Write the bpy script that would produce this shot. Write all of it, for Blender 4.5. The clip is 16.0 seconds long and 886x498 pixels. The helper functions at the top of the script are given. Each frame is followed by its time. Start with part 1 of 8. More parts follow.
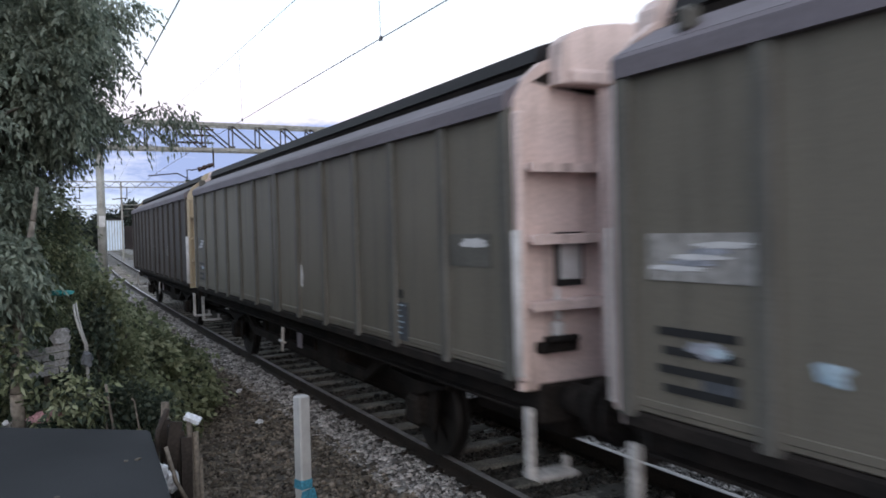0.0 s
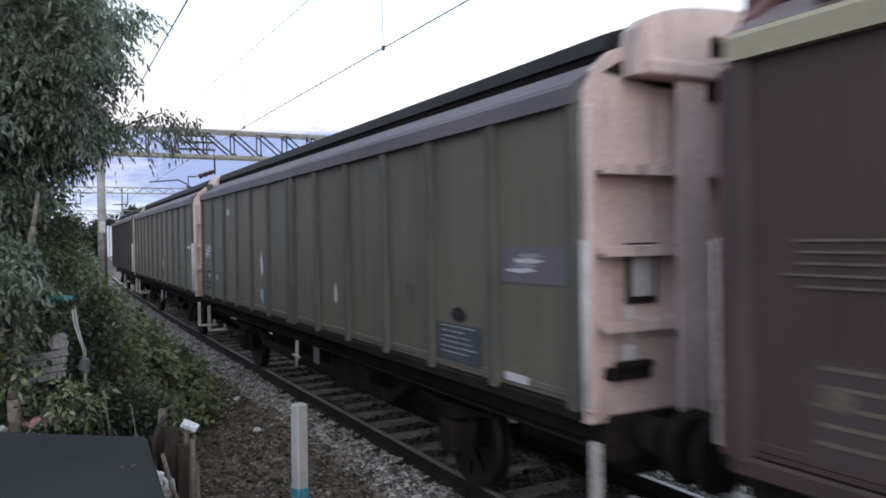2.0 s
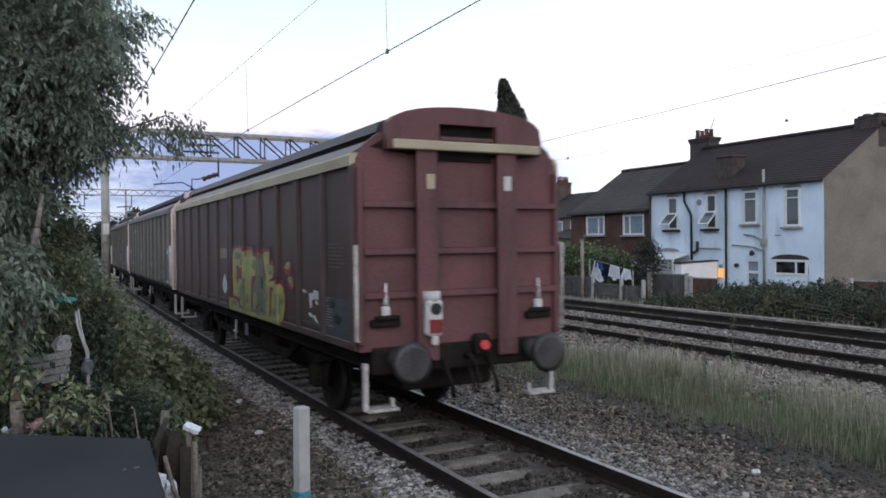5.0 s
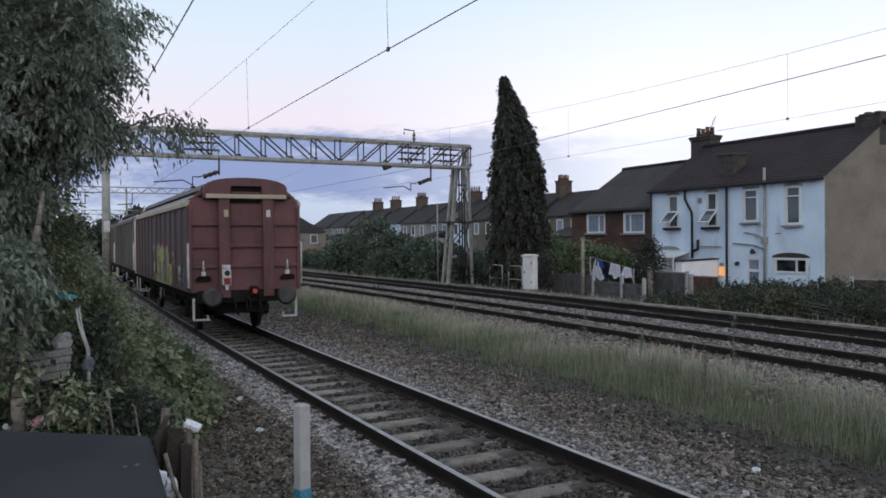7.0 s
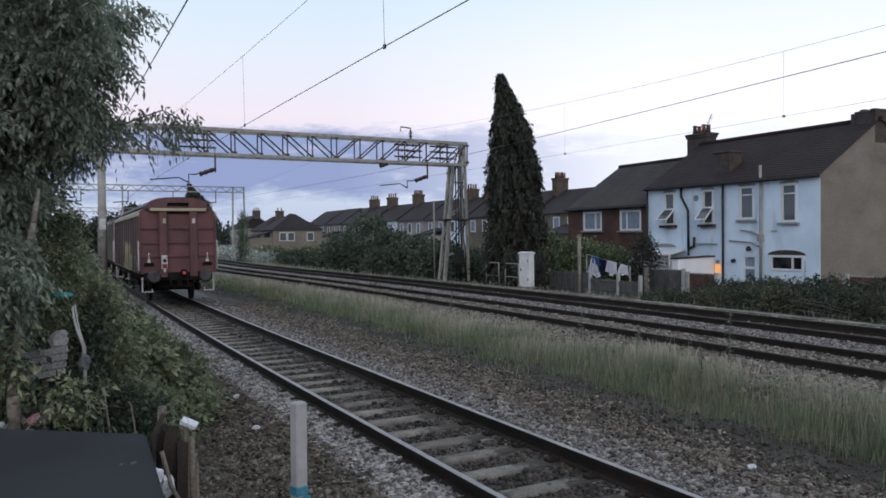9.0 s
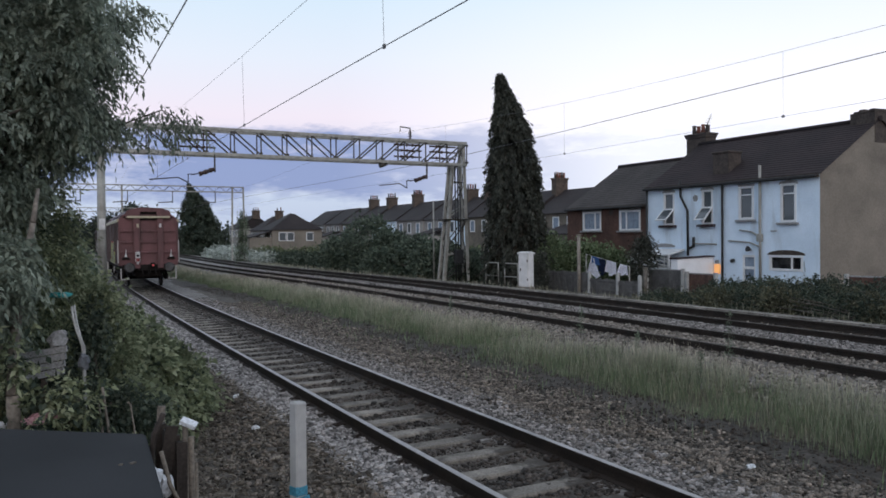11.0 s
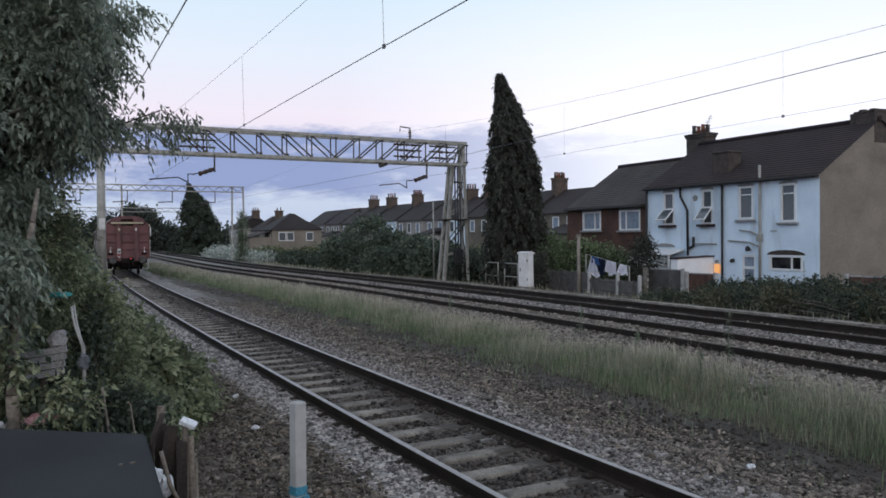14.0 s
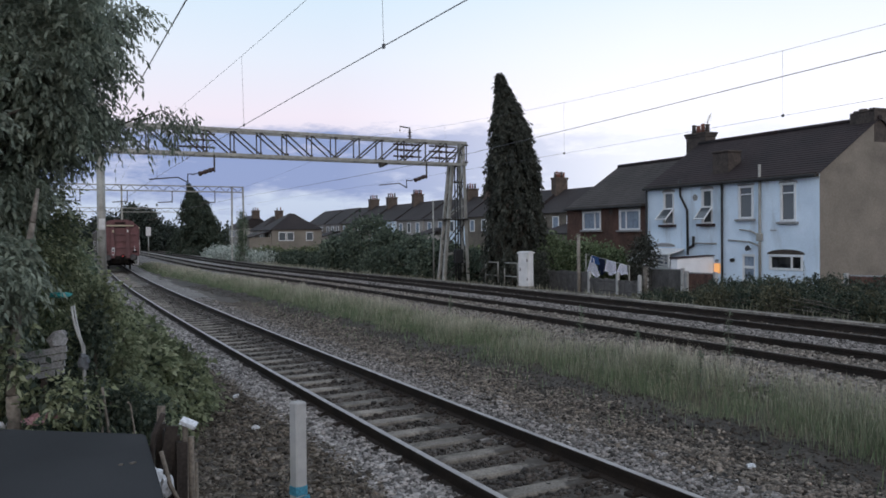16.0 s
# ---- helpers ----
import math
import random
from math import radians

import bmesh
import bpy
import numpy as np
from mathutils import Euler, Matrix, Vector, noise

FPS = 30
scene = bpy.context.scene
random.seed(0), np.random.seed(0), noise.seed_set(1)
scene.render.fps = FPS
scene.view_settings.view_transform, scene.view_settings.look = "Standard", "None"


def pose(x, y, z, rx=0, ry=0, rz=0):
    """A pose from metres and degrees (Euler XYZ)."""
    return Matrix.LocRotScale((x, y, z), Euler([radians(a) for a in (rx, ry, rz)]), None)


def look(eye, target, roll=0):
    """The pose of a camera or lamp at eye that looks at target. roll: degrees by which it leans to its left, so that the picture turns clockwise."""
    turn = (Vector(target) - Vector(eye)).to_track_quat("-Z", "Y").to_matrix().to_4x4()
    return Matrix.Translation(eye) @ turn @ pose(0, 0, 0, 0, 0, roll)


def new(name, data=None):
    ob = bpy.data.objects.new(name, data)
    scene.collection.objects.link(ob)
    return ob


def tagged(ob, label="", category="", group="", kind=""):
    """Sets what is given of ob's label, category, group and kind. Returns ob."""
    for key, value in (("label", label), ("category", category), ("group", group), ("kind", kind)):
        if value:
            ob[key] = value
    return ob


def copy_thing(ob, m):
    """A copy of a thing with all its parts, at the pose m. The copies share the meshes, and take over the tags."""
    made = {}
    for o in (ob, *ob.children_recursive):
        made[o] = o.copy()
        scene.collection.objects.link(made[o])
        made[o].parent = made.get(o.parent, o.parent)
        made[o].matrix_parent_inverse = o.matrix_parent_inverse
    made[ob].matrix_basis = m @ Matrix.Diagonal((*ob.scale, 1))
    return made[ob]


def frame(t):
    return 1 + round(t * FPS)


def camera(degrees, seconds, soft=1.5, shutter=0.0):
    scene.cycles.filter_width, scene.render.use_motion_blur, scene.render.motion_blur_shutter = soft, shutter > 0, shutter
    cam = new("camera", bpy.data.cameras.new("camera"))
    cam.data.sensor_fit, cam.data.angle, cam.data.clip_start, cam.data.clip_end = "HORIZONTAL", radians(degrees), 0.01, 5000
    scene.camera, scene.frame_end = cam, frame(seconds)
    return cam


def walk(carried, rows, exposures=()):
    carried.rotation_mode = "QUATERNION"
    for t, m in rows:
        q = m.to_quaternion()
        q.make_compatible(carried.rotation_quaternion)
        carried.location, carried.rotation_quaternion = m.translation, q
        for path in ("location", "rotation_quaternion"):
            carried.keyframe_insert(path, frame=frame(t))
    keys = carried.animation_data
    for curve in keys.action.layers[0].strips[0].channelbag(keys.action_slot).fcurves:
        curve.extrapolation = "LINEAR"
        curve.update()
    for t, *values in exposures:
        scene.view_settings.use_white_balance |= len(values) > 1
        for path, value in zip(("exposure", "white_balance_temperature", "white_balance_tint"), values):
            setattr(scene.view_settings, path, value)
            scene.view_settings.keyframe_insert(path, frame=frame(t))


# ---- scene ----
# ---------------------------------------------------------------- camera
EYE = Vector((0.0, 0.0, 2.312))
YAW, PITCH, ROLL = -27.525, -0.875, -0.528   # a tripod that is nudged a little at first
SWAY = [(0.0, .053, -.614, -.996), (0.5, .058, -.359, -.775), (1.0, -.012, -.172, -.59), (1.5, -.011, -.039, -.496),
        (2.0, .035, .084, -.328), (2.5, .087, .159, -.293), (3.0, .131, .234, -.248), (3.5, .165, .28, -.2),
        (4.0, .198, .322, -.156), (5.2, .26, .35, -.06), (6.5, .292, .336, -.006), (7.0, .295, .193, -.003), (7.5, .299, .018, -.035),
        (8.0, .189, -.009, -.108), (8.5, .076, .002, -.061), (9.0, .048, .008, -.027), (11.5, .005, .003, -.012),
        (13.0, 0, 0, 0), (16.0, -.005, -.019, -.074)]


def aim(dyaw, dpitch, droll):
    yaw, pitch = radians(YAW + dyaw), radians(PITCH + dpitch)
    ahead = Vector((-math.sin(yaw) * math.cos(pitch), math.cos(yaw) * math.cos(pitch), math.sin(pitch)))
    return look(EYE, EYE + ahead, ROLL + droll)


cam = camera(58.98, 16.0, soft=1.7, shutter=0.5)
walk(cam, [(t, aim(a, b, c)) for t, a, b, c in SWAY],
     exposures=[(0.0, 0.56), (4.2, 0.54), (6.4, 0.06), (16.0, 0.06)])

# ---------------------------------------------------------------- dusk sky and a last soft glow
world = bpy.data.worlds.new("dusk_sky")
scene.world = world
world.use_nodes = True


def world_nodes():
    nt = world.node_tree
    nt.nodes.clear()
    N, link = nt.nodes.new, nt.links.new
    out, bg = N("ShaderNodeOutputWorld"), N("ShaderNodeBackground")
    sky = N("ShaderNodeTexSky")
    sky.sky_type, sky.sun_disc = "NISHITA", False
    sky.sun_elevation, sky.sun_rotation = radians(5), radians(-164)
    sky.air_density, sky.dust_density = 1.0, 1.2
    dim = N("ShaderNodeVectorMath"); dim.operation = "SCALE"; dim.inputs["Scale"].default_value = 0.08
    link(sky.outputs[0], dim.inputs[0])
    tc, sep = N("ShaderNodeTexCoord"), N("ShaderNodeSeparateXYZ")
    link(tc.outputs["Generated"], sep.inputs[0])
    ramp = N("ShaderNodeValToRGB")          # pale rose above the horizon, clear blue overhead
    e = ramp.color_ramp.elements
    e[0].position, e[0].color = 0.0, (.54, .63, .84, 1)
    e[1].position, e[1].color = 1.0, (.62, .68, .80, 1)
    for p, c in ((.05, (.60, .70, .90)), (.10, (.78, .78, .97)), (.15, (.96, .87, 1.0)), (.22, (.86, .92, 1.05)), (.34, (.66, .88, 1.05)), (.6, (.62, .74, .92))):
        el = e.new(p); el.color = (*c, 1)
    link(sep.outputs["Z"], ramp.inputs[0])
    # a whiter side of the sky to the east of the line
    side = N("ShaderNodeMapRange"); side.inputs[1].default_value, side.inputs[2].default_value = 0.34, 0.66
    link(sep.outputs["X"], side.inputs[0])
    white = N("ShaderNodeMix"); white.data_type = "RGBA"; white.inputs[7].default_value = (1.20, 1.22, 1.32, 1)
    half = N("ShaderNodeMath"); half.operation = "MULTIPLY"; half.inputs[1].default_value = 0.85
    high = N("ShaderNodeMapRange"); high.inputs[1].default_value, high.inputs[2].default_value, high.inputs[3].default_value, high.inputs[4].default_value = .12, .34, 1.0, .15
    link(sep.outputs["Z"], high.inputs[0])
    fade = N("ShaderNodeMath"); fade.operation = "MULTIPLY"
    link(side.outputs[0], fade.inputs[0]); link(high.outputs[0], fade.inputs[1])
    link(fade.outputs[0], half.inputs[0]); link(half.outputs[0], white.inputs[0]); link(ramp.outputs[0], white.inputs[6])
    # low bank of mauve cloud in long streaks
    mp = N("ShaderNodeMapping"); mp.inputs["Scale"].default_value = (3.4, 3.4, 13)
    link(tc.outputs["Generated"], mp.inputs[0])
    cl = N("ShaderNodeTexNoise"); cl.inputs["Scale"].default_value, cl.inputs["Detail"].default_value, cl.inputs["Roughness"].default_value = 2.1, 9, .66
    link(mp.outputs[0], cl.inputs[0])
    band = N("ShaderNodeValToRGB")
    b = band.color_ramp.elements
    b[0].position, b[0].color = 0.0, (.30, .30, .30, 1)
    b[1].position, b[1].color = 0.2, (0, 0, 0, 1)
    for p, v in ((.035, .34), (.06, .56), (.085, .66), (.118, .62), (.140, .40), (.165, .10)):
        el = b.new(p); el.color = (v, v, v, 1)
    link(sep.outputs["Z"], band.inputs[0])
    addn = N("ShaderNodeMath"); addn.operation = "ADD"
    link(cl.outputs["Fac"], addn.inputs[0]); link(band.outputs[0], addn.inputs[1])
    cov = N("ShaderNodeMapRange"); cov.inputs[1].default_value, cov.inputs[2].default_value = .90, 1.10
    link(addn.outputs[0], cov.inputs[0])
    thin = N("ShaderNodeMath"); thin.operation = "MULTIPLY_ADD"; thin.inputs[1].default_value, thin.inputs[2].default_value = -0.84, 1.0
    link(side.outputs[0], thin.inputs[0])
    covs = N("ShaderNodeMath"); covs.operation = "MULTIPLY"
    link(cov.outputs[0], covs.inputs[0]); link(thin.outputs[0], covs.inputs[1])
    mixc = N("ShaderNodeMix"); mixc.data_type = "RGBA"; mixc.inputs[7].default_value = (.29, .37, .66, 1)
    link(covs.outputs[0], mixc.inputs[0]); link(white.outputs[2], mixc.inputs[6])
    both = N("ShaderNodeMix"); both.data_type = "RGBA"; both.inputs[0].default_value = 0.12
    link(mixc.outputs[2], both.inputs[6]); link(dim.outputs[0], both.inputs[7])
    link(both.outputs[2], bg.inputs[0])
    bg.inputs[1].default_value = 1.0
    link(bg.outputs[0], out.inputs[0])


world_nodes()
glow = new("western_glow", bpy.data.lights.new("western_glow", "SUN"))
glow.data.energy, glow.data.angle, glow.data.color = 0.72, radians(40), (1.0, .88, .80)
glow.matrix_world = look((0, 0, 0), Vector((.26, .89, -.38)))

# ---------------------------------------------------------------- materials


def mat(name, c1, c2, rough=.85, metal=0.0, big=1.5, fine=45.0, bump=.25, dist=.004, streak=None, island=0.0, rand=0.0, spec=.3, patch=(.35, .65), fine_amp=.35):
    """Two colours in patches, a fine grain, vertical streaks of a third colour, relief, and a change of tone from piece to piece."""
    m = bpy.data.materials.new(name)
    m.use_nodes = True
    nt = m.node_tree
    N, link = nt.nodes.new, nt.links.new
    bs = nt.nodes["Principled BSDF"]
    tc = N("ShaderNodeTexCoord")
    vec = tc.outputs["Object"]
    info = N("ShaderNodeObjectInfo")
    if rand:
        sc = N("ShaderNodeMath"); sc.operation = "MULTIPLY"; sc.inputs[1].default_value = 37.0
        link(info.outputs["Random"], sc.inputs[0])
        ad = N("ShaderNodeVectorMath"); ad.operation = "ADD"
        link(vec, ad.inputs[0]); link(sc.outputs[0], ad.inputs[1])
        vec = ad.outputs[0]
    n1 = N("ShaderNodeTexNoise"); n1.inputs["Scale"].default_value, n1.inputs["Detail"].default_value = big, 6
    link(vec, n1.inputs[0])
    r1 = N("ShaderNodeMapRange"); r1.inputs[1].default_value, r1.inputs[2].default_value = patch
    link(n1.outputs["Fac"], r1.inputs[0])
    mx = N("ShaderNodeMix"); mx.data_type = "RGBA"; mx.inputs[6].default_value, mx.inputs[7].default_value = (*c1, 1), (*c2, 1)
    link(r1.outputs[0], mx.inputs[0])
    col = mx.outputs[2]
    if streak:
        mp = N("ShaderNodeMapping"); mp.inputs["Scale"].default_value = streak[1]
        link(vec, mp.inputs[0])
        n3 = N("ShaderNodeTexNoise"); n3.inputs["Scale"].default_value, n3.inputs["Detail"].default_value = 1.0, 5
        link(mp.outputs[0], n3.inputs[0])
        r3 = N("ShaderNodeMapRange"); r3.inputs[1].default_value, r3.inputs[2].default_value, r3.inputs[4].default_value = .52, .75, streak[2]
        link(n3.outputs["Fac"], r3.inputs[0])
        m3 = N("ShaderNodeMix"); m3.data_type = "RGBA"; m3.inputs[7].default_value = (*streak[0], 1)
        link(r3.outputs[0], m3.inputs[0]); link(col, m3.inputs[6])
        col = m3.outputs[2]
    n2 = N("ShaderNodeTexNoise"); n2.inputs["Scale"].default_value, n2.inputs["Detail"].default_value = fine, 4
    link(vec, n2.inputs[0])
    val = N("ShaderNodeMapRange"); val.inputs[1].default_value, val.inputs[2].default_value = .3, .7
    val.inputs[3].default_value, val.inputs[4].default_value = 1 - fine_amp, 1 + fine_amp
    link(n2.outputs["Fac"], val.inputs[0])
    value = val.outputs[0]
    amp = island or rand
    if amp:
        src = N("ShaderNodeNewGeometry").outputs["Random Per Island"] if island else info.outputs["Random"]
        rr = N("ShaderNodeMapRange"); rr.inputs[3].default_value, rr.inputs[4].default_value = 1 - amp, 1 + amp
        link(src, rr.inputs[0])
        mu = N("ShaderNodeMath"); mu.operation = "MULTIPLY"
        link(rr.outputs[0], mu.inputs[0]); link(value, mu.inputs[1])
        value = mu.outputs[0]
    hs = N("ShaderNodeHueSaturation")
    link(value, hs.inputs["Value"]); link(col, hs.inputs["Color"])
    link(hs.outputs[0], bs.inputs["Base Color"])
    bs.inputs["Roughness"].default_value, bs.inputs["Metallic"].default_value = rough, metal
    bs.inputs["Specular IOR Level"].default_value = spec
    if bump:
        bp = N("ShaderNodeBump"); bp.inputs["Strength"].default_value, bp.inputs["Distance"].default_value = bump, dist
        link(n2.outputs["Fac"], bp.inputs["Height"]); link(bp.outputs[0], bs.inputs["Normal"])
    return m


def leaf_mat(name, c1, c2, c3, trans=.25):
    """Leaves: tone by leaf, with a little light through them."""
    m = bpy.data.materials.new(name)
    m.use_nodes = True
    nt = m.node_tree
    N, link = nt.nodes.new, nt.links.new
    bs, out = nt.nodes["Principled BSDF"], nt.nodes["Material Output"]
    geo = N("ShaderNodeNewGeometry")
    rp = N("ShaderNodeValToRGB")
    e = rp.color_ramp.elements
    e[0].color, e[1].color = (*c1, 1), (*c3, 1)
    el = e.new(.55); el.color = (*c2, 1)
    link(geo.outputs["Random Per Island"], rp.inputs[0])
    tc, n = N("ShaderNodeTexCoord"), N("ShaderNodeTexNoise")
    n.inputs["Scale"].default_value, n.inputs["Detail"].default_value = 1.3, 4
    link(tc.outputs["Object"], n.inputs[0])
    mr = N("ShaderNodeMapRange"); mr.inputs[1].default_value, mr.inputs[2].default_value, mr.inputs[3].default_value, mr.inputs[4].default_value = .3, .7, .65, 1.35
    link(n.outputs["Fac"], mr.inputs[0])
    hs = N("ShaderNodeHueSaturation"); link(mr.outputs[0], hs.inputs["Value"]); link(rp.outputs[0], hs.inputs["Color"])
    link(hs.outputs[0], bs.inputs["Base Color"])
    bs.inputs["Roughness"].default_value, bs.inputs["Specular IOR Level"].default_value = .65, .25
    tr = N("ShaderNodeBsdfTranslucent"); link(hs.outputs[0], tr.inputs[0])
    ms = N("ShaderNodeMixShader"); ms.inputs[0].default_value = trans
    link(bs.outputs[0], ms.inputs[1]); link(tr.outputs[0], ms.inputs[2]); link(ms.outputs[0], out.inputs[0])
    return m


def grass_mat(name, low, high, z0, z1, trans=.3):
    """Grass: green at the foot, straw towards the seed heads, each blade of its own tone, in drier and greener patches."""
    m = bpy.data.materials.new(name)
    m.use_nodes = True
    nt = m.node_tree
    N, link = nt.nodes.new, nt.links.new
    bs, out = nt.nodes["Principled BSDF"], nt.nodes["Material Output"]
    geo, sep = N("ShaderNodeNewGeometry"), N("ShaderNodeSeparateXYZ")
    link(geo.outputs["Position"], sep.inputs[0])
    up = N("ShaderNodeMapRange"); up.inputs[1].default_value, up.inputs[2].default_value = z0, z1
    link(sep.outputs["Z"], up.inputs[0])
    n = N("ShaderNodeTexNoise"); n.inputs["Scale"].default_value, n.inputs["Detail"].default_value = .7, 4
    link(geo.outputs["Position"], n.inputs[0])
    dry = N("ShaderNodeMapRange"); dry.inputs[1].default_value, dry.inputs[2].default_value, dry.inputs[3].default_value, dry.inputs[4].default_value = .35, .65, -.35, .35
    link(n.outputs["Fac"], dry.inputs[0])
    ad = N("ShaderNodeMath"); ad.operation = "ADD"; ad.use_clamp = True
    link(up.outputs[0], ad.inputs[0]); link(dry.outputs[0], ad.inputs[1])
    mx = N("ShaderNodeMix"); mx.data_type = "RGBA"; mx.inputs[6].default_value, mx.inputs[7].default_value = (*low, 1), (*high, 1)
    link(ad.outputs[0], mx.inputs[0])
    tone = N("ShaderNodeMapRange"); tone.inputs[3].default_value, tone.inputs[4].default_value = .6, 1.4
    link(geo.outputs["Random Per Island"], tone.inputs[0])
    hs = N("ShaderNodeHueSaturation"); link(tone.outputs[0], hs.inputs["Value"]); link(mx.outputs[2], hs.inputs["Color"])
    link(hs.outputs[0], bs.inputs["Base Color"])
    bs.inputs["Roughness"].default_value, bs.inputs["Specular IOR Level"].default_value = .7, .2
    tr = N("ShaderNodeBsdfTranslucent"); link(hs.outputs[0], tr.inputs[0])
    ms = N("ShaderNodeMixShader"); ms.inputs[0].default_value = trans
    link(bs.outputs[0], ms.inputs[1]); link(tr.outputs[0], ms.inputs[2]); link(ms.outputs[0], out.inputs[0])
    return m


def sleeper_mat(m):
    """Soaks a sleeper's ends in grease and dirt, leaving a worn pale middle."""
    nt = m.node_tree
    N, link = nt.nodes.new, nt.links.new
    bs = nt.nodes["Principled BSDF"]
    src = bs.inputs["Base Color"].links[0].from_socket
    tc, sep, info = N("ShaderNodeTexCoord"), N("ShaderNodeSeparateXYZ"), N("ShaderNodeObjectInfo")
    link(tc.outputs["Object"], sep.inputs[0])
    sh = N("ShaderNodeMapRange"); sh.inputs[3].default_value, sh.inputs[4].default_value = -.02, .34
    link(info.outputs["Random"], sh.inputs[0])
    ad = N("ShaderNodeMath"); ad.operation = "ADD"
    link(sep.outputs["X"], ad.inputs[0]); link(sh.outputs[0], ad.inputs[1])
    ab = N("ShaderNodeMath"); ab.operation = "ABSOLUTE"; link(ad.outputs[0], ab.inputs[0])
    n = N("ShaderNodeTexNoise"); n.inputs["Scale"].default_value, n.inputs["Detail"].default_value = 7, 6
    mo = N("ShaderNodeVectorMath"); mo.operation = "ADD"
    link(tc.outputs["Object"], mo.inputs[0]); link(info.outputs["Random"], mo.inputs[1]); link(mo.outputs[0], n.inputs[0])
    sp = N("ShaderNodeMapRange"); sp.inputs[1].default_value, sp.inputs[2].default_value, sp.inputs[3].default_value, sp.inputs[4].default_value = .3, .7, -.22, .22
    link(n.outputs["Fac"], sp.inputs[0])
    a2 = N("ShaderNodeMath"); a2.operation = "ADD"; link(ab.outputs[0], a2.inputs[0]); link(sp.outputs[0], a2.inputs[1])
    k = N("ShaderNodeMapRange"); k.inputs[1].default_value, k.inputs[2].default_value, k.inputs[4].default_value = .28, .50, .88
    link(a2.outputs[0], k.inputs[0])
    mx = N("ShaderNodeMix"); mx.data_type = "RGBA"; mx.inputs[7].default_value = (.040, .034, .029, 1)
    link(k.outputs[0], mx.inputs[0]); link(src, mx.inputs[6]); link(mx.outputs[2], bs.inputs["Base Color"])
    return m


def glass_mat(name, tint):
    m = bpy.data.materials.new(name)
    m.use_nodes = True
    bs = m.node_tree.nodes["Principled BSDF"]
    bs.inputs["Base Color"].default_value = (*tint, 1)
    bs.inputs["Roughness"].default_value, bs.inputs["Specular IOR Level"].default_value = .06, .6
    return m


def glow_mat(name, c, power):
    m = bpy.data.materials.new(name)
    m.use_nodes = True
    bs = m.node_tree.nodes["Principled BSDF"]
    bs.inputs["Base Color"].default_value = bs.inputs["Emission Color"].default_value = (*c, 1)
    bs.inputs["Emission Strength"].default_value = power
    return m


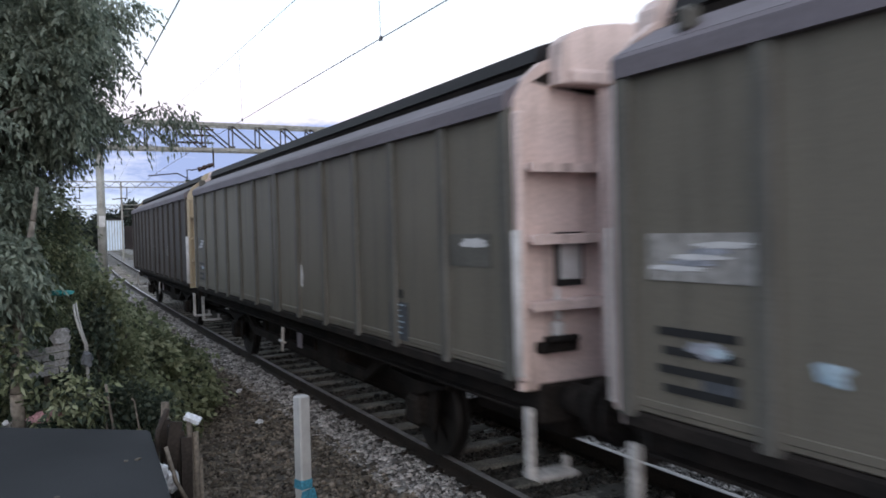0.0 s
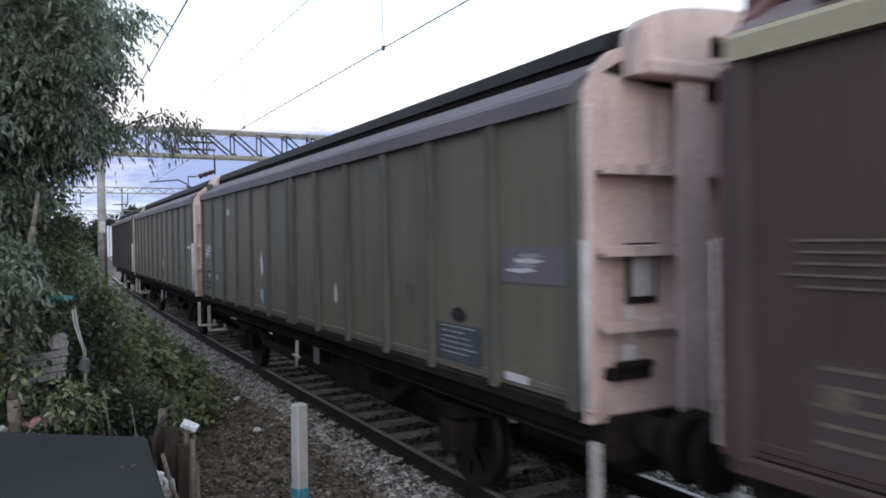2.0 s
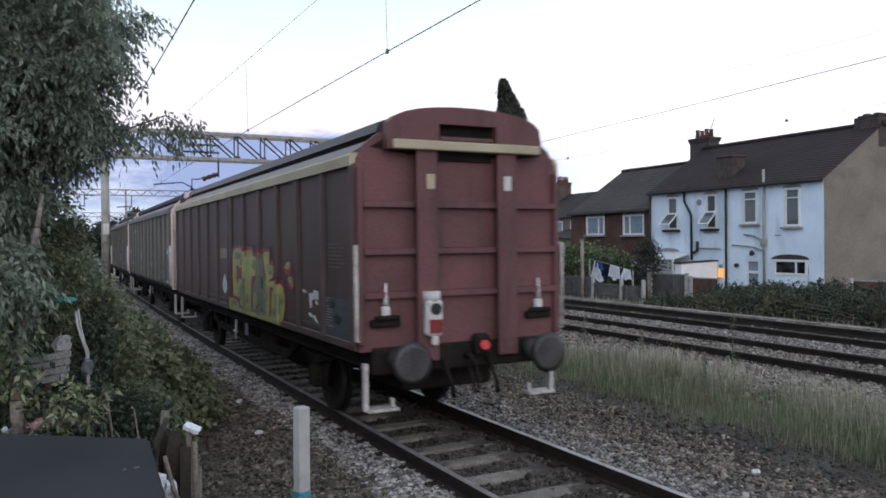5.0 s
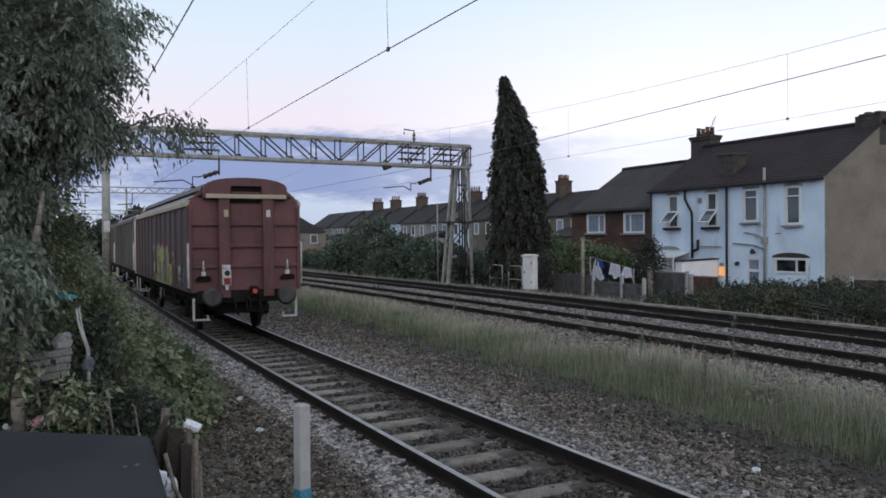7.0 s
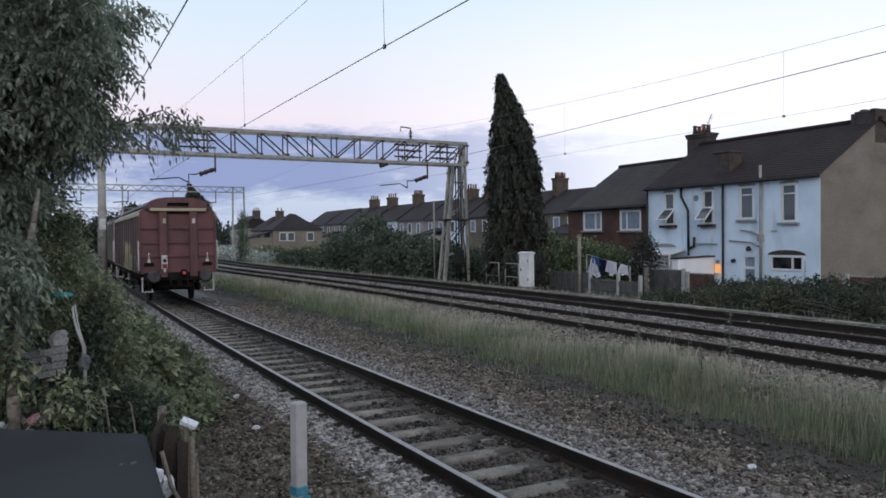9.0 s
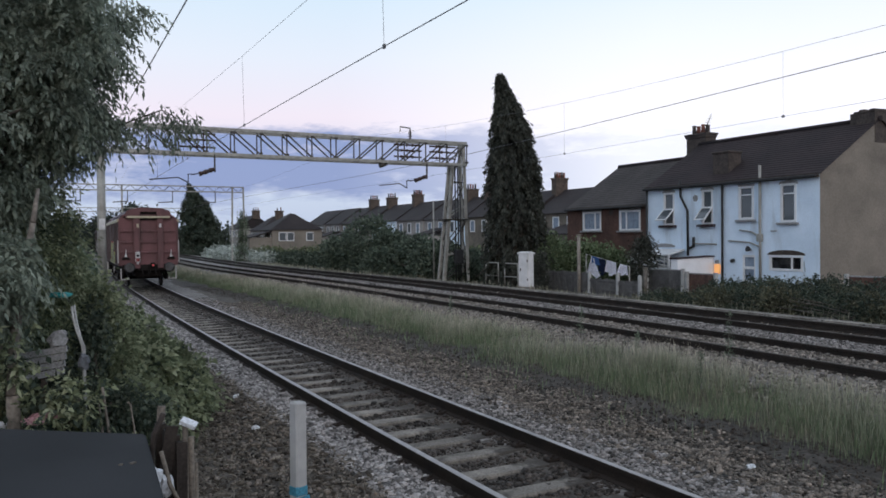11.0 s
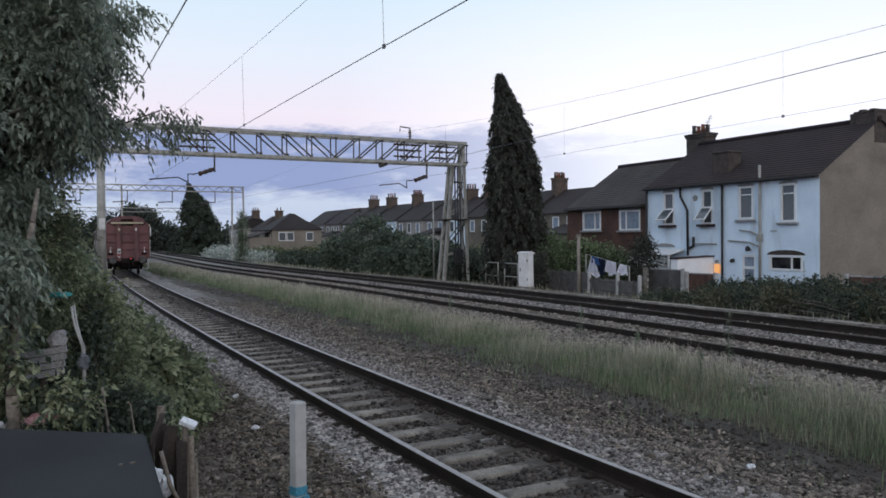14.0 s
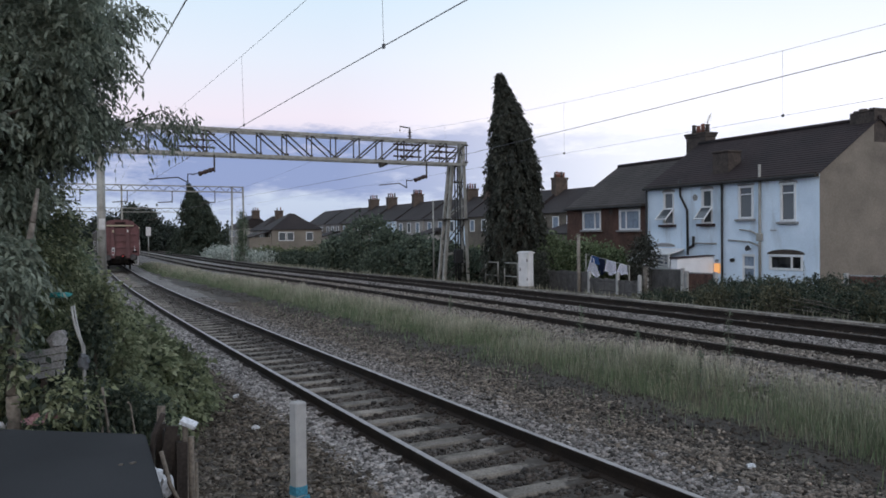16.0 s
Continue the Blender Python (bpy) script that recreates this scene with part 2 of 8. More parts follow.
M = dict(
    ballast=mat("grey_ballast", (.200, .187, .177), (.122, .113, .107), big=.8, fine=22, bump=.8, dist=.03, fine_amp=.5),
    gravel=mat("brown_gravel", (.105, .090, .076), (.056, .048, .041), big=.5, fine=18, bump=.8, dist=.03, fine_amp=.5),
    soil=mat("dark_soil", (.105, .093, .081), (.062, .055, .048), big=.7, fine=14, bump=.8, dist=.04, fine_amp=.5),
    earth=mat("dark_bare_earth", (.062, .054, .046), (.038, .033, .028), big=.9, fine=16, bump=.8, dist=.03, fine_amp=.5),
    turf=mat("rough_turf", (.066, .062, .040), (.082, .068, .048), big=.35, fine=9, bump=.8, dist=.05, fine_amp=.4),
    stone=mat("ballast_stone", (.240, .222, .212), (.120, .111, .106), big=6, fine=60, island=.9, bump=.3),
    stone_br=mat("brown_stone", (.185, .158, .133), (.066, .057, .049), big=6, fine=60, island=.9, bump=.3),
    stone_lt=mat("pale_shoulder_stone", (.33, .31, .30), (.165, .156, .152), big=6, fine=60, island=.88, bump=.3),
    weathered=mat("silvered_board", (.120, .116, .115), (.075, .072, .071), big=3, fine=45, rand=.2, streak=((.07, .066, .062), (1.2, 14, 14), .6)),
    brown_grey=mat("grimy_brown_paint", (.044, .036, .031), (.034, .028, .025), rough=.6, big=.9, fine=55, bump=.06, rand=.07, fine_amp=.12, streak=((.03, .026, .023), (5, 5, .35), .5)),
    stone_sh=mat("brown_grey_shoulder_stone", (.27, .240, .210), (.115, .101, .088), big=6, fine=60, island=.8, bump=.3),
    stone_dk=mat("oily_stone", (.080, .068, .060), (.036, .031, .028), big=2.5, fine=60, island=.7, bump=.3),
    clod=mat("dark_clod", (.070, .058, .048), (.034, .028, .024), big=5, fine=40, island=.6, bump=.5),
    rail_side=mat("rusted_rail", (.034, .025, .020), (.020, .016, .014), rough=.8, metal=.2, big=3, fine=60),
    rail_head=mat("worn_rail_head", (.36, .34, .335), (.25, .235, .23), rough=.45, metal=.5, big=5, fine=80, fine_amp=.12, bump=.05),
    rail_dull=mat("dull_rail_head", (.085, .072, .063), (.055, .047, .041), rough=.7, metal=.3, big=5, fine=80, fine_amp=.12, bump=.05),
    sleeper=sleeper_mat(mat("greasy_concrete_sleeper", (.235, .213, .186), (.140, .126, .111), big=4, fine=40, rand=.25, bump=.4)),
    concrete=mat("weathered_concrete", (.215, .195, .170), (.115, .104, .092), big=4, fine=40, rand=.32, bump=.4),
    timber=mat("grey_timber", (.17, .145, .12), (.10, .085, .07), big=4, fine=50, rand=.2, streak=((.05, .04, .035), (14, 14, 1.2), .6)),
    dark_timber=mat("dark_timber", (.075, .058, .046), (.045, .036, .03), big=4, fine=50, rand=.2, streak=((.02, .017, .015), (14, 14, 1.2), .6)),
    grey_side=mat("grey_olive_paint", (.148, .132, .107), (.124, .111, .091), rough=.6, spec=.22, big=.9, fine=55, bump=.06, rand=.07, fine_amp=.10, streak=((.062, .058, .05), (5, 5, .35), .55)),
    grey_rib=mat("grey_rib_paint", (.106, .101, .090), (.080, .076, .069), rough=.6, spec=.22, big=2, fine=50, bump=.08, rand=.06, fine_amp=.15),
    brown_side=mat("bauxite_paint", (.076, .048, .044), (.059, .039, .036), rough=.6, big=.9, fine=55, bump=.06, rand=.07, fine_amp=.12, streak=((.03, .022, .02), (5, 5, .35), .5)),
    # bauxite tinted cooler than the side: the ribs' sky reflection is in the colour
    brown_rib=mat("bauxite_rib_paint", (.082, .058, .056), (.062, .045, .044), rough=.6, big=2, fine=50, bump=.08, rand=.1, fine_amp=.15),
    end_red=mat("red_brown_end", (.142, .063, .066), (.100, .048, .050), rough=.6, big=1.4, fine=40, bump=.08, fine_amp=.15, streak=((.05, .03, .028), (5, 5, .5), .75)),
    end_pale=mat("faded_pink_end", (.70, .565, .535), (.52, .41, .385), rough=.65, big=1.5, fine=40, bump=.08, fine_amp=.12, streak=((.17, .12, .10), (6, 6, .6), .85)),
    end_cream=mat("faded_cream_end", (.46, .39, .28), (.36, .30, .22), rough=.65, big=1.5, fine=40, bump=.08, fine_amp=.12, streak=((.14, .10, .08), (7, 7, .5), .65)),
    shoulder_grey=mat("mauve_grey_roof", (.165, .145, .165), (.130, .115, .132), rough=.65, big=.8, fine=45, bump=.06, fine_amp=.12, streak=((.08, .07, .07), (2, .6, 6), .5)),
    shoulder_brown=mat("maroon_roof", (.115, .078, .078), (.085, .06, .06), rough=.45, big=.8, fine=45, bump=.06, fine_amp=.12),
    stripe=mat("cream_stripe", (.40, .355, .255), (.33, .29, .21), rough=.6, big=1.2, fine=45, bump=.05, fine_amp=.1),
    roof_dark=mat("sooty_roof", (.018, .016, .018), (.012, .011, .012), rough=.75, big=1.5, fine=30, bump=.1),
    black=mat("sooty_underframe", (.015, .0135, .013), (.024, .020, .018), rough=.9, big=3, fine=40, bump=.3, spec=.06),
    wheel=mat("wheel_steel", (.016, .013, .012), (.010, .009, .009), rough=.8, metal=.1, big=4, fine=50, spec=.08),
    tyre=mat("worn_tyre", (.028, .025, .024), (.018, .016, .015), rough=.6, metal=.4, big=4, fine=50, bump=.05),
    white=mat("chalky_white_paint", (.60, .59, .60), (.45, .44, .44), rough=.6, big=5, fine=60, bump=.08, fine_amp=.1),
    ink=mat("black_ink", (.012, .012, .013), (.02, .02, .02), rough=.6, big=5, fine=60, bump=0),
    lime=mat("sprayed_yellow", (.335, .335, .115), (.215, .228, .115), rough=.5, big=3.5, fine=20, bump=.05, fine_amp=.18, streak=((.13, .14, .10), (2.4, 2.4, 5), .85)),
    scarlet=mat("sprayed_red", (.235, .030, .034), (.15, .024, .026), rough=.5, big=3, fine=20, bump=.05, fine_amp=.15),
    navy=mat("sprayed_navy", (.022, .022, .036), (.016, .016, .022), rough=.5, big=3, fine=20, bump=.05),
    green_wash=mat("sprayed_grey_green", (.175, .180, .100), (.105, .115, .085), rough=.5, big=5, fine=20, bump=.05),
    emblem=mat("faded_tan_emblem", (.25, .21, .155), (.18, .15, .115), rough=.6, big=9, fine=50, bump=0),
    faint_letter=mat("faded_lettering", (.150, .122, .096), (.105, .085, .070), rough=.6, big=9, fine=50, bump=0),
    pale_letter=mat("chalky_lettering", (.30, .31, .35), (.18, .19, .22), rough=.6, big=9, fine=50, bump=0),
    rail_paint=mat("worn_white_paint", (.52, .50, .49), (.36, .34, .33), rough=.6, big=5, fine=40, bump=.1, streak=((.15, .13, .12), (9, 9, 3), .6)),
    roof_mauve=mat("violet_grey_roof", (.056, .038, .050), (.040, .029, .037), rough=.5, big=1.2, fine=30, bump=.1),
    grey_wash=mat("sprayed_grey", (.17, .17, .135), (.11, .115, .10), rough=.5, big=3, fine=20, bump=.05),
    red_wash=mat("rusty_red_patch", (.100, .034, .033), (.068, .031, .030), rough=.6, big=2, fine=20, bump=.05),
    slate_patch=mat("slate_grey_patch", (.068, .073, .084), (.048, .053, .062), rough=.6, big=2, fine=30, bump=.05),
    cyan=mat("pale_blue_paint", (.40, .48, .54), (.26, .36, .44), rough=.5, big=6, fine=40, bump=.05),
    lamp_red=glow_mat("tail_lamp_glow", (.5, .05, .05), .05),
    buffer_face=mat("greasy_buffer_steel", (.075, .072, .074), (.045, .043, .043), rough=.5, metal=.3, big=4, fine=40, bump=.1),
    galv=mat("galvanised_steel", (.36, .355, .33), (.25, .245, .225), rough=.55, metal=.25, big=2.5, fine=40, bump=.12, fine_amp=.2, streak=((.14, .12, .10), (5, 5, .8), .6)),
    galv_dark=mat("dull_lattice_steel", (.085, .078, .070), (.048, .044, .040), rough=.6, metal=.25, big=2.5, fine=40, bump=.12),
    insulator=mat("brown_insulator", (.06, .035, .03), (.04, .026, .024), rough=.3, big=5, fine=60, bump=.05),
    wire=mat("weathered_wire", (.13, .13, .14), (.09, .09, .10), rough=.5, metal=.5, big=3, fine=50, bump=0),
    render_white=mat("pale_blue_white_render", (.70, .81, .93), (.60, .71, .83), rough=.9, big=.8, fine=25, bump=.15, fine_amp=.07, streak=((.38, .42, .46), (2.2, 2.2, .45), .7)),
    render_tan=mat("pebbledash_gable", (.222, .197, .168), (.172, .153, .132), rough=.95, big=.7, fine=14, bump=.5, fine_amp=.12, streak=((.11, .095, .085), (.5, .5, 1.2), .5)),
    brick=mat("red_brown_brick", (.112, .063, .050), (.076, .045, .037), rough=.9, big=1.2, fine=18, bump=.4, rand=.1),
    brick_dk=mat("sooty_chimney_brick", (.078, .064, .058), (.048, .041, .038), rough=.9, big=2.5, fine=16, bump=.5),
    chimney_tan=mat("sooty_tan_brick", (.105, .080, .066), (.066, .052, .045), rough=.9, big=2.5, fine=16, bump=.5),
    stock=mat("yellow_stock_brick", (.165, .145, .118), (.115, .100, .084), rough=.9, big=.9, fine=14, bump=.4),
    pale_wall=mat("far_pale_render", (.30, .285, .27), (.215, .205, .20), rough=.9, big=.5, fine=15, bump=.2),
    tile=mat("brown_roof_tile", (.027, .019, .020), (.017, .013, .014), rough=.85, big=.6, fine=12, bump=.5, island=.25),
    tile_grey=mat("faded_roof_tile", (.052, .046, .044), (.034, .030, .029), rough=.85, big=.6, fine=12, bump=.5, island=.25),
    slate=mat("grey_roof_slate", (.031, .025, .025), (.021, .017, .018), rough=.8, big=.4, fine=10, bump=.4),
    pot=mat("terracotta_pot", (.21, .08, .055), (.14, .06, .045), rough=.8, big=4, fine=40, bump=.2),
    upvc=mat("white_upvc", (.72, .74, .76), (.63, .65, .67), rough=.35, big=4, fine=60, bump=0, fine_amp=.05),
    sill=mat("painted_sill", (.30, .30, .31), (.22, .22, .22), rough=.8, big=5, fine=60, bump=.2),
    pipe_black=mat("black_downpipe", (.02, .02, .022), (.03, .03, .032), rough=.5, big=5, fine=60, bump=.05),
    pane=glass_mat("window_glass", (.095, .108, .118)),
    pane_dark=glass_mat("dark_window_glass", (.008, .009, .011)),
    pane_curtain=mat("netted_pane", (.26, .32, .40), (.18, .23, .30), rough=.15, big=6, fine=30, bump=0, spec=.6, fine_amp=.1, streak=((.10, .13, .17), (14, 14, .3), .8)),
    porch=glow_mat("porch_light_glow", (1.0, .46, .16), .5),
    cabinet=mat("white_cabinet_paint", (.66, .66, .67), (.54, .54, .55), rough=.55, big=2, fine=40, bump=.05, fine_amp=.08, streak=((.40, .39, .36), (6, 6, .6), .5)),
    felt=mat("charcoal_roof_felt", (.026, .028, .032), (.017, .019, .022), rough=.85, big=1.2, fine=90, bump=.3, dist=.002, fine_amp=.2),
    bag_white=mat("dirty_white_plastic", (.62, .64, .68), (.45, .47, .50), rough=.35, big=8, fine=60, bump=.1),
    teal=mat("teal_plastic", (.03, .26, .25), (.025, .18, .18), rough=.4, big=6, fine=60, bump=.05),
    pinkp=mat("pink_plastic", (.44, .25, .28), (.32, .17, .20), rough=.45, big=6, fine=60, bump=.05),
    blue_tape=mat("blue_tape", (.06, .25, .34), (.045, .18, .26), rough=.5, big=6, fine=60, bump=.05),
    post_white=mat("grey_white_post", (.40, .40, .395), (.31, .31, .31), rough=.7, big=5, fine=20, bump=.1, fine_amp=.1, streak=((.18, .18, .17), (16, 16, 1), .5)),
    bark=mat("grey_bark", (.11, .095, .08), (.06, .052, .045), big=5, fine=30, bump=.8, dist=.02),
    pale_bark=mat("pale_bark", (.24, .21, .18), (.13, .115, .10), big=5, fine=25, bump=.5, dist=.01),
    cloth_w=mat("white_laundry", (.84, .83, .88), (.74, .73, .80), rough=.9, big=4, fine=50, bump=.1),
    leaf_dark_bag=mat("dark_green_plastic", (.015, .035, .028), (.010, .022, .018), rough=.4, big=6, fine=60, bump=.05),
    rag=mat("grey_rag_cloth", (.11, .12, .135), (.06, .065, .075), rough=.9, big=8, fine=60, bump=.2),
    rotten=mat("rotten_board", (.040, .032, .028), (.022, .018, .016), big=4, fine=50, rand=.25, streak=((.012, .010, .009), (14, 14, 1.2), .6)),
    maroon_trim=mat("maroon_felt_edge", (.045, .026, .030), (.030, .019, .021), rough=.8, big=4, fine=40, bump=.1),
    lean_white=mat("white_painted_boards", (.82, .83, .86), (.72, .73, .76), rough=.8, big=1.5, fine=30, bump=.1, fine_amp=.06),
    cloth_n=mat("navy_laundry", (.02, .03, .07), (.015, .02, .05), rough=.9, big=4, fine=50, bump=.1),
    cloth_b=mat("blue_laundry", (.07, .16, .38), (.05, .12, .3), rough=.9, big=4, fine=50, bump=.1),
    leaf_willow=leaf_mat("drooping_grey_green_leaf", (.135, .166, .130), (.224, .262, .210), (.326, .368, .306), .42),
    leaf_bramble=leaf_mat("bramble_leaf", (.045, .060, .028), (.098, .120, .060), (.205, .230, .135)),
    leaf_ivy=leaf_mat("pale_ivy_leaf", (.16, .19, .16), (.40, .44, .40), (.62, .65, .61), .35),
    leaf_hedge=leaf_mat("hedge_leaf", (.052, .076, .052), (.125, .160, .112), (.245, .285, .210), .4),
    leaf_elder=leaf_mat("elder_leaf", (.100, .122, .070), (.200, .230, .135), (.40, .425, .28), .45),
    leaf_garden=leaf_mat("bright_garden_leaf", (.050, .074, .036), (.115, .155, .080), (.225, .275, .165), .35),
    leaf_brown=leaf_mat("browning_bramble_leaf", (.040, .040, .024), (.078, .080, .050), (.135, .132, .085)),
    leaf_scrub=leaf_mat("scrub_leaf", (.038, .056, .042), (.090, .116, .084), (.165, .195, .145)),
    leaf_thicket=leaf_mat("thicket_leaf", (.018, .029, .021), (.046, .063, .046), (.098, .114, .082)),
    leaf_conifer=leaf_mat("conifer_spray", (.021, .025, .020), (.043, .047, .038), (.080, .085, .070), .1),
    leaf_dead=leaf_mat("dry_frond", (.03, .025, .02), (.072, .062, .05), (.125, .112, .098), .1),
    blade=grass_mat("tall_grass_blade", (.148, .188, .112), (.315, .315, .245), -.08, .26),
    straw=grass_mat("dry_seeded_grass", (.285, .284, .205), (.46, .42, .35), .0, .36),
    leaf_litter=leaf_mat("dry_litter_leaf", (.062, .053, .043), (.140, .122, .100), (.260, .230, .192), .15),
    far_wood=leaf_mat("far_wood_leaf", (.030, .040, .034), (.042, .054, .044), (.058, .070, .058), .1),
)

# ---------------------------------------------------------------- mesh helpers


def part(name, bm, material, parent=None, label="", m=None):
    """Links a bmesh as one mesh object, under a thing or a part when a parent is given."""
    me = bpy.data.meshes.new(name)
    bm.to_mesh(me)
    bm.free()
    for k in (material if isinstance(material, (list, tuple)) else [material]):
        me.materials.append(k)
    ob = new(name, me)
    if parent is not None:
        ob.parent = parent
    if m is not None:
        ob.matrix_basis = m
    if label:
        tagged(ob, label)
    return ob


def share(name, mesh, parent, m):
    ob = new(name, mesh)
    ob.parent = parent
    ob.matrix_basis = m
    return ob


def thing(name, label, category, m=None, group="", kind=""):
    ob = new(name)
    ob.empty_display_size = .2
    if m is not None:
        ob.matrix_basis = m
    return tagged(ob, label, category, group, kind)


def box(bm, x, y, z, sx, sy, sz, cut=0.0, m=None):
    """A box of full sizes round its centre, its edges cut."""
    r = bmesh.ops.create_cube(bm, size=1.0)
    vs = r["verts"]
    bmesh.ops.scale(bm, verts=vs, vec=(sx, sy, sz))
    if m is not None:
        bmesh.ops.transform(bm, matrix=m, verts=vs)
    bmesh.ops.translate(bm, verts=vs, vec=(x, y, z))
    if cut:
        es = list({e for v in vs for e in v.link_edges})
        bmesh.ops.bevel(bm, geom=es, offset=cut, segments=1, affect="EDGES", profile=.5)
    return bm


def B(x, y, z, sx, sy, sz, cut=0.0):
    return box(bmesh.new(), x, y, z, sx, sy, sz, cut)


def rod(bm, a, b, r, n=8, r2=None, smooth=True):
    """A round bar from a to b."""
    a, b = Vector(a), Vector(b)
    d = b - a
    q = d.to_track_quat("Z", "Y")
    r2 = r if r2 is None else r2
    ra, rb = [], []
    for i in range(n):
        t = 2 * math.pi * i / n
        o = Vector((math.cos(t), math.sin(t), 0))
        ra.append(bm.verts.new(a + q @ (o * r)))
        rb.append(bm.verts.new(b + q @ (o * r2)))
    for i in range(n):
        f = bm.faces.new((ra[i], ra[(i + 1) % n], rb[(i + 1) % n], rb[i]))
        f.smooth = smooth
    bm.faces.new(ra[::-1])
    bm.faces.new(rb)
    return bm


def bar(bm, a, b, w, h):
    """A flat bar of width w and height h from a to b."""
    a, b = Vector(a), Vector(b)
    d = b - a
    q = d.to_track_quat("Y", "Z")
    vs = []
    for p in (a, b):
        for sx, sz in ((-1, -1), (1, -1), (1, 1), (-1, 1)):
            vs.append(bm.verts.new(p + q @ Vector((sx * w / 2, 0, sz * h / 2))))
    for f in ((3, 2, 1, 0), (4, 5, 6, 7), (0, 1, 5, 4), (1, 2, 6, 5), (2, 3, 7, 6), (3, 0, 4, 7)):
        bm.faces.new([vs[i] for i in f])
    return bm


def prism(bm, pts, axis, lo, hi):
    """A closed outline of two coordinates drawn out along an axis from lo to hi."""
    def place(p, s):
        return {"x": (s, p[0], p[1]), "y": (p[0], s, p[1]), "z": (p[0], p[1], s)}[axis]
    a = [bm.verts.new(place(p, lo)) for p in pts]
    b = [bm.verts.new(place(p, hi)) for p in pts]
    n = len(pts)
    bm.faces.new(a)
    bm.faces.new(b[::-1])
    for i in range(n):
        bm.faces.new((a[i], b[i], b[(i + 1) % n], a[(i + 1) % n]))
    bmesh.ops.recalc_face_normals(bm, faces=bm.faces[:])
    return bm


def tube(bm, pts, r, n=6):
    """A bent pipe through points, in one piece."""
    pts = [Vector(p) for p in pts]
    rings = []
    for i, p in enumerate(pts):
        d = (pts[min(i + 1, len(pts) - 1)] - pts[max(i - 1, 0)]).normalized()
        side = d.cross(Vector((.31, .17, .93))).normalized()
        up = side.cross(d)
        rings.append([bm.verts.new(p + (side * math.cos(2 * math.pi * k / n) + up * math.sin(2 * math.pi * k / n)) * r) for k in range(n)])
    for a, b in zip(rings, rings[1:]):
        for k in range(n):
            bm.faces.new((a[k], a[(k + 1) % n], b[(k + 1) % n], b[k])).smooth = True
    bm.faces.new(rings[0][::-1])
    bm.faces.new(rings[-1])
    return bm


def tower(bm, x, y, steps):
    """A square stack in one piece: steps of (height, width, depth) from the foot up."""
    rings = []
    for z, sx, sy in steps:
        rings.append([bm.verts.new((x + a * sx / 2, y + b * sy / 2, z)) for a, b in ((-1, -1), (1, -1), (1, 1), (-1, 1))])
    for a, b in zip(rings, rings[1:]):
        for k in range(4):
            bm.faces.new((a[k], a[(k + 1) % 4], b[(k + 1) % 4], b[k]))
    bm.faces.new(rings[0][::-1])
    bm.faces.new(rings[-1])
    return bm


def cloud_mesh(name, verts, faces, material, parent=None, label="", m=None):
    me = bpy.data.meshes.new(name)
    me.from_pydata(verts, [], faces)
    for k in (material if isinstance(material, (list, tuple)) else [material]):
        me.materials.append(k)
    ob = new(name, me)
    if parent is not None:
        ob.parent = parent
    if m is not None:
        ob.matrix_basis = m
    if label:
        tagged(ob, label)
    return ob


def leaf_mesh(name, P, D, length, width, material, parent=None, label="", seed=1, fold=.25):
    """Many folded leaves: at points P, pointing along D, each of four corners and two faces."""
    g = np.random.default_rng(seed)
    n = len(P)
    D = D / np.linalg.norm(D, axis=1)[:, None]
    S = np.cross(D, g.normal(size=(n, 3)))
    S /= np.linalg.norm(S, axis=1)[:, None]
    U = np.cross(S, D)
    L = length * g.uniform(.6, 1.3, n)[:, None]
    Wd = width * g.uniform(.6, 1.3, n)[:, None]
    V = np.empty((n, 4, 3))
    V[:, 0], V[:, 2] = P, P + D * L
    V[:, 1] = P + D * L * .45 + S * Wd * .5 + U * Wd * fold
    V[:, 3] = P + D * L * .45 - S * Wd * .5 + U * Wd * fold
    i = np.arange(n)[:, None] * 4
    F = np.concatenate([np.concatenate([i, i + 1, i + 2], 1), np.concatenate([i, i + 2, i + 3], 1)])
    return tri_mesh(name, V.reshape(-1, 3), F, material, parent, label)


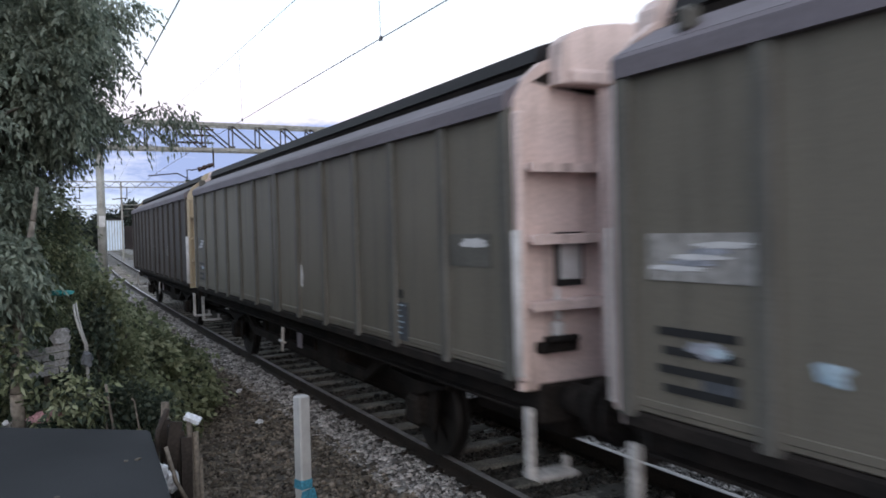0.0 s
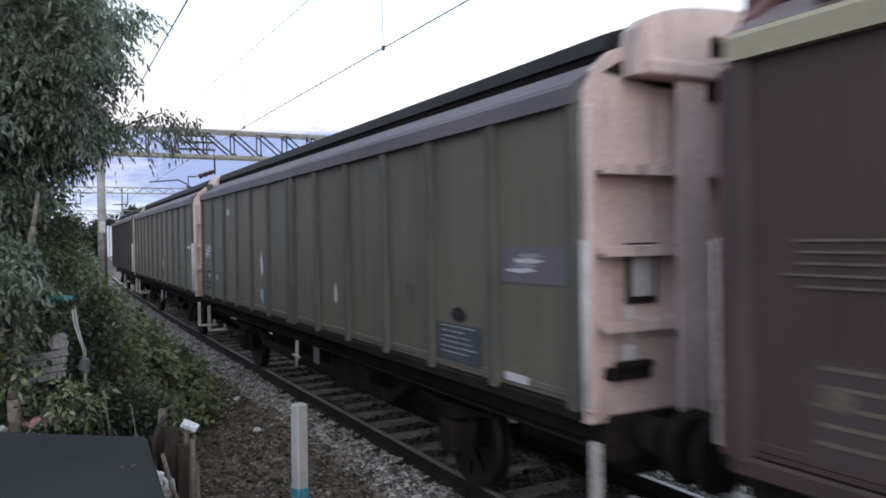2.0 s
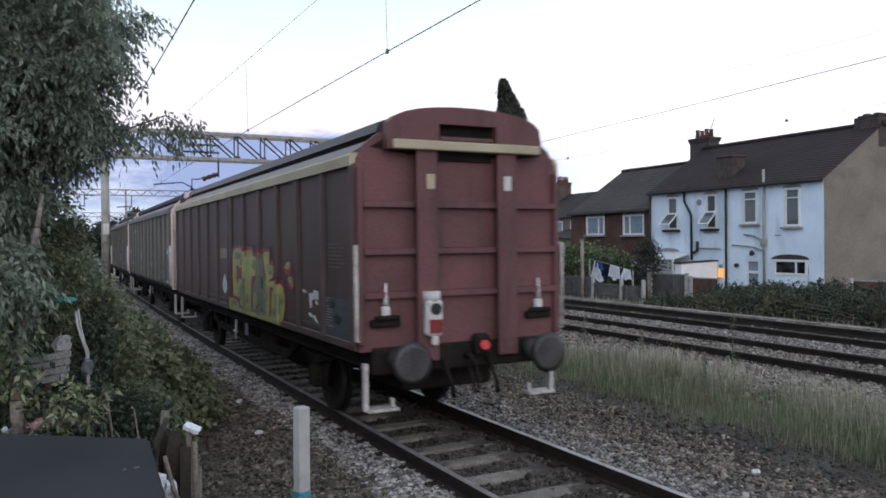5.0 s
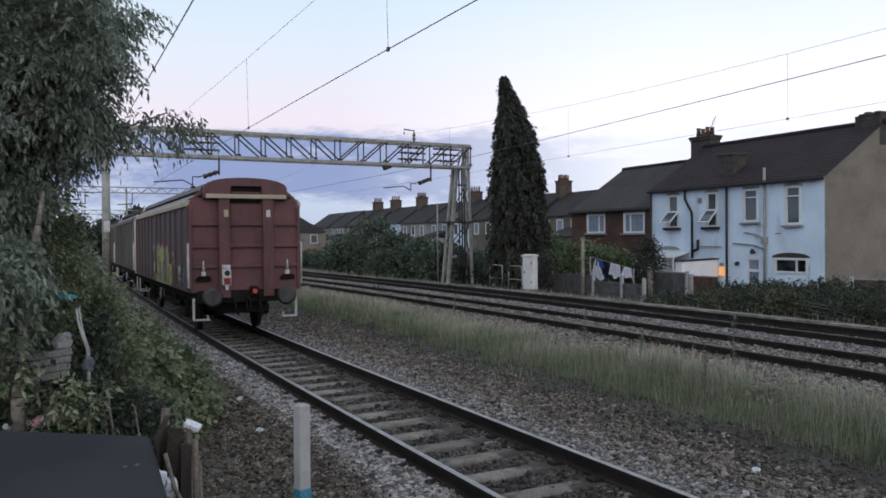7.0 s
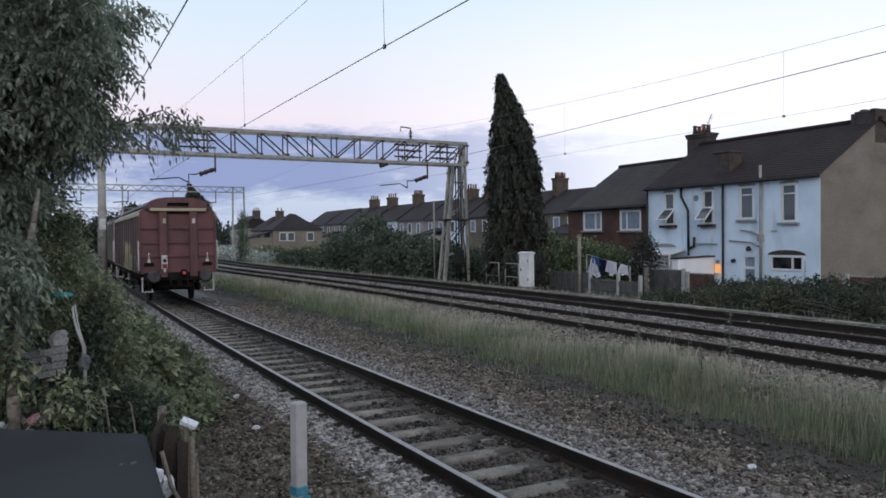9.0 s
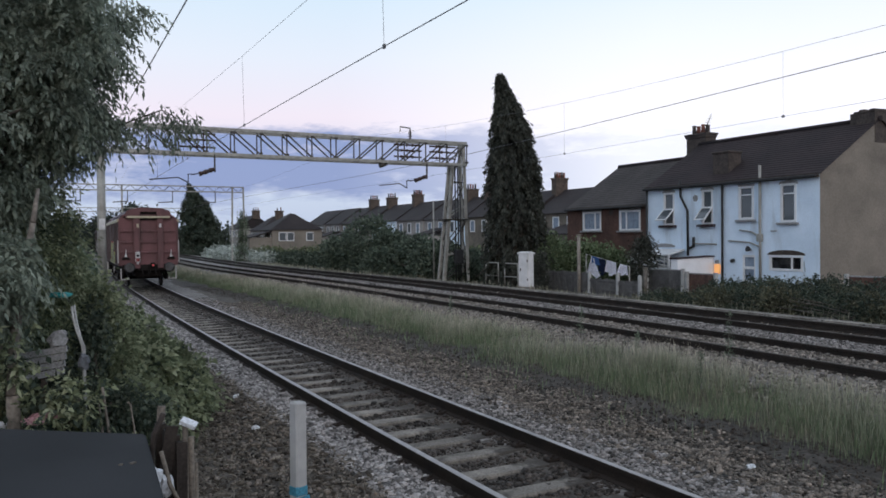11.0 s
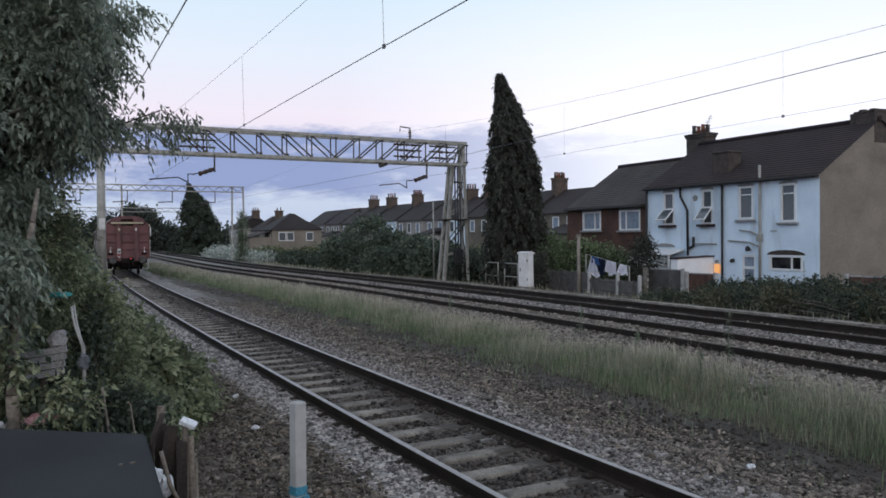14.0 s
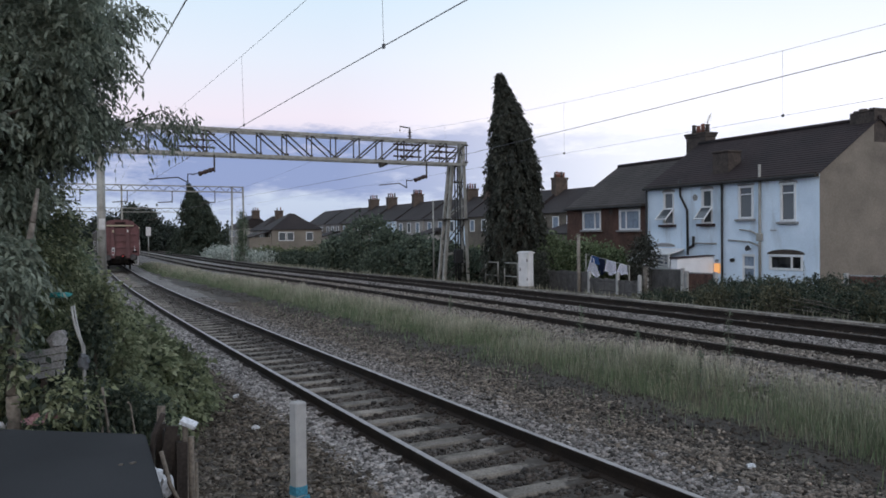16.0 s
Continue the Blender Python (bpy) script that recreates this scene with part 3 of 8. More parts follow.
def spray_mesh(name, C, A, length, width, material, parent=None, seed=1, leaves=9, reach=.32, droop=.5, leaf_droop=.5, turn=.35):
    """Leafy sprays: from each point C a thin twig runs out along A and droops; its leaves stand to both sides and face the same way."""
    g = np.random.default_rng(seed)
    n, m = len(C), leaves
    A = A / np.linalg.norm(A, axis=1)[:, None]
    R = reach * g.uniform(.6, 1.35, n)[:, None, None]
    s = (np.arange(m + 1) / m)[None, :, None]
    T = C[:, None] + A[:, None] * R * s + np.array([0, 0, -1.0]) * R * droop * s ** 2 + g.normal(size=(n, m + 1, 3)) * .008
    S = np.cross(A, np.array([0, 0, 1.0])) + g.normal(size=(n, 3)) * turn
    S /= np.linalg.norm(S, axis=1)[:, None]
    dirn = T[:, 1:] - T[:, :-1]
    dirn /= np.linalg.norm(dirn, axis=2)[:, :, None]
    sgn = np.where(np.arange(m) % 2, 1.0, -1.0)[None, :, None]
    L = dirn * .75 + S[:, None] * sgn * .75 + np.array([0, 0, -leaf_droop]) + g.normal(size=(n, m, 3)) * .20
    L[:, -1] = dirn[:, -1] + np.array([0, 0, -leaf_droop])
    L /= np.linalg.norm(L, axis=2)[:, :, None]
    face = np.cross(S, A)[:, None] + g.normal(size=(n, m, 3)) * .28
    Q = np.cross(L, face)
    Q /= np.linalg.norm(Q, axis=2)[:, :, None]
    U = np.cross(Q, L)
    ll = length * g.uniform(.65, 1.25, (n, m, 1))
    ww = width * g.uniform(.7, 1.25, (n, m, 1))
    base = T[:, 1:]
    V = np.empty((n, (m + 1) + 4 * m, 3))
    V[:, :m + 1] = T
    K = V[:, m + 1:].reshape(n, m, 4, 3).copy()
    K[:, :, 0] = base + L * ll * .38 + Q * ww * .5 - U * ww * .12
    K[:, :, 1] = base + L * ll * .38 - Q * ww * .5 - U * ww * .12
    K[:, :, 2] = base + L * ll - np.array([0, 0, .12]) * ll
    K[:, :, 3] = T[:, :-1] + Q * .004
    V[:, m + 1:] = K.reshape(n, 4 * m, 3)
    i = np.arange(m)
    o = m + 1 + 4 * i
    F1 = np.concatenate([np.stack([i + 1, o, o + 2], 1), np.stack([i + 1, o + 2, o + 1], 1), np.stack([i, i + 1, o + 3], 1)])
    F = (np.arange(n)[:, None, None] * (5 * m + 1) + F1[None]).reshape(-1, 3)
    return tri_mesh(name, V.reshape(-1, 3), F, material, parent)


def tri_mesh(name, V, F, material, parent=None, label=""):
    me = bpy.data.meshes.new(name)
    V, F = np.asarray(V, dtype=np.float32), np.asarray(F, dtype=np.int32)
    k = F.shape[1]
    me.vertices.add(len(V)); me.vertices.foreach_set("co", V.ravel())
    me.loops.add(F.size); me.loops.foreach_set("vertex_index", F.ravel())
    me.polygons.add(len(F)); me.polygons.foreach_set("loop_start", np.arange(0, F.size, k, dtype=np.int32))
    me.update(calc_edges=True)
    me.validate()
    me.materials.append(material)
    ob = new(name, me)
    if parent is not None:
        ob.parent = parent
    if label:
        tagged(ob, label)
    return ob


# ---------------------------------------------------------------- the line of the railway
GY = np.linspace(-80, 900, 9801)
_sa = np.interp(GY, [-80, -20, 10, 65, 900], [-.03, -.03, 0, .05, .055])
_sb = np.interp(GY, [-80, -10, 10, 45, 75, 900], [.06, .06, .0373, -.036, .045, .055])
_xa, _xb = np.cumsum(_sa) * .1, np.cumsum(_sb) * .1
_xa += 4.379 - np.interp(10, GY, _xa)
_xb += 12.265 - np.interp(10, GY, _xb)


def xa(y):
    """Middle of the near track."""
    return np.interp(y, GY, _xa)


def xb(y):
    """Middle of the second track; the third lies 3.43 m beyond it."""
    return np.interp(y, GY, _xb)


def slope_a(y):
    return float(np.interp(y, GY, _sa))


def slope_b(y):
    return float(np.interp(y, GY, _sb))


GAP, ZB = 3.43, .21


def wobble(x, y, s, seed=0.0):
    """Cheap smooth unevenness."""
    return (np.sin(x * s * 1.3 + seed + 1.7 * np.sin(y * s * .7 + seed)) * np.cos(y * s * 1.1 - seed + 1.3 * np.sin(x * s * .9)))


def ground_z(x, y):
    """Height of the ground under rails, ballast, strip of grass and gardens."""
    u = x - xa(y)
    v = x - xb(y)
    za = np.interp(u, [-60, -12, -4, -3.2, -2.6, -1.75, -.86, -.70, -.3, .35, .70, .86, 1.75, 2.5, 40], [.3, .2, .05, -.16, -.34, -.185, -.165, -.20, -.215, -.19, -.175, -.16, -.185, -.30, -.25])
    zb = np.interp(v, [-5, -3.0, -1.9, -1.3, -.85, -.6, .6, .9, 1.35, 2.08, 2.53, GAP - .6, GAP + .6, GAP + .9, GAP + 1.9, GAP + 3, GAP + 4.5, GAP + 10, 60], [-.25, -.2, .0, .045, .055, .07, .07, .055, .13, .13, .055, .015, .015, .05, .0, -.06, -.15, -.55, -.6])
    w = np.clip((v + 4.2) / 1.2, 0, 1)
    z = za * (1 - w) + zb * w
    bed = (np.abs(u) < 1.6) | ((v > -1.6) & (v < GAP + 1.6))
    return z + np.where(bed, .006, .035) * wobble(x, y, 2.1) + np.where(bed, .004, .02) * wobble(x, y, 5.3, 2.0)


def build_ground():
    """One sheet to the horizon, dense by the line."""
    us = np.concatenate([[-3000, -1500, -700, -350, -180, -90, -50, -30, -20, -14], np.arange(-10, 30, .16), [32, 36, 42, 50, 62, 80, 110, 160, 260, 450, 900, 1600, 3000]])
    ys = np.concatenate([[-1200, -500, -250, -120, -70, -40, -25, -15, -8, -4, -1, 1], np.arange(2.5, 20, .16), np.arange(20, 45, .4), np.arange(45, 100, 1.5), [105, 115, 130, 150, 175, 210, 260, 330, 430, 600, 850, 1300, 2000, 3000]])
    U, Y = np.meshgrid(us, ys)
    X = U + xa(np.clip(Y, -80, 900))
    Z = ground_z(X, np.clip(Y, -80, 900))
    far = np.hypot(X, Y) > 260
    Z = np.where(far, -.5, Z)
    nr, nc = U.shape
    V = np.stack([X, Y, Z], -1).reshape(-1, 3)
    i = (np.arange(nr - 1)[:, None] * nc + np.arange(nc - 1)[None, :]).ravel()
    F = np.stack([i, i + 1, i + nc + 1, i + nc], 1)
    ob = tri_mesh("ground", V, F, M["ballast"])
    for k in ("gravel", "soil", "turf", "earth"):
        ob.data.materials.append(M[k])
    c = V[F].mean(1)
    cx, cy = c[:, 0], c[:, 1]
    n = .35 * wobble(cx, cy, 1.7, 1.0) + .2 * wobble(cx, cy, 4.1, 3.0)
    u, v = cx - xa(np.clip(cy, -80, 900)) + n, cx - xb(np.clip(cy, -80, 900)) + n
    idx = np.full(len(c), 3)
    idx[(u > -7) & (u < -1.42)] = 2
    idx[(u >= -1.42) & (u < 2.1)] = 0
    idx[np.abs(u) < .74] = 2
    idx[(u >= 2.1) & (v < -3.0)] = 1
    idx[(v >= -4.9) & (v < -3.6) & (u > 2.2)] = 4
    idx[(v >= -3.6) & (v < -2.6) & (u > 2.6)] = 3
    idx[(v >= -2.6) & (v < GAP + 2.4)] = 0
    idx[(v >= GAP + 2.4) & (v < GAP + 5)] = 2
    idx[np.abs(v) < .95] = 1
    idx[np.abs(v - GAP) < .95] = 4
    ob.data.polygons.foreach_set("material_index", idx.astype(np.int32))
    ob.data.polygons.foreach_set("use_smooth", np.ones(len(F), dtype=bool))
    tagged(ob, "grey ballast, brown gravel and rough turf beside the railway", "ground", kind="structure")


build_ground()


def stones(name, label, count, pick, size, material, seed):
    """Loose angular stones lying on the ground, eight corners each."""
    g = np.random.default_rng(seed)
    X, Y = pick(g, count)
    Z = ground_z(X, Y)
    n = len(X)
    cube = np.array([(a, b, c) for a in (-1, 1) for b in (-1, 1) for c in (-1, 1)], dtype=float) * .5
    s = (size * g.lognormal(0, .33, n))[:, None, None]
    jit = g.uniform(.45, 1.15, (n, 8, 3))
    R = cube[None] * jit * s * np.array([1, 1, .75])
    a, b = g.uniform(0, 6.28, n), g.uniform(-.7, .7, n)
    ca, sa, cb, sb = np.cos(a)[:, None], np.sin(a)[:, None], np.cos(b)[:, None], np.sin(b)[:, None]
    x, y, z = R[..., 0], R[..., 1], R[..., 2]
    y, z = y * cb - z * sb, y * sb + z * cb
    x, y = x * ca - y * sa, x * sa + y * ca
    V = np.stack([x + X[:, None], y + Y[:, None], z + Z[:, None] + s[:, :, 0] * .16], -1).reshape(-1, 3)
    q = np.array([(0, 1, 3, 2), (4, 6, 7, 5), (0, 4, 5, 1), (2, 3, 7, 6), (0, 2, 6, 4), (1, 5, 7, 3)])
    F = (np.arange(n)[:, None, None] * 8 + q[None]).reshape(-1, 4)
    tagged(tri_mesh(name, V, F, material), label, "stones", kind="stuff")


def spread(lo, hi, y0, y1, base, power=1.6, clear=False):
    """Points between two offsets from a track's middle, thinning with distance."""
    def pick(g, n):
        t = g.uniform(0, 1, n) ** power
        Y = y0 + (y1 - y0) * t
        if clear:          # few stones lie on the sleepers
            off = np.abs((Y - 3.1 + .3325) % .665 - .3325)
            Y = Y[(off > .15) | (g.uniform(0, 1, n) < .06)]
        return base(Y) + g.uniform(lo, hi, len(Y)), Y
    return pick


stones("shoulder_stones", "pale grey ballast stones heaped on the near shoulder", 32000, spread(-1.45, -.80, 3.2, 36, xa), .030, M["stone_lt"], 11)
stones("off_side_stones", "grey-brown ballast stones beyond the far rail", 34000, spread(.80, 1.95, 3.0, 34, xa), .028, M["stone"], 18)
stones("four_foot_stones", "dirty brown ballast stones between the siding rails", 22000, spread(-.70, .70, 3.0, 45, xa, clear=True), .031, M["stone_dk"], 19)
def gravel_bed(g, n):
    """Gravel from the track to the dark earth along the grass."""
    Y = 2.2 + 30 * g.uniform(0, 1, n) ** 1.5
    X = xa(Y) + g.uniform(1.55, 5.0, n)
    keep = X - xb(Y) < -4.62 + .30 * wobble(X, Y, 1.3, 2.0) + .20 * g.normal(size=n)
    return X[keep], Y[keep]


stones("gravel_stones", "brown gravel and small stones beside the track", 92000, gravel_bed, .028, M["stone_br"], 12)
stones("cess_stones", "earthy stones on the cess beside the post", 30000, spread(-4.2, -1.3, 3.4, 24, xa, 1.4), .033, M["stone_br"], 13)
stones("turf_clods", "dark clods of earth along the edge of the grass", 9000, spread(-4.95, -3.6, 3.0, 45, xb, 1.5), .024, M["clod"], 20)
stones("main_line_ballast", "pale ballast stones heaped between the main line tracks", 44000, spread(.92, GAP - .92, 4.0, 60, xb, 1.2), .029, M["stone"], 14)
stones("shoulder_ballast", "pale ballast stones on the main line shoulder", 26000, spread(-2.7, -1.0, 4.0, 50, xb, 1.2), .034, M["stone_sh"], 15)
stones("far_shoulder_ballast", "pale ballast stones beyond the far rail", 14000, spread(GAP + 1.0, GAP + 2.5, 4.0, 60, xb, 1.2), .045, M["stone"], 16)
stones("four_foot_ballast", "brown dirty stones between the main line rails", 22000, lambda g, n: ((lambda Y: (xb(Y) + g.uniform(-.9, .9, n) + GAP * (g.uniform(0, 1, n) < .12), Y))(4 + 46 * g.uniform(0, 1, n) ** 1.2)), .034, M["stone_sh"], 17)

# ---------------------------------------------------------------- tracks
RAIL = [(-.036, 0), (-.036, -.04), (-.010, -.048), (-.010, -.135), (-.068, -.15), (-.068, -.16), (.068, -.16), (.068, -.15), (.010, -.135), (.010, -.048), (.036, -.04), (.036, 0), (.028, .004), (-.028, .004)]


def rail_part(parent, base, off, z, name="rail"):
    ys = np.concatenate([np.arange(-30, 60, 1.0), np.arange(60, 160, 4.0), np.arange(160, 420, 20.0)])
    V, F, mi = [], [], []
    n = len(RAIL)
    for y in ys:
        x = float(base(y)) + off
        V += [(x + px, y, z + pz) for px, pz in RAIL]
    for r in range(len(ys) - 1):
        for k in range(n):
            a, b = r * n + k, r * n + (k + 1) % n
            F.append((a, b, b + n, a + n))
            mi.append(1 if k in (n - 1, n - 2, n - 3) else 0)
    ob = cloud_mesh(name, V, F, [M["rail_side"], M["rail_head"] if z == 0 else M["rail_dull"]], parent, "rusted steel rail with a bright worn head")
    ob.data.polygons.foreach_set("material_index", np.array(mi, dtype=np.int32))
    return ob


def track(label, base, slope, z, y0, y1, shift, seed, wood=False):
    t = thing("railway_track", label, "railway track", group="railway tracks")
    for s in (-.7525, .7525):
        rail_part(t, lambda y: base(y) + shift, s, z)
    g = random.Random(seed)
    bm = bmesh.new()
    prism(bm, [(-.14, -.2), (.14, -.2), (.12, 0), (-.12, 0)], "x", -1.26, 1.26)
    bmesh.ops.bevel(bm, geom=[e for e in bm.edges if all(v.co.z > -.01 for v in e.verts)], offset=.018, segments=1, affect="EDGES")
    first = part("sleeper", bm, M["dark_timber"] if wood else M["sleeper"], t)
    clip = box(bmesh.new(), 0, 0, 0, .16, .12, .05, .012)
    rod(clip, (-.05, -.05, .03), (.05, .05, .03), .014, 5)
    clip_ob = part("rail_clip", clip, M["rail_side"], t)
    y, n = y0, 0
    while y < y1:
        m = pose(float(base(y)) + shift, y + g.uniform(-.02, .02), z - .172 - (.010 if y > 15 else .004 if y > 10 else 0) * (z == 0) + g.uniform(-.008, .004), g.uniform(-.4, .4), g.uniform(-.3, .3), -math.degrees(slope(y)) + g.uniform(-.8, .8))
        if n == 0:
            first.matrix_basis = m
        else:
            share("sleeper", first.data, t, m)
        if y < 13 and shift == 0 and z == 0:
            for s in (-.86, -.645, .645, .86):
                mm = m @ pose(s, 0, .016)
                if n == 0 and s == -.86:
                    clip_ob.matrix_basis = mm
                else:
                    share("rail_clip", clip_ob.data, t, mm)
        n += 1
        y += .665
    if not (shift == 0 and z == 0):
        bpy.data.objects.remove(clip_ob)


track("single siding track on concrete sleepers in worn ballast", xa, slope_a, 0.0, 3.1, 75, 0.0, 3)
track("main line track with rusted rails on pale ballast", xb, slope_b, ZB, 2, 60, 0.0, 4, wood=True)
track("far main line track with rusted rails", xb, slope_b, ZB, 2, 60, GAP, 6, wood=True)

# ---------------------------------------------------------------- covered goods wagons
LEN, PITCHW = 12.6, 13.72
RIBS = (.05, 1.04, 2.06, 3.06, 4.10, 5.13, 6.27, 7.38, 8.44, 9.50, 10.50, 11.55, 12.55)     # narrower bays beside the meeting doors
PROFILE = [(-1.27, 1.12), (1.27, 1.12), (1.285, 3.19), (1.23, 3.35), (1.06, 3.46), (.92, 3.51), (-.92, 3.51), (-1.06, 3.46), (-1.23, 3.35), (-1.285, 3.19)]


def roof_arc(w, z0, z1, n=10):
    return [(w * math.cos(math.pi * i / n), z0 + (z1 - z0) * math.sin(math.pi * i / n) ** .5) for i in range(n + 1)]


def patch(bm, pts, x, thick=.004):
    """A thin painted shape on the side of the wagon, given by its outline along the side and up."""
    s = -1 if x < 0 else 1
    return prism(bm, pts, "x", x, x + s * thick)


def blob(cy, cz, ry, rz, seed, n=16, rough=.2):
    g = random.Random(seed)
    return [(cy + ry * math.cos(2 * math.pi * i / n) * (1 + g.uniform(-rough, rough)), cz + rz * math.sin(2 * math.pi * i / n) * (1 + g.uniform(-rough, rough))) for i in range(n)]


def wagon(label, side, rib, shoulder, stripe, end, tail=False):
    w = thing("goods_wagon", label, "goods wagon", group="wagons of the train")
    h = LEN / 2
    # underframe
    for s in (-1, 1):
        bm = B(s * 1.08, 0, 1.02, .07, LEN - .1, .2, .01)
        box(bm, s * 1.14, 0, 1.105, .12, LEN - .1, .02)
        box(bm, s * 1.14, 0, .935, .12, LEN - .1, .02)
        part("solebar", bm, M["black"], w)
        part("side_sill", B(s * 1.288, 0, 1.165, .09, LEN, .10, .015), side if tail else M["black"], w)
        # a truss rail under the solebar between the wheels
        bm = bmesh.new()
        bar(bm, (s * 1.0, -2.6, .62), (s * 1.0, 2.6, .62), .08, .12)
        for a in (-1, 1):
            bar(bm, (s * 1.0, a * 2.6, .62), (s * 1.0, a * 3.3, .95), .08, .1)
            for k in (.7, 1.9):
                bar(bm, (s * 1.0, a * k, .62), (s * 1.0, a * k, .95), .06, .06)
        part("truss_rail", bm, M["black"], w)
        # brake handle and label plates
        bm = bmesh.new()
        rod(bm, (s * 1.17, .3, .93), (s * 1.19, .3, .55), .022)
        rod(bm, (s * 1.19, .16, .70), (s * 1.19, .44, .70), .02)
        box(bm, s * 1.18, .3, .79, .02, .06, .20, .006)
        part("brake_handle", bm, M["rail_paint"], w, "white painted brake handle")
        part("label_plate", B(s * 1.18, -.55, .82, .015, .2, .22, .005), M["shoulder_grey"], w)
    part("floor", B(0, 0, 1.06, 2.2, LEN - .2, .08), M["black"], w)
    part("air_reservoir", rod(bmesh.new(), (-.25, .4, .70), (-.25, 1.6, .70), .19, 14), M["black"], w)
    part("brake_cylinder", rod(bmesh.new(), (-.55, -1.4, .68), (.55, -1.4, .68), .17, 14), M["black"], w)
    # bulk added under the floor to block light and hide the bright far side
    part("brake_beam", B(0, 0, .66, 1.5, 6.4, .50, .03), M["black"], w)
    for s in (-1, 1):
        bm = bmesh.new()
        for k in (-2.9, -1.9, -.9, .9, 1.9, 2.9):
            bar(bm, (s * .62, k - .3, .40), (s * .62, k + .3, .48), .07, .10)
            bar(bm, (s * .62, k, .42), (s * .62, k, .95), .05, .12)
        bar(bm, (s * .62, -3.3, .38), (s * .62, 3.3, .38), .06, .09)
        part("brake_rigging", bm, M["black"], w)
    for y in (-5.2, 5.2):
        part("buffing_gear", B(0, y, .74, 1.2, 1.5, .36, .03), M["black"], w)
    for s in (-1, 1):
        part("equipment_box", B(s * .82, -1.3, .70, .42, .9, .42, .03), M["black"], w)
        part("brake_pipe", rod(bmesh.new(), (s * .93, -5.6, .88), (s * .93, 5.6, .88), .035, 8), M["black"], w)
    # body
    part("body_shell", prism(bmesh.new(), PROFILE, "y", -h + .06, h - .06), M["black"], w)
    panels, rm, wide = {}, None, None
    for s in (-1, 1):
        for i in range(12):
            y, step = h - (RIBS[i] + RIBS[i + 1]) / 2, round(RIBS[i + 1] - RIBS[i], 2)
            m = pose(s * 1.298, y, 0) if s > 0 else pose(s * 1.298, y, 0, 0, 0, 180)
            if step not in panels:
                bm = bmesh.new()
                box(bm, 0, 0, 2.19, .03, step - .09, 1.94, .008)
                box(bm, .012, 0, 1.28, .02, step - .1, .05, .006)
                ob = part("side_panel", bm, side, w)
                ob.matrix_basis = m
                panels[step] = ob.data
            else:
                share("side_panel", panels[step], w, m)
        for i in range(13):
            y = h - RIBS[i]
            m = pose(s * 1.31, y, 0) if s > 0 else pose(s * 1.31, y, 0, 0, 0, 180)
            if i == 6:
                if wide is None:
                    bm = prism(bmesh.new(), [(-.02, -.21), (.03, -.21), (.05, -.15), (.05, -.04), (.02, -.02), (.02, .02), (.05, .04), (.05, .15), (.03, .21), (-.02, .21)], "z", 1.19, 3.19)
                    wide = part("door_meeting_rib", bm, rib, w)
                    wide.matrix_basis = m
                else:
                    share("door_meeting_rib", wide.data, w, m)
                continue
            if rm is None:
                rm = part("side_rib", prism(bmesh.new(), [(-.02, -.065), (.02, -.065), (.048, -.04), (.048, .04), (.02, .065), (-.02, .065)], "z", 1.19, 3.17), rib, w)
                rm.matrix_basis = m
            else:
                share("side_rib", rm.data, w, m)
        # cantrail over the doors, sloping shoulder, and gutter
        part("cantrail", prism(bmesh.new(), [(s * 1.27, 3.148), (s * 1.37, 3.148), (s * 1.369, 3.258), (s * 1.345, 3.288), (s * 1.25, 3.288)], "y", -h, h), stripe, w, "cream painted rail" if stripe is M["stripe"] else "")
        part("roof_shoulder", prism(bmesh.new(), [(s * 1.27, 3.292), (s * 1.338, 3.292), (s * 1.08, 3.45), (s * .96, 3.455), (s * .96, 3.37)], "y", -h, h), shoulder, w)
        for y in (h - .5,):
            part("roof_latch", B(s * 1.25, y, 3.39, .12, .09, .14, .02), rib, w)
        part("roof_gutter", prism(bmesh.new(), [(s * .90, 3.44), (s * .985, 3.455), (s * .985, 3.53), (s * .90, 3.54)], "y", -h + .1, h - .1), M["black"], w)
    part("roof", prism(bmesh.new(), roof_arc(1.01, 3.545, 3.762) + [(-.9, 3.49), (.9, 3.49)], "y", -h + .12, h - .12), M["roof_mauve"] if tail else M["roof_dark"], w, "sooty dark sliding roof")
    # ends
    for d in (-1, 1):
        e = d * h
        part("end_wall", prism(bmesh.new(), [(-1.295, 1.11), (1.295, 1.11), (1.31, 3.09), (1.295, 3.23), (1.20, 3.39), (1.05, 3.51), (.8, 3.6), (-.8, 3.6), (-1.05, 3.51), (-1.20, 3.39), (-1.295, 3.23), (-1.31, 3.09)], "y", e - .04, e + .04), end, w)
        arc = roof_arc(1.0, 3.44, 3.83, 14)
        # hood over the end: two cheeks and a crown with a dark slot between them
        part("end_hood", prism(bmesh.new(), arc + [(-1.0, 3.33), (-.37, 3.33), (-.37, 3.63), (.37, 3.63), (.37, 3.33), (1.0, 3.33)], "y", e + d * .03, e + d * .20), end, w)
        # black plates stand in for the shade in the slot and under the hood
        part("hood_recess", B(0, e + d * .06, 3.43, .74, .03, .40), M["black"], w)
        part("slot_ledge", B(0, e + d * .15, 3.47, .70, .06, .05, .01), end, w)
        part("eave_shadow_plate", prism(bmesh.new(), [(-1.14, 3.36), (-.68, 3.29), (.68, 3.29), (1.14, 3.36), (1.0, 3.44), (-1.0, 3.44)], "y", e + d * .04, e + d * .055), M["black"], w)
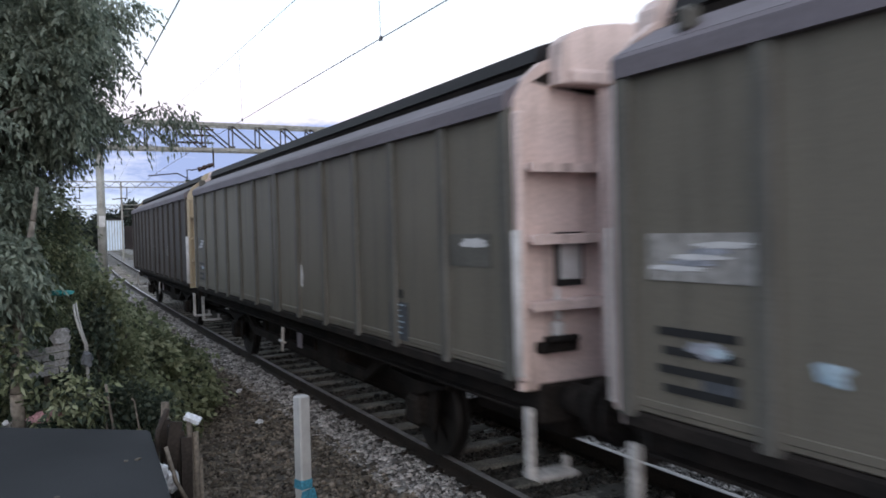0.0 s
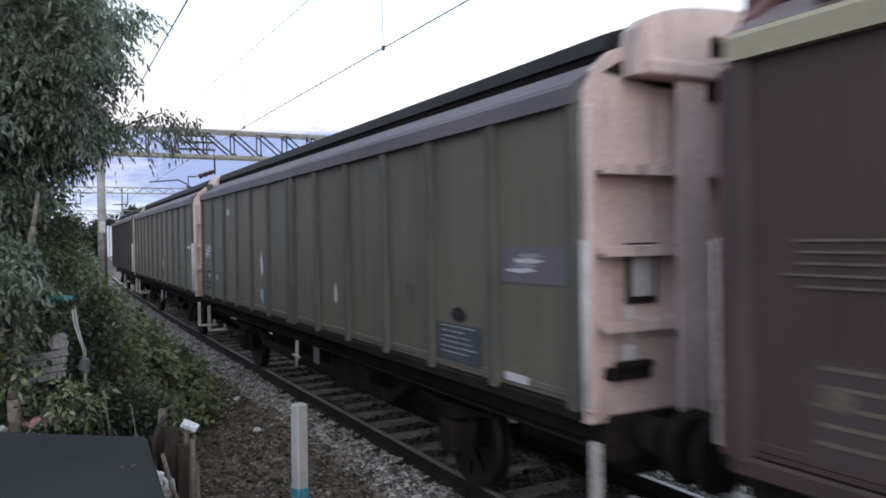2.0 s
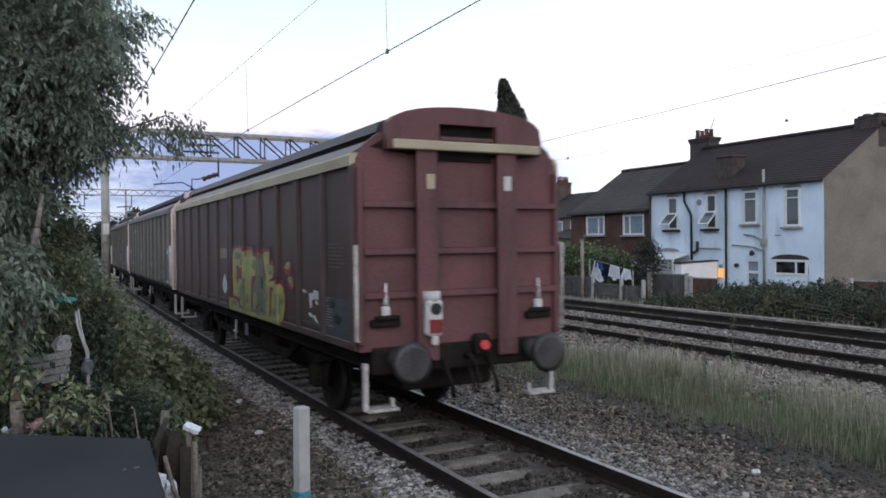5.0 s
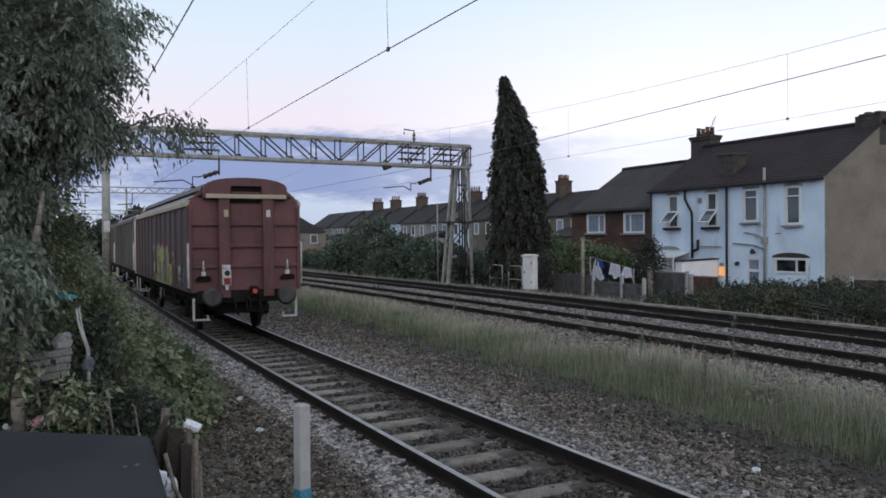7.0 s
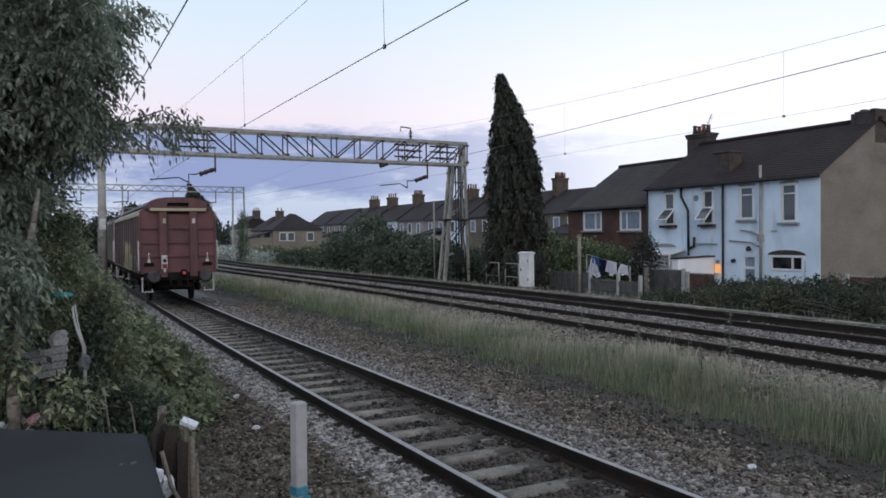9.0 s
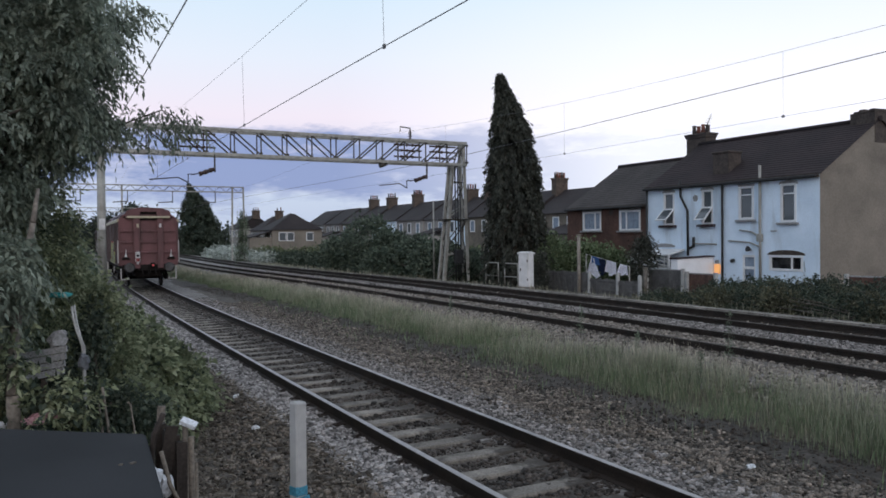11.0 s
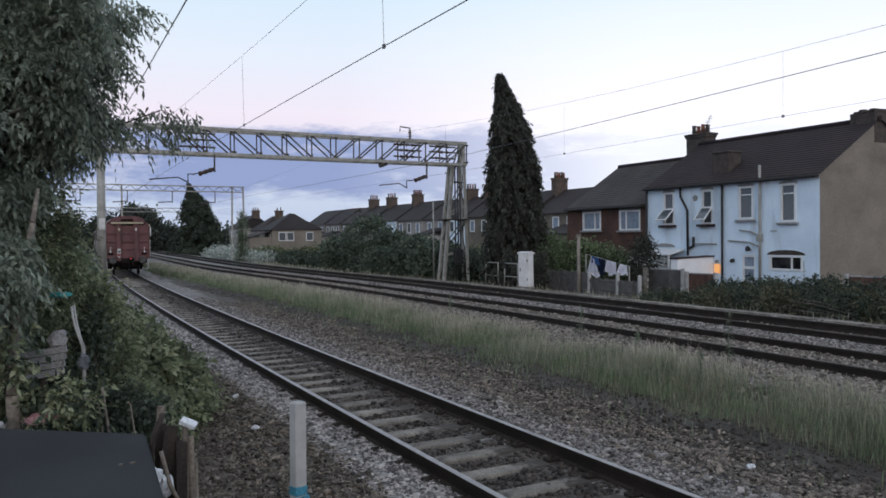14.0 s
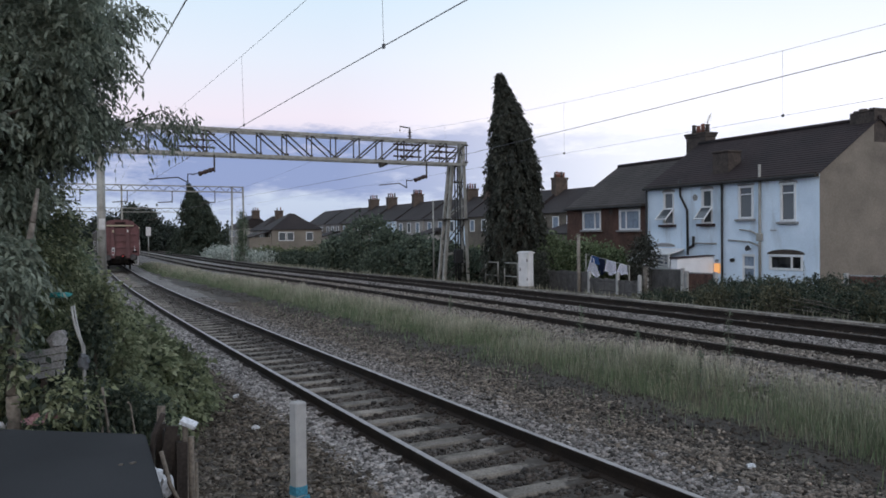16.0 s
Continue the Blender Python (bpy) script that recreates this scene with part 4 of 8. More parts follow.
        if not tail or d > 0:
            part("end_beam", B(0, e + d * .215, 3.38, 1.86, .05, .10, .012), end, w)
        for s in (-.52, .52):
            bm = B(s, e + d * .175, 2.16, .26, .03, 2.36, .008)
            box(bm, s + (.08 if s > 0 else .09), e + d * .10, 2.16, .05, .13, 2.36)
            part("end_post", bm, end, w)
        deep = .12 if tail else .168
        for z in (1.72, 2.2, 2.72):
            part("end_rib", prism(bmesh.new(), [(e + d * .03, z), (e + d * (deep - .02), z), (e + d * (deep - .02), z - .025), (e + d * deep, z - .025), (e + d * deep, z + .04), (e + d * .03, z + .05)], "x", -1.25, 1.25), end, w)
        for s in (-1, 1):
            part("corner_post", B(s * 1.28, e + d * .05, 2.16, .07, .1, 1.95, .015), end, w)
            rail = bmesh.new()
            x = s * 1.345
            if d > 0:
                x = s * 1.325
            tube(rail, [(x - s * .06, e + d * .06, 2.28), (x, e + d * .10, 2.28), (x, e + d * .10, 1.24), (x - s * .06, e + d * .06, 1.24)], .016 if d > 0 else .026 if tail else .034, 8)
            part("handrail", rail, M["rail_paint"] if tail else M["white"], w, "dull white handrail")
            st = bmesh.new()
            bar(st, (s * 1.22, e + d * .02, .98), (s * 1.22, e + d * .02, .46), .05, .07)
            bar(st, (s * 1.22, e + d * .02, .47), (s * .86, e + d * .02, .47), .20, .03)
            bar(st, (s * .90, e + d * .02, .47), (s * .90, e + d * .02, .58), .04, .05)
            part("footstep", st, M["rail_paint"], w, "white painted footstep")
            bf = bmesh.new()
            rod(bf, (s * .87, e + d * .02, 1.02), (s * .87, e + d * .30, 1.02), .12, 14)
            rod(bf, (s * .87, e + d * .30, 1.02), (s * .87, e + d * .46, 1.02), .085, 14)
            rod(bf, (s * .87, e + d * .46, 1.02), (s * .87, e + d * .50, 1.02), .22, 20, .235)
            rod(bf, (s * .87, e + d * .50, 1.02), (s * .87, e + d * .525, 1.02), .235, 20, .17)
            # buffers between wagons take the black material, their shade put into the colour
            part("buffer", bf, M["buffer_face"] if tail and d < 0 else M["black"], w, "round greasy steel buffer")
            hk = bmesh.new()
            rod(hk, (s * 1.0, e + d * .1, 1.62), (s * 1.0, e + d * .1, 1.86), .035, 8, .012)
            box(hk, s * 1.0, e + d * .09, 1.55, .1, .08, .12, .02)
            part("lamp_bracket", hk, M["white"], w)
            pl = B(s * 1.0, e + d * .08, 1.42, .34, .1, .08, .015)
            rod(pl, (s * .86, e + d * .14, 1.48), (s * 1.14, e + d * .14, 1.48), .03)
            part("coupling_rest", pl, M["black"], w)
        if not tail:
            fr = part("data_frame", B(-.86, e + d * .055, 2.06, .26, .03, .40, .006), M["ink"], w)
            part("data_sheet", B(-.86, e + d * .075, 2.06, .18, .012, .30), M["white"], fr)
        bm = B(0, e + d * .0, 1.0, 2.3, .16, .30, .02)
        part("headstock", bm, M["black"], w)
        cp = bmesh.new()
        tube(cp, [(0, e, 1.0), (0, e + d * .22, 1.0), (0, e + d * .3, .92), (0, e + d * .22, .86)], .035, 8)
        for k in (-.04, .04):
            tube(cp, [(k, e + d * .22, .96), (k, e + d * .34, .74), (k * .5, e + d * .34, .6)], .018, 6)
        part("coupling", cp, M["black"], w)
        for k in (-.3, .28):
            part("brake_hose", tube(bmesh.new(), [(k, e + d * .08, .95), (k, e + d * .2, .86), (k + .03, e + d * .27, .68), (k + .08, e + d * .2, .56)], .028, 7), M["black"], w)
    # springs, axleboxes and the wheelsets
    for y in (-4.0, 4.0):
        for s in (-1, 1):
            part("leaf_spring", prism(bmesh.new(), [(y - .64, .80), (y - .3, .73), (y - .1, .67), (y + .1, .67), (y + .3, .73), (y + .64, .80), (y + .64, .825), (y, .80), (y - .64, .825)], "x", s * .95, s * 1.05), M["black"], w)
            part("axlebox", B(s * 1.0, y, .50, .22, .28, .30, .04), M["black"], w)
            for k in (-1, 1):
                part("spring_shackle", bar(bmesh.new(), (s * 1.0, y + k * .62, .80), (s * 1.0, y + k * .72, .95), .05, .04), M["black"], w)
                part("axle_guard", bar(bmesh.new(), (s * .98, y + k * .2, .34), (s * .98, y + k * .34, .95), .03, .16), M["black"], w)
        ws = bpy.data.objects.new("wheelset", None)
        scene.collection.objects.link(ws)
        ws.parent = w
        ws.matrix_basis = pose(0, y, .46)
        part("axle", rod(bmesh.new(), (-.95, 0, 0), (.95, 0, 0), .075, 12), M["wheel"], ws)
        for s in (-1, 1):
            bm = rod(bmesh.new(), (s * .70, 0, 0), (s * .81, 0, 0), .40, 28)
            rod(bm, (s * .68, 0, 0), (s * .84, 0, 0), .14, 14)
            for a in range(4):
                q = Matrix.Rotation(a * math.pi / 4, 4, "X")
                box(bm, s * .76, 0, 0, .13, .10, .74, .02, q)
            part("wheel_disc", bm, M["wheel"], ws)
            bm = rod(bmesh.new(), (s * .695, 0, 0), (s * .72, 0, 0), .49, 32)
            rod(bm, (s * .72, 0, 0), (s * .825, 0, 0), .46, 32, .455)
            part("wheel_tyre", bm, M["tyre"], ws)
    if tail:
        e = -h
        part("end_beam", B(0, e - .225, 3.38, 1.90, .05, .105, .012), M["stripe"], w, "cream painted cross beam")
        for s, c in ((-.5, "stripe"), (.5, "white")):
            part("end_marker", B(s + .02, e - .196, 2.98, .10, .012, .17, .004), M[c], w)
        lp = B(-.50, e - .26, 1.47, .2, .13, .40, .03)
        rod(lp, (-.50, e - .22, 1.64), (-.50, e - .22, 1.76), .1, 16)
        lamp = part("tail_lamp", lp, M["white"], w, "white and red tail lamp box")
        part("lens", rod(bmesh.new(), (-.50, e - .325, 1.57), (-.50, e - .345, 1.57), .065, 16), M["ink"], lamp)
        part("red_panel", B(-.50, e - .33, 1.38, .16, .012, .15, .004), M["scarlet"], lamp)
        part("hanger", B(-.50, e - .30, 1.22, .08, .05, .1, .01), M["white"], lamp)
        part("marker_light", rod(bmesh.new(), (.17, e - .20, 1.12), (.17, e - .26, 1.12), .055, 14), M["lamp_red"], w, "glowing red tail light")
        part("light_case", B(.17, e - .14, 1.12, .2, .14, .24, .03), M["black"], w)
    return w


def side_y(u):
    """Along the wagon from its front end."""
    return LEN / 2 - u


DRAG = .10       # the last wagon rides a little further back on its coupling


XS = -1.317      # just outside a panel on the side towards the camera


def mark(w, name, shape, m, label="", x=XS, thick=.004):
    bm = bmesh.new()
    patch(bm, shape, x, thick)
    return part(name, bm, m, w, label)


def rect(u0, u1, z0, z1):
    return [(side_y(u0), z0), (side_y(u1), z0), (side_y(u1), z1), (side_y(u0), z1)]


def poly(*pts):
    return [(side_y(u), z) for u, z in pts]


def lines_panel(w, u0, u1, z0, z1, n, m, seed, name="lettering_bar"):
    """Rows of unreadable lettering as plain bars."""
    g = random.Random(seed)
    hgt = (z1 - z0) / n
    for i in range(n):
        a = u0 + g.uniform(0, .12) * (u1 - u0)
        b = u1 - g.uniform(0, .4) * (u1 - u0)
        mark(w, name, rect(a, b, z1 - hgt * (i + .24), z1 - hgt * i), m, x=XS - .004)


def graffiti(w):
    """Sprayed block lettering as plain overlapping shapes: washes, dark rim, red halo, then yellow and its washed-out hearts."""
    def lay(k, name, shape, m):
        shape = [(y - .21 + .05 * (LEN / 2 - y - 6.29), z) for y, z in shape]
        mark(w, name, shape, m, x=XS - .0045 * k, thick=.003)

    def dab(k, u, z, ru, rz, m, seed, rough=.3):
        lay(k, "grey_wash", blob(side_y(u), z, ru, rz, seed, 14, rough), M[m])
    lay(0, "paint_wash", poly((8.6, 1.19), (9.9, 1.19), (10.35, 1.45), (10.38, 1.95), (10.2, 2.18), (9.8, 2.12), (9.4, 2.11), (9.0, 2.05)), M["red_wash"])
    lay(0, "paint_wash", poly((5.96, 1.19), (6.3, 1.19), (6.3, 2.0), (6.2, 1.7), (6.05, 1.5)), M["red_wash"])
    lay(1, "spray_rim", poly((6.24, 1.5), (6.23, 2.30), (6.5, 2.34), (7.08, 2.34), (7.2, 2.26), (7.38, 2.30), (7.84, 2.29), (8.0, 2.22), (8.2, 2.26), (8.97, 2.27), (9.04, 2.1), (9.2, 2.10), (9.31, 1.95), (9.34, 1.84), (9.76, 1.82), (9.86, 1.7), (9.7, 1.3), (6.3, 1.3)), M["navy"])
    lay(2, "spray_halo", poly((5.98, 1.19), (5.97, 1.38), (6.24, 1.46), (6.25, 2.22), (6.45, 2.27), (7.05, 2.29), (7.18, 2.19), (7.40, 2.20), (7.44, 2.26), (7.84, 2.26), (7.92, 2.16), (8.12, 2.17), (8.3, 2.23), (9.0, 2.23), (9.03, 2.05), (9.22, 2.05), (9.30, 1.90), (9.28, 1.80), (9.72, 1.77), (9.84, 1.62), (9.84, 1.42), (9.70, 1.19)), M["scarlet"])
    Y = M["lime"]
    # the first letter, open at its upper right
    lay(3, "sprayed_letter", poly((6.29, 2.16), (6.45, 2.22), (6.77, 2.24), (7.12, 2.22), (7.17, 2.10), (7.16, 1.92), (6.84, 1.90), (6.82, 1.94), (6.60, 1.93), (6.60, 1.58), (6.78, 1.70), (7.05, 1.72), (7.18, 1.60), (7.20, 1.25), (6.90, 1.25), (6.86, 1.38), (6.32, 1.40), (6.29, 1.8)), Y)
    lay(3, "sprayed_letter", poly((6.02, 1.36), (6.10, 1.38), (6.78, 1.30), (6.78, 1.19), (6.01, 1.19)), Y)
    # the second, a broad upright under a bar
    lay(3, "sprayed_letter", poly((7.17, 2.10), (7.40, 2.10), (7.46, 2.20), (7.80, 2.20), (7.84, 2.12), (8.10, 2.08), (8.06, 1.80), (7.75, 1.78), (7.70, 1.22), (7.26, 1.22), (7.28, 1.72), (7.22, 1.86), (7.16, 1.88)), Y)
    # the third, washed grey-green, with a step in its middle
    lay(3, "sprayed_letter", poly((7.79, 1.58), (7.98, 1.68), (8.06, 1.78), (8.12, 2.06), (8.24, 2.16), (8.40, 2.17), (8.54, 2.06), (8.64, 1.80), (8.84, 1.66), (8.86, 1.22), (7.78, 1.22)), M["green_wash"])
    lay(4, "letter_hole", poly((8.20, 1.76), (8.33, 1.76), (8.29, 1.60), (8.42, 1.52), (8.25, 1.50), (8.18, 1.62)), M["scarlet"])
    lay(4, "letter_hole", poly((7.81, 1.75), (8.03, 1.76), (7.97, 1.67), (7.84, 1.62), (7.82, 1.3), (7.76, 1.24), (7.76, 1.7)), M["scarlet"])
    # the fourth, narrow, with a small bow
    lay(4, "sprayed_letter", poly((8.58, 2.14), (8.75, 2.19), (8.97, 2.18), (8.97, 1.99), (9.18, 1.99), (9.25, 1.90), (9.16, 1.81), (8.95, 1.77), (8.88, 1.22), (8.72, 1.22), (8.76, 1.8), (8.68, 1.95)), Y)
    lay(5, "letter_hole", poly((8.97, 1.89), (9.09, 1.90), (9.11, 1.86), (8.97, 1.84)), M["scarlet"])
    # the last, a broad bow
    lay(3, "sprayed_letter", poly((8.90, 1.73), (9.2, 1.76), (9.48, 1.75), (9.70, 1.69), (9.80, 1.58), (9.81, 1.42), (9.74, 1.26), (9.62, 1.19), (8.90, 1.19)), Y)
    lay(4, "letter_hole", poly((8.99, 1.66), (9.20, 1.66), (9.08, 1.55), (9.03, 1.3), (8.97, 1.2), (8.94, 1.2), (8.96, 1.5)), M["scarlet"])
    lay(4, "letter_hole", poly((7.22, 1.25), (7.20, 1.62), (7.32, 1.74), (7.26, 1.5), (7.27, 1.25)), M["scarlet"])
    for k, (u, z, ru, rz, m) in enumerate(((6.75, 2.10, .22, .07, "grey_wash"), (7.0, 1.56, .09, .10, "green_wash"), (6.45, 1.27, .24, .045, "grey_wash"), (7.95, 1.97, .12, .07, "green_wash"), (7.45, 1.40, .10, .10, "green_wash"),
                                            (8.36, 1.92, .12, .15, "grey_wash"), (8.60, 1.46, .20, .18, "grey_wash"), (8.02, 1.42, .12, .14, "lime"), (8.30, 1.30, .2, .05, "slate_patch"), (7.0, 2.0, .08, .06, "green_wash"),
                                            (9.45, 1.48, .20, .17, "green_wash"), (9.30, 1.30, .16, .06, "green_wash"), (6.95, 1.42, .07, .05, "grey_wash"), (8.50, 1.70, .08, .10, "slate_patch"))):
        dab(5, u, z, ru, rz, m, 3 + k, .34)
    lay(1, "spray_rim", poly((9.88, 2.10), (10.05, 2.14), (10.2, 2.10), (10.25, 1.95), (10.35, 1.90), (10.2, 1.86), (9.9, 1.9)), M["navy"])
    lay(1, "spray_rim", poly((10.0, 1.74), (10.25, 1.66), (10.34, 1.62), (10.22, 1.60), (10.08, 1.66)), M["navy"])
    lay(2, "spray_halo", blob(side_y(9.98), 1.96, .19, .09, 81, 12, .15), M["scarlet"])
    lay(2, "spray_halo", blob(side_y(10.13), 1.77, .17, .10, 82, 12, .15), M["scarlet"])
    lay(3, "sprayed_fleck", poly((9.81, 1.96), (9.93, 2.04), (10.1, 2.06), (10.12, 1.99), (10.05, 1.95)), Y)
    lay(3, "sprayed_fleck", poly((9.99, 1.83), (10.15, 1.86), (10.26, 1.78), (10.27, 1.71), (10.13, 1.75)), Y)
    # the ribs and the sill carry the same paint
    for i, bands in ((7, ((1.19, 1.74, "green_wash"), (1.74, 2.18, "lime"), (2.18, 2.27, "scarlet"))), (8, ((1.19, 2.04, "grey_wash"), (2.04, 2.16, "green_wash"), (2.16, 2.25, "scarlet"))),
                     (9, ((1.19, 1.72, "lime"), (1.72, 1.80, "scarlet"), (1.80, 1.83, "navy")))):
        y = side_y(RIBS[i])
        for z0, z1, k in bands:
            part("painted_rib", prism(bmesh.new(), [(-1.315, y - .07), (-1.333, y - .07), (-1.362, y - .043), (-1.362, y + .043), (-1.333, y + .07), (-1.315, y + .07)], "z", z0, z1), M[k], w)
    for sgn, bands in ((-1, ((1.19, 1.35, "lime"), (1.35, 1.40, "scarlet"), (1.40, 2.05, "red_wash"))), (1, ((1.19, 1.32, "red_wash"),))):
        for z0, z1, k in bands:
            part("painted_rib", prism(bmesh.new(), [(-1.325, .03 + sgn * .213), (-1.343, .03 + sgn * .213), (-1.364, .03 + sgn * .152), (-1.364, .03 + sgn * .038), (-1.335, .03 + sgn * .03)], "z", z0, z1), M[k], w)
    mark(w, "painted_sill", rect(6.24, 9.6, 1.14, 1.21), Y, x=-1.335, thick=.003)


TAIL = wagon("dark brown covered wagon with yellow graffiti and a cream stripe", M["brown_side"], M["brown_rib"], M["shoulder_brown"], M["stripe"], M["end_red"], tail=True)
GREY = wagon("grey-olive covered goods wagon with faded pink ends", M["grey_side"], M["grey_rib"], M["shoulder_grey"], M["shoulder_grey"], M["end_pale"])
BROWN = wagon("weathered brown covered goods wagon with cream ends", M["brown_grey"], M["brown_grey"], M["shoulder_grey"], M["shoulder_grey"], M["end_cream"])
GREY2 = copy_thing(GREY, pose(0, 60, 0))
TRAIN = [TAIL, GREY, GREY2, BROWN]

# what is written and sprayed on the side of each
graffiti(TAIL)
for k in range(3):
    mark(TAIL, "emblem_block", rect(5.36 + .2 * k, 5.54 + .2 * k, 2.04, 2.23), M["emblem"], "faded tan emblem block")
mark(TAIL, "hazard_drop", poly((5.73, 1.75), (5.54, 1.58), (5.56, 1.48), (5.70, 1.39), (5.78, 1.39), (5.91, 1.48), (5.92, 1.58)), M["white"], "white drop-shaped label")
mark(TAIL, "drop_centre", blob(side_y(5.73), 1.54, .11, .09, 2), M["cyan"], x=XS - .004)
lines_panel(TAIL, .30, 1.08, 2.02, 2.28, 5, M["faint_letter"], 5)
mark(TAIL, "rust_panel", rect(.42, 1.02, 1.28, 1.74), M["brown_rib"], "rusty lettering panel")
mark(TAIL, "panel_smear", blob(side_y(.56), 1.58, .08, .05, 61, rough=.3), M["faint_letter"], x=XS - .004)
lines_panel(TAIL, .44, .98, 1.30, 1.72, 5, M["faint_letter"], 6)
lines_panel(TAIL, 11.66, 12.36, 1.99, 2.30, 7, M["faint_letter"], 7)
mark(TAIL, "repaint_patch", poly((11.58, 1.67), (12.42, 1.67), (12.42, 1.21), (11.58, 1.21)), M["slate_patch"], "slate grey repainted patch")
lines_panel(TAIL, 11.58, 11.88, 1.30, 1.66, 11, M["pale_letter"], 8)
mark(TAIL, "dark_stencil", blob(side_y(12.03), 1.42, .13, .06, 62, rough=.15), M["ink"], x=XS - .004)
mark(TAIL, "dark_stencil", blob(side_y(11.82), 1.59, .12, .045, 63, rough=.2), M["navy"], x=XS - .008)
for k, sh in enumerate((((10.66, 1.71), (10.80, 1.70), (10.84, 1.67), (10.68, 1.67)), ((10.94, 1.67), (11.22, 1.69), (11.28, 1.63), (11.02, 1.58), (10.95, 1.60)), ((11.12, 1.72), (11.32, 1.71), (11.31, 1.60), (11.18, 1.62)),
                        ((10.95, 1.60), (11.06, 1.60), (11.05, 1.49), (10.98, 1.48)), ((11.20, 1.60), (11.30, 1.58), (11.29, 1.54), (11.2, 1.55)), ((10.92, 1.42), (11.02, 1.42), (11.08, 1.37), (10.94, 1.38)),
                        ((11.10, 1.40), (11.18, 1.40), (11.30, 1.31), (11.16, 1.34)))):
    mark(TAIL, "white_scrawl", poly(*sh), M["white"])
for W_, s in ((GREY, 1), (GREY2, 2)):
    mark(W_, "cream_panel", rect(.23, .98, 1.99, 2.25), M["pale_wall"] if s == 1 else M["grey_rib"], "pale lettering panel")
    for k in range(5):
        mark(W_, "panel_smear", blob(side_y(.48 + .07 * k), 2.06 + .032 * k, .20 - .03 * (k % 2), .018, 4 + s + k, rough=.35), M["pale_letter" if k % 2 else "white"], x=XS - .004 - .0008 * k)
    for k in range(4):
        mark(W_, "stencil_bar", rect(.30 + .04 * (k % 2), .86, 1.69 - .105 * k, 1.735 - .105 * k), M["ink"], x=XS - .004)
    mark(W_, "dark_stencil", rect(.62, .86, 1.40, 1.50), M["slate_patch"], x=XS - .003, thick=.003)
    mark(W_, "white_smear", blob(side_y(.66), 1.635, .13, .045, 9 + s, rough=.3), M["pale_letter"], x=XS - .008)
    mark(W_, "white_smear", blob(side_y(.74), 1.63, .06, .025, 19 + s, rough=.3), M["cyan"], x=XS - .012)
mark(GREY, "white_splash", blob(side_y(2.40), 2.83, .08, .06, 31, rough=.45), M["white"])
mark(GREY, "white_splash", blob(side_y(4.72), 1.94, .10, .20, 32, rough=.4), M["shoulder_grey"], thick=.003)
mark(GREY, "white_splash", blob(side_y(4.72), 1.94, .06, .14, 132, rough=.5), M["white"], x=XS - .004)
mark(GREY, "white_splash", blob(side_y(4.72), 1.48, .12, .15, 33, rough=.4), M["shoulder_grey"], thick=.003)
mark(GREY, "white_splash", blob(side_y(4.72), 1.46, .08, .09, 133, rough=.5), M["cyan"], x=XS - .004)
mark(GREY, "white_splash", blob(side_y(1.37), 1.62, .08, .06, 34, rough=.35), M["cyan"])
mark(GREY, "white_splash", blob(side_y(8.02), 1.66, .045, .11, 35, rough=.45), M["white"])
mark(GREY, "white_splash", blob(side_y(3.0), 1.36, .13, .04, 30, rough=.35), M["shoulder_grey"])
mark(GREY, "rust_spot", blob(side_y(10.06), 1.8, .10, .10, 36, rough=.3), M["grey_rib"])
mark(GREY, "data_stencil", blob(side_y(10.98), 1.68, .13, .06, 39, rough=.12), M["ink"])
mark(GREY, "dark_panel", rect(10.56, 11.36, 1.28, 1.60), M["slate_patch"], "dark slate lettering panel")
lines_panel(GREY, 10.62, 11.3, 1.32, 1.58, 6, M["pale_letter"], 37)
mark(GREY, "cream_panel", rect(11.66, 12.46, 1.98, 2.24), M["shoulder_grey"], "pale lettering panel")
for k in range(4):
    mark(GREY, "panel_smear", blob(side_y(11.92 + .04 * k), 2.07 + .035 * k, .18 - .03 * (k % 2), .018, 38 + k, rough=.35), M["pale_letter" if k % 2 else "white"], x=XS - .004 - .0008 * k)
mark(GREY, "white_splash", rect(11.7, 12.0, 1.26, 1.32), M["white"])
mark(GREY2, "white_splash", poly((7.48, 1.90), (7.56, 1.76), (7.52, 1.60), (7.43, 1.62), (7.42, 1.76)), M["white"])
mark(GREY2, "white_splash", poly((7.32, 1.58), (7.42, 1.48), (7.38, 1.32), (7.28, 1.36)), M["white"])
mark(GREY2, "dark_panel", rect(10.34, 10.76, 1.26, 1.62), M["slate_patch"], "dark slate lettering panel")
lines_panel(GREY2, 10.38, 10.72, 1.28, 1.60, 6, M["cyan"], 41)
mark(GREY2, "data_stencil", rect(10.46, 10.66, 1.66, 1.74), M["ink"])
mark(GREY2, "cream_panel", rect(11.46, 12.3, 2.0, 2.26), M["grey_rib"], "dull lettering panel")
mark(GREY2, "panel_smear", blob(side_y(12.05), 2.19, .2, .045, 42, rough=.3), M["white"], x=XS - .004)
mark(BROWN, "white_splash", blob(side_y(9.2), 1.9, .07, .16, 43, rough=.3), M["white"])
mark(BROWN, "white_splash", blob(side_y(11.4), 1.75, .06, .2, 44, rough=.3), M["shoulder_grey"])

# ---------------------------------------------------------------- overhead line
G1Y, G1S = 38.97, .032


def g1(x, z, dy=0.0):
    return (x, G1Y + G1S * (x - 4.38) + dy, z)


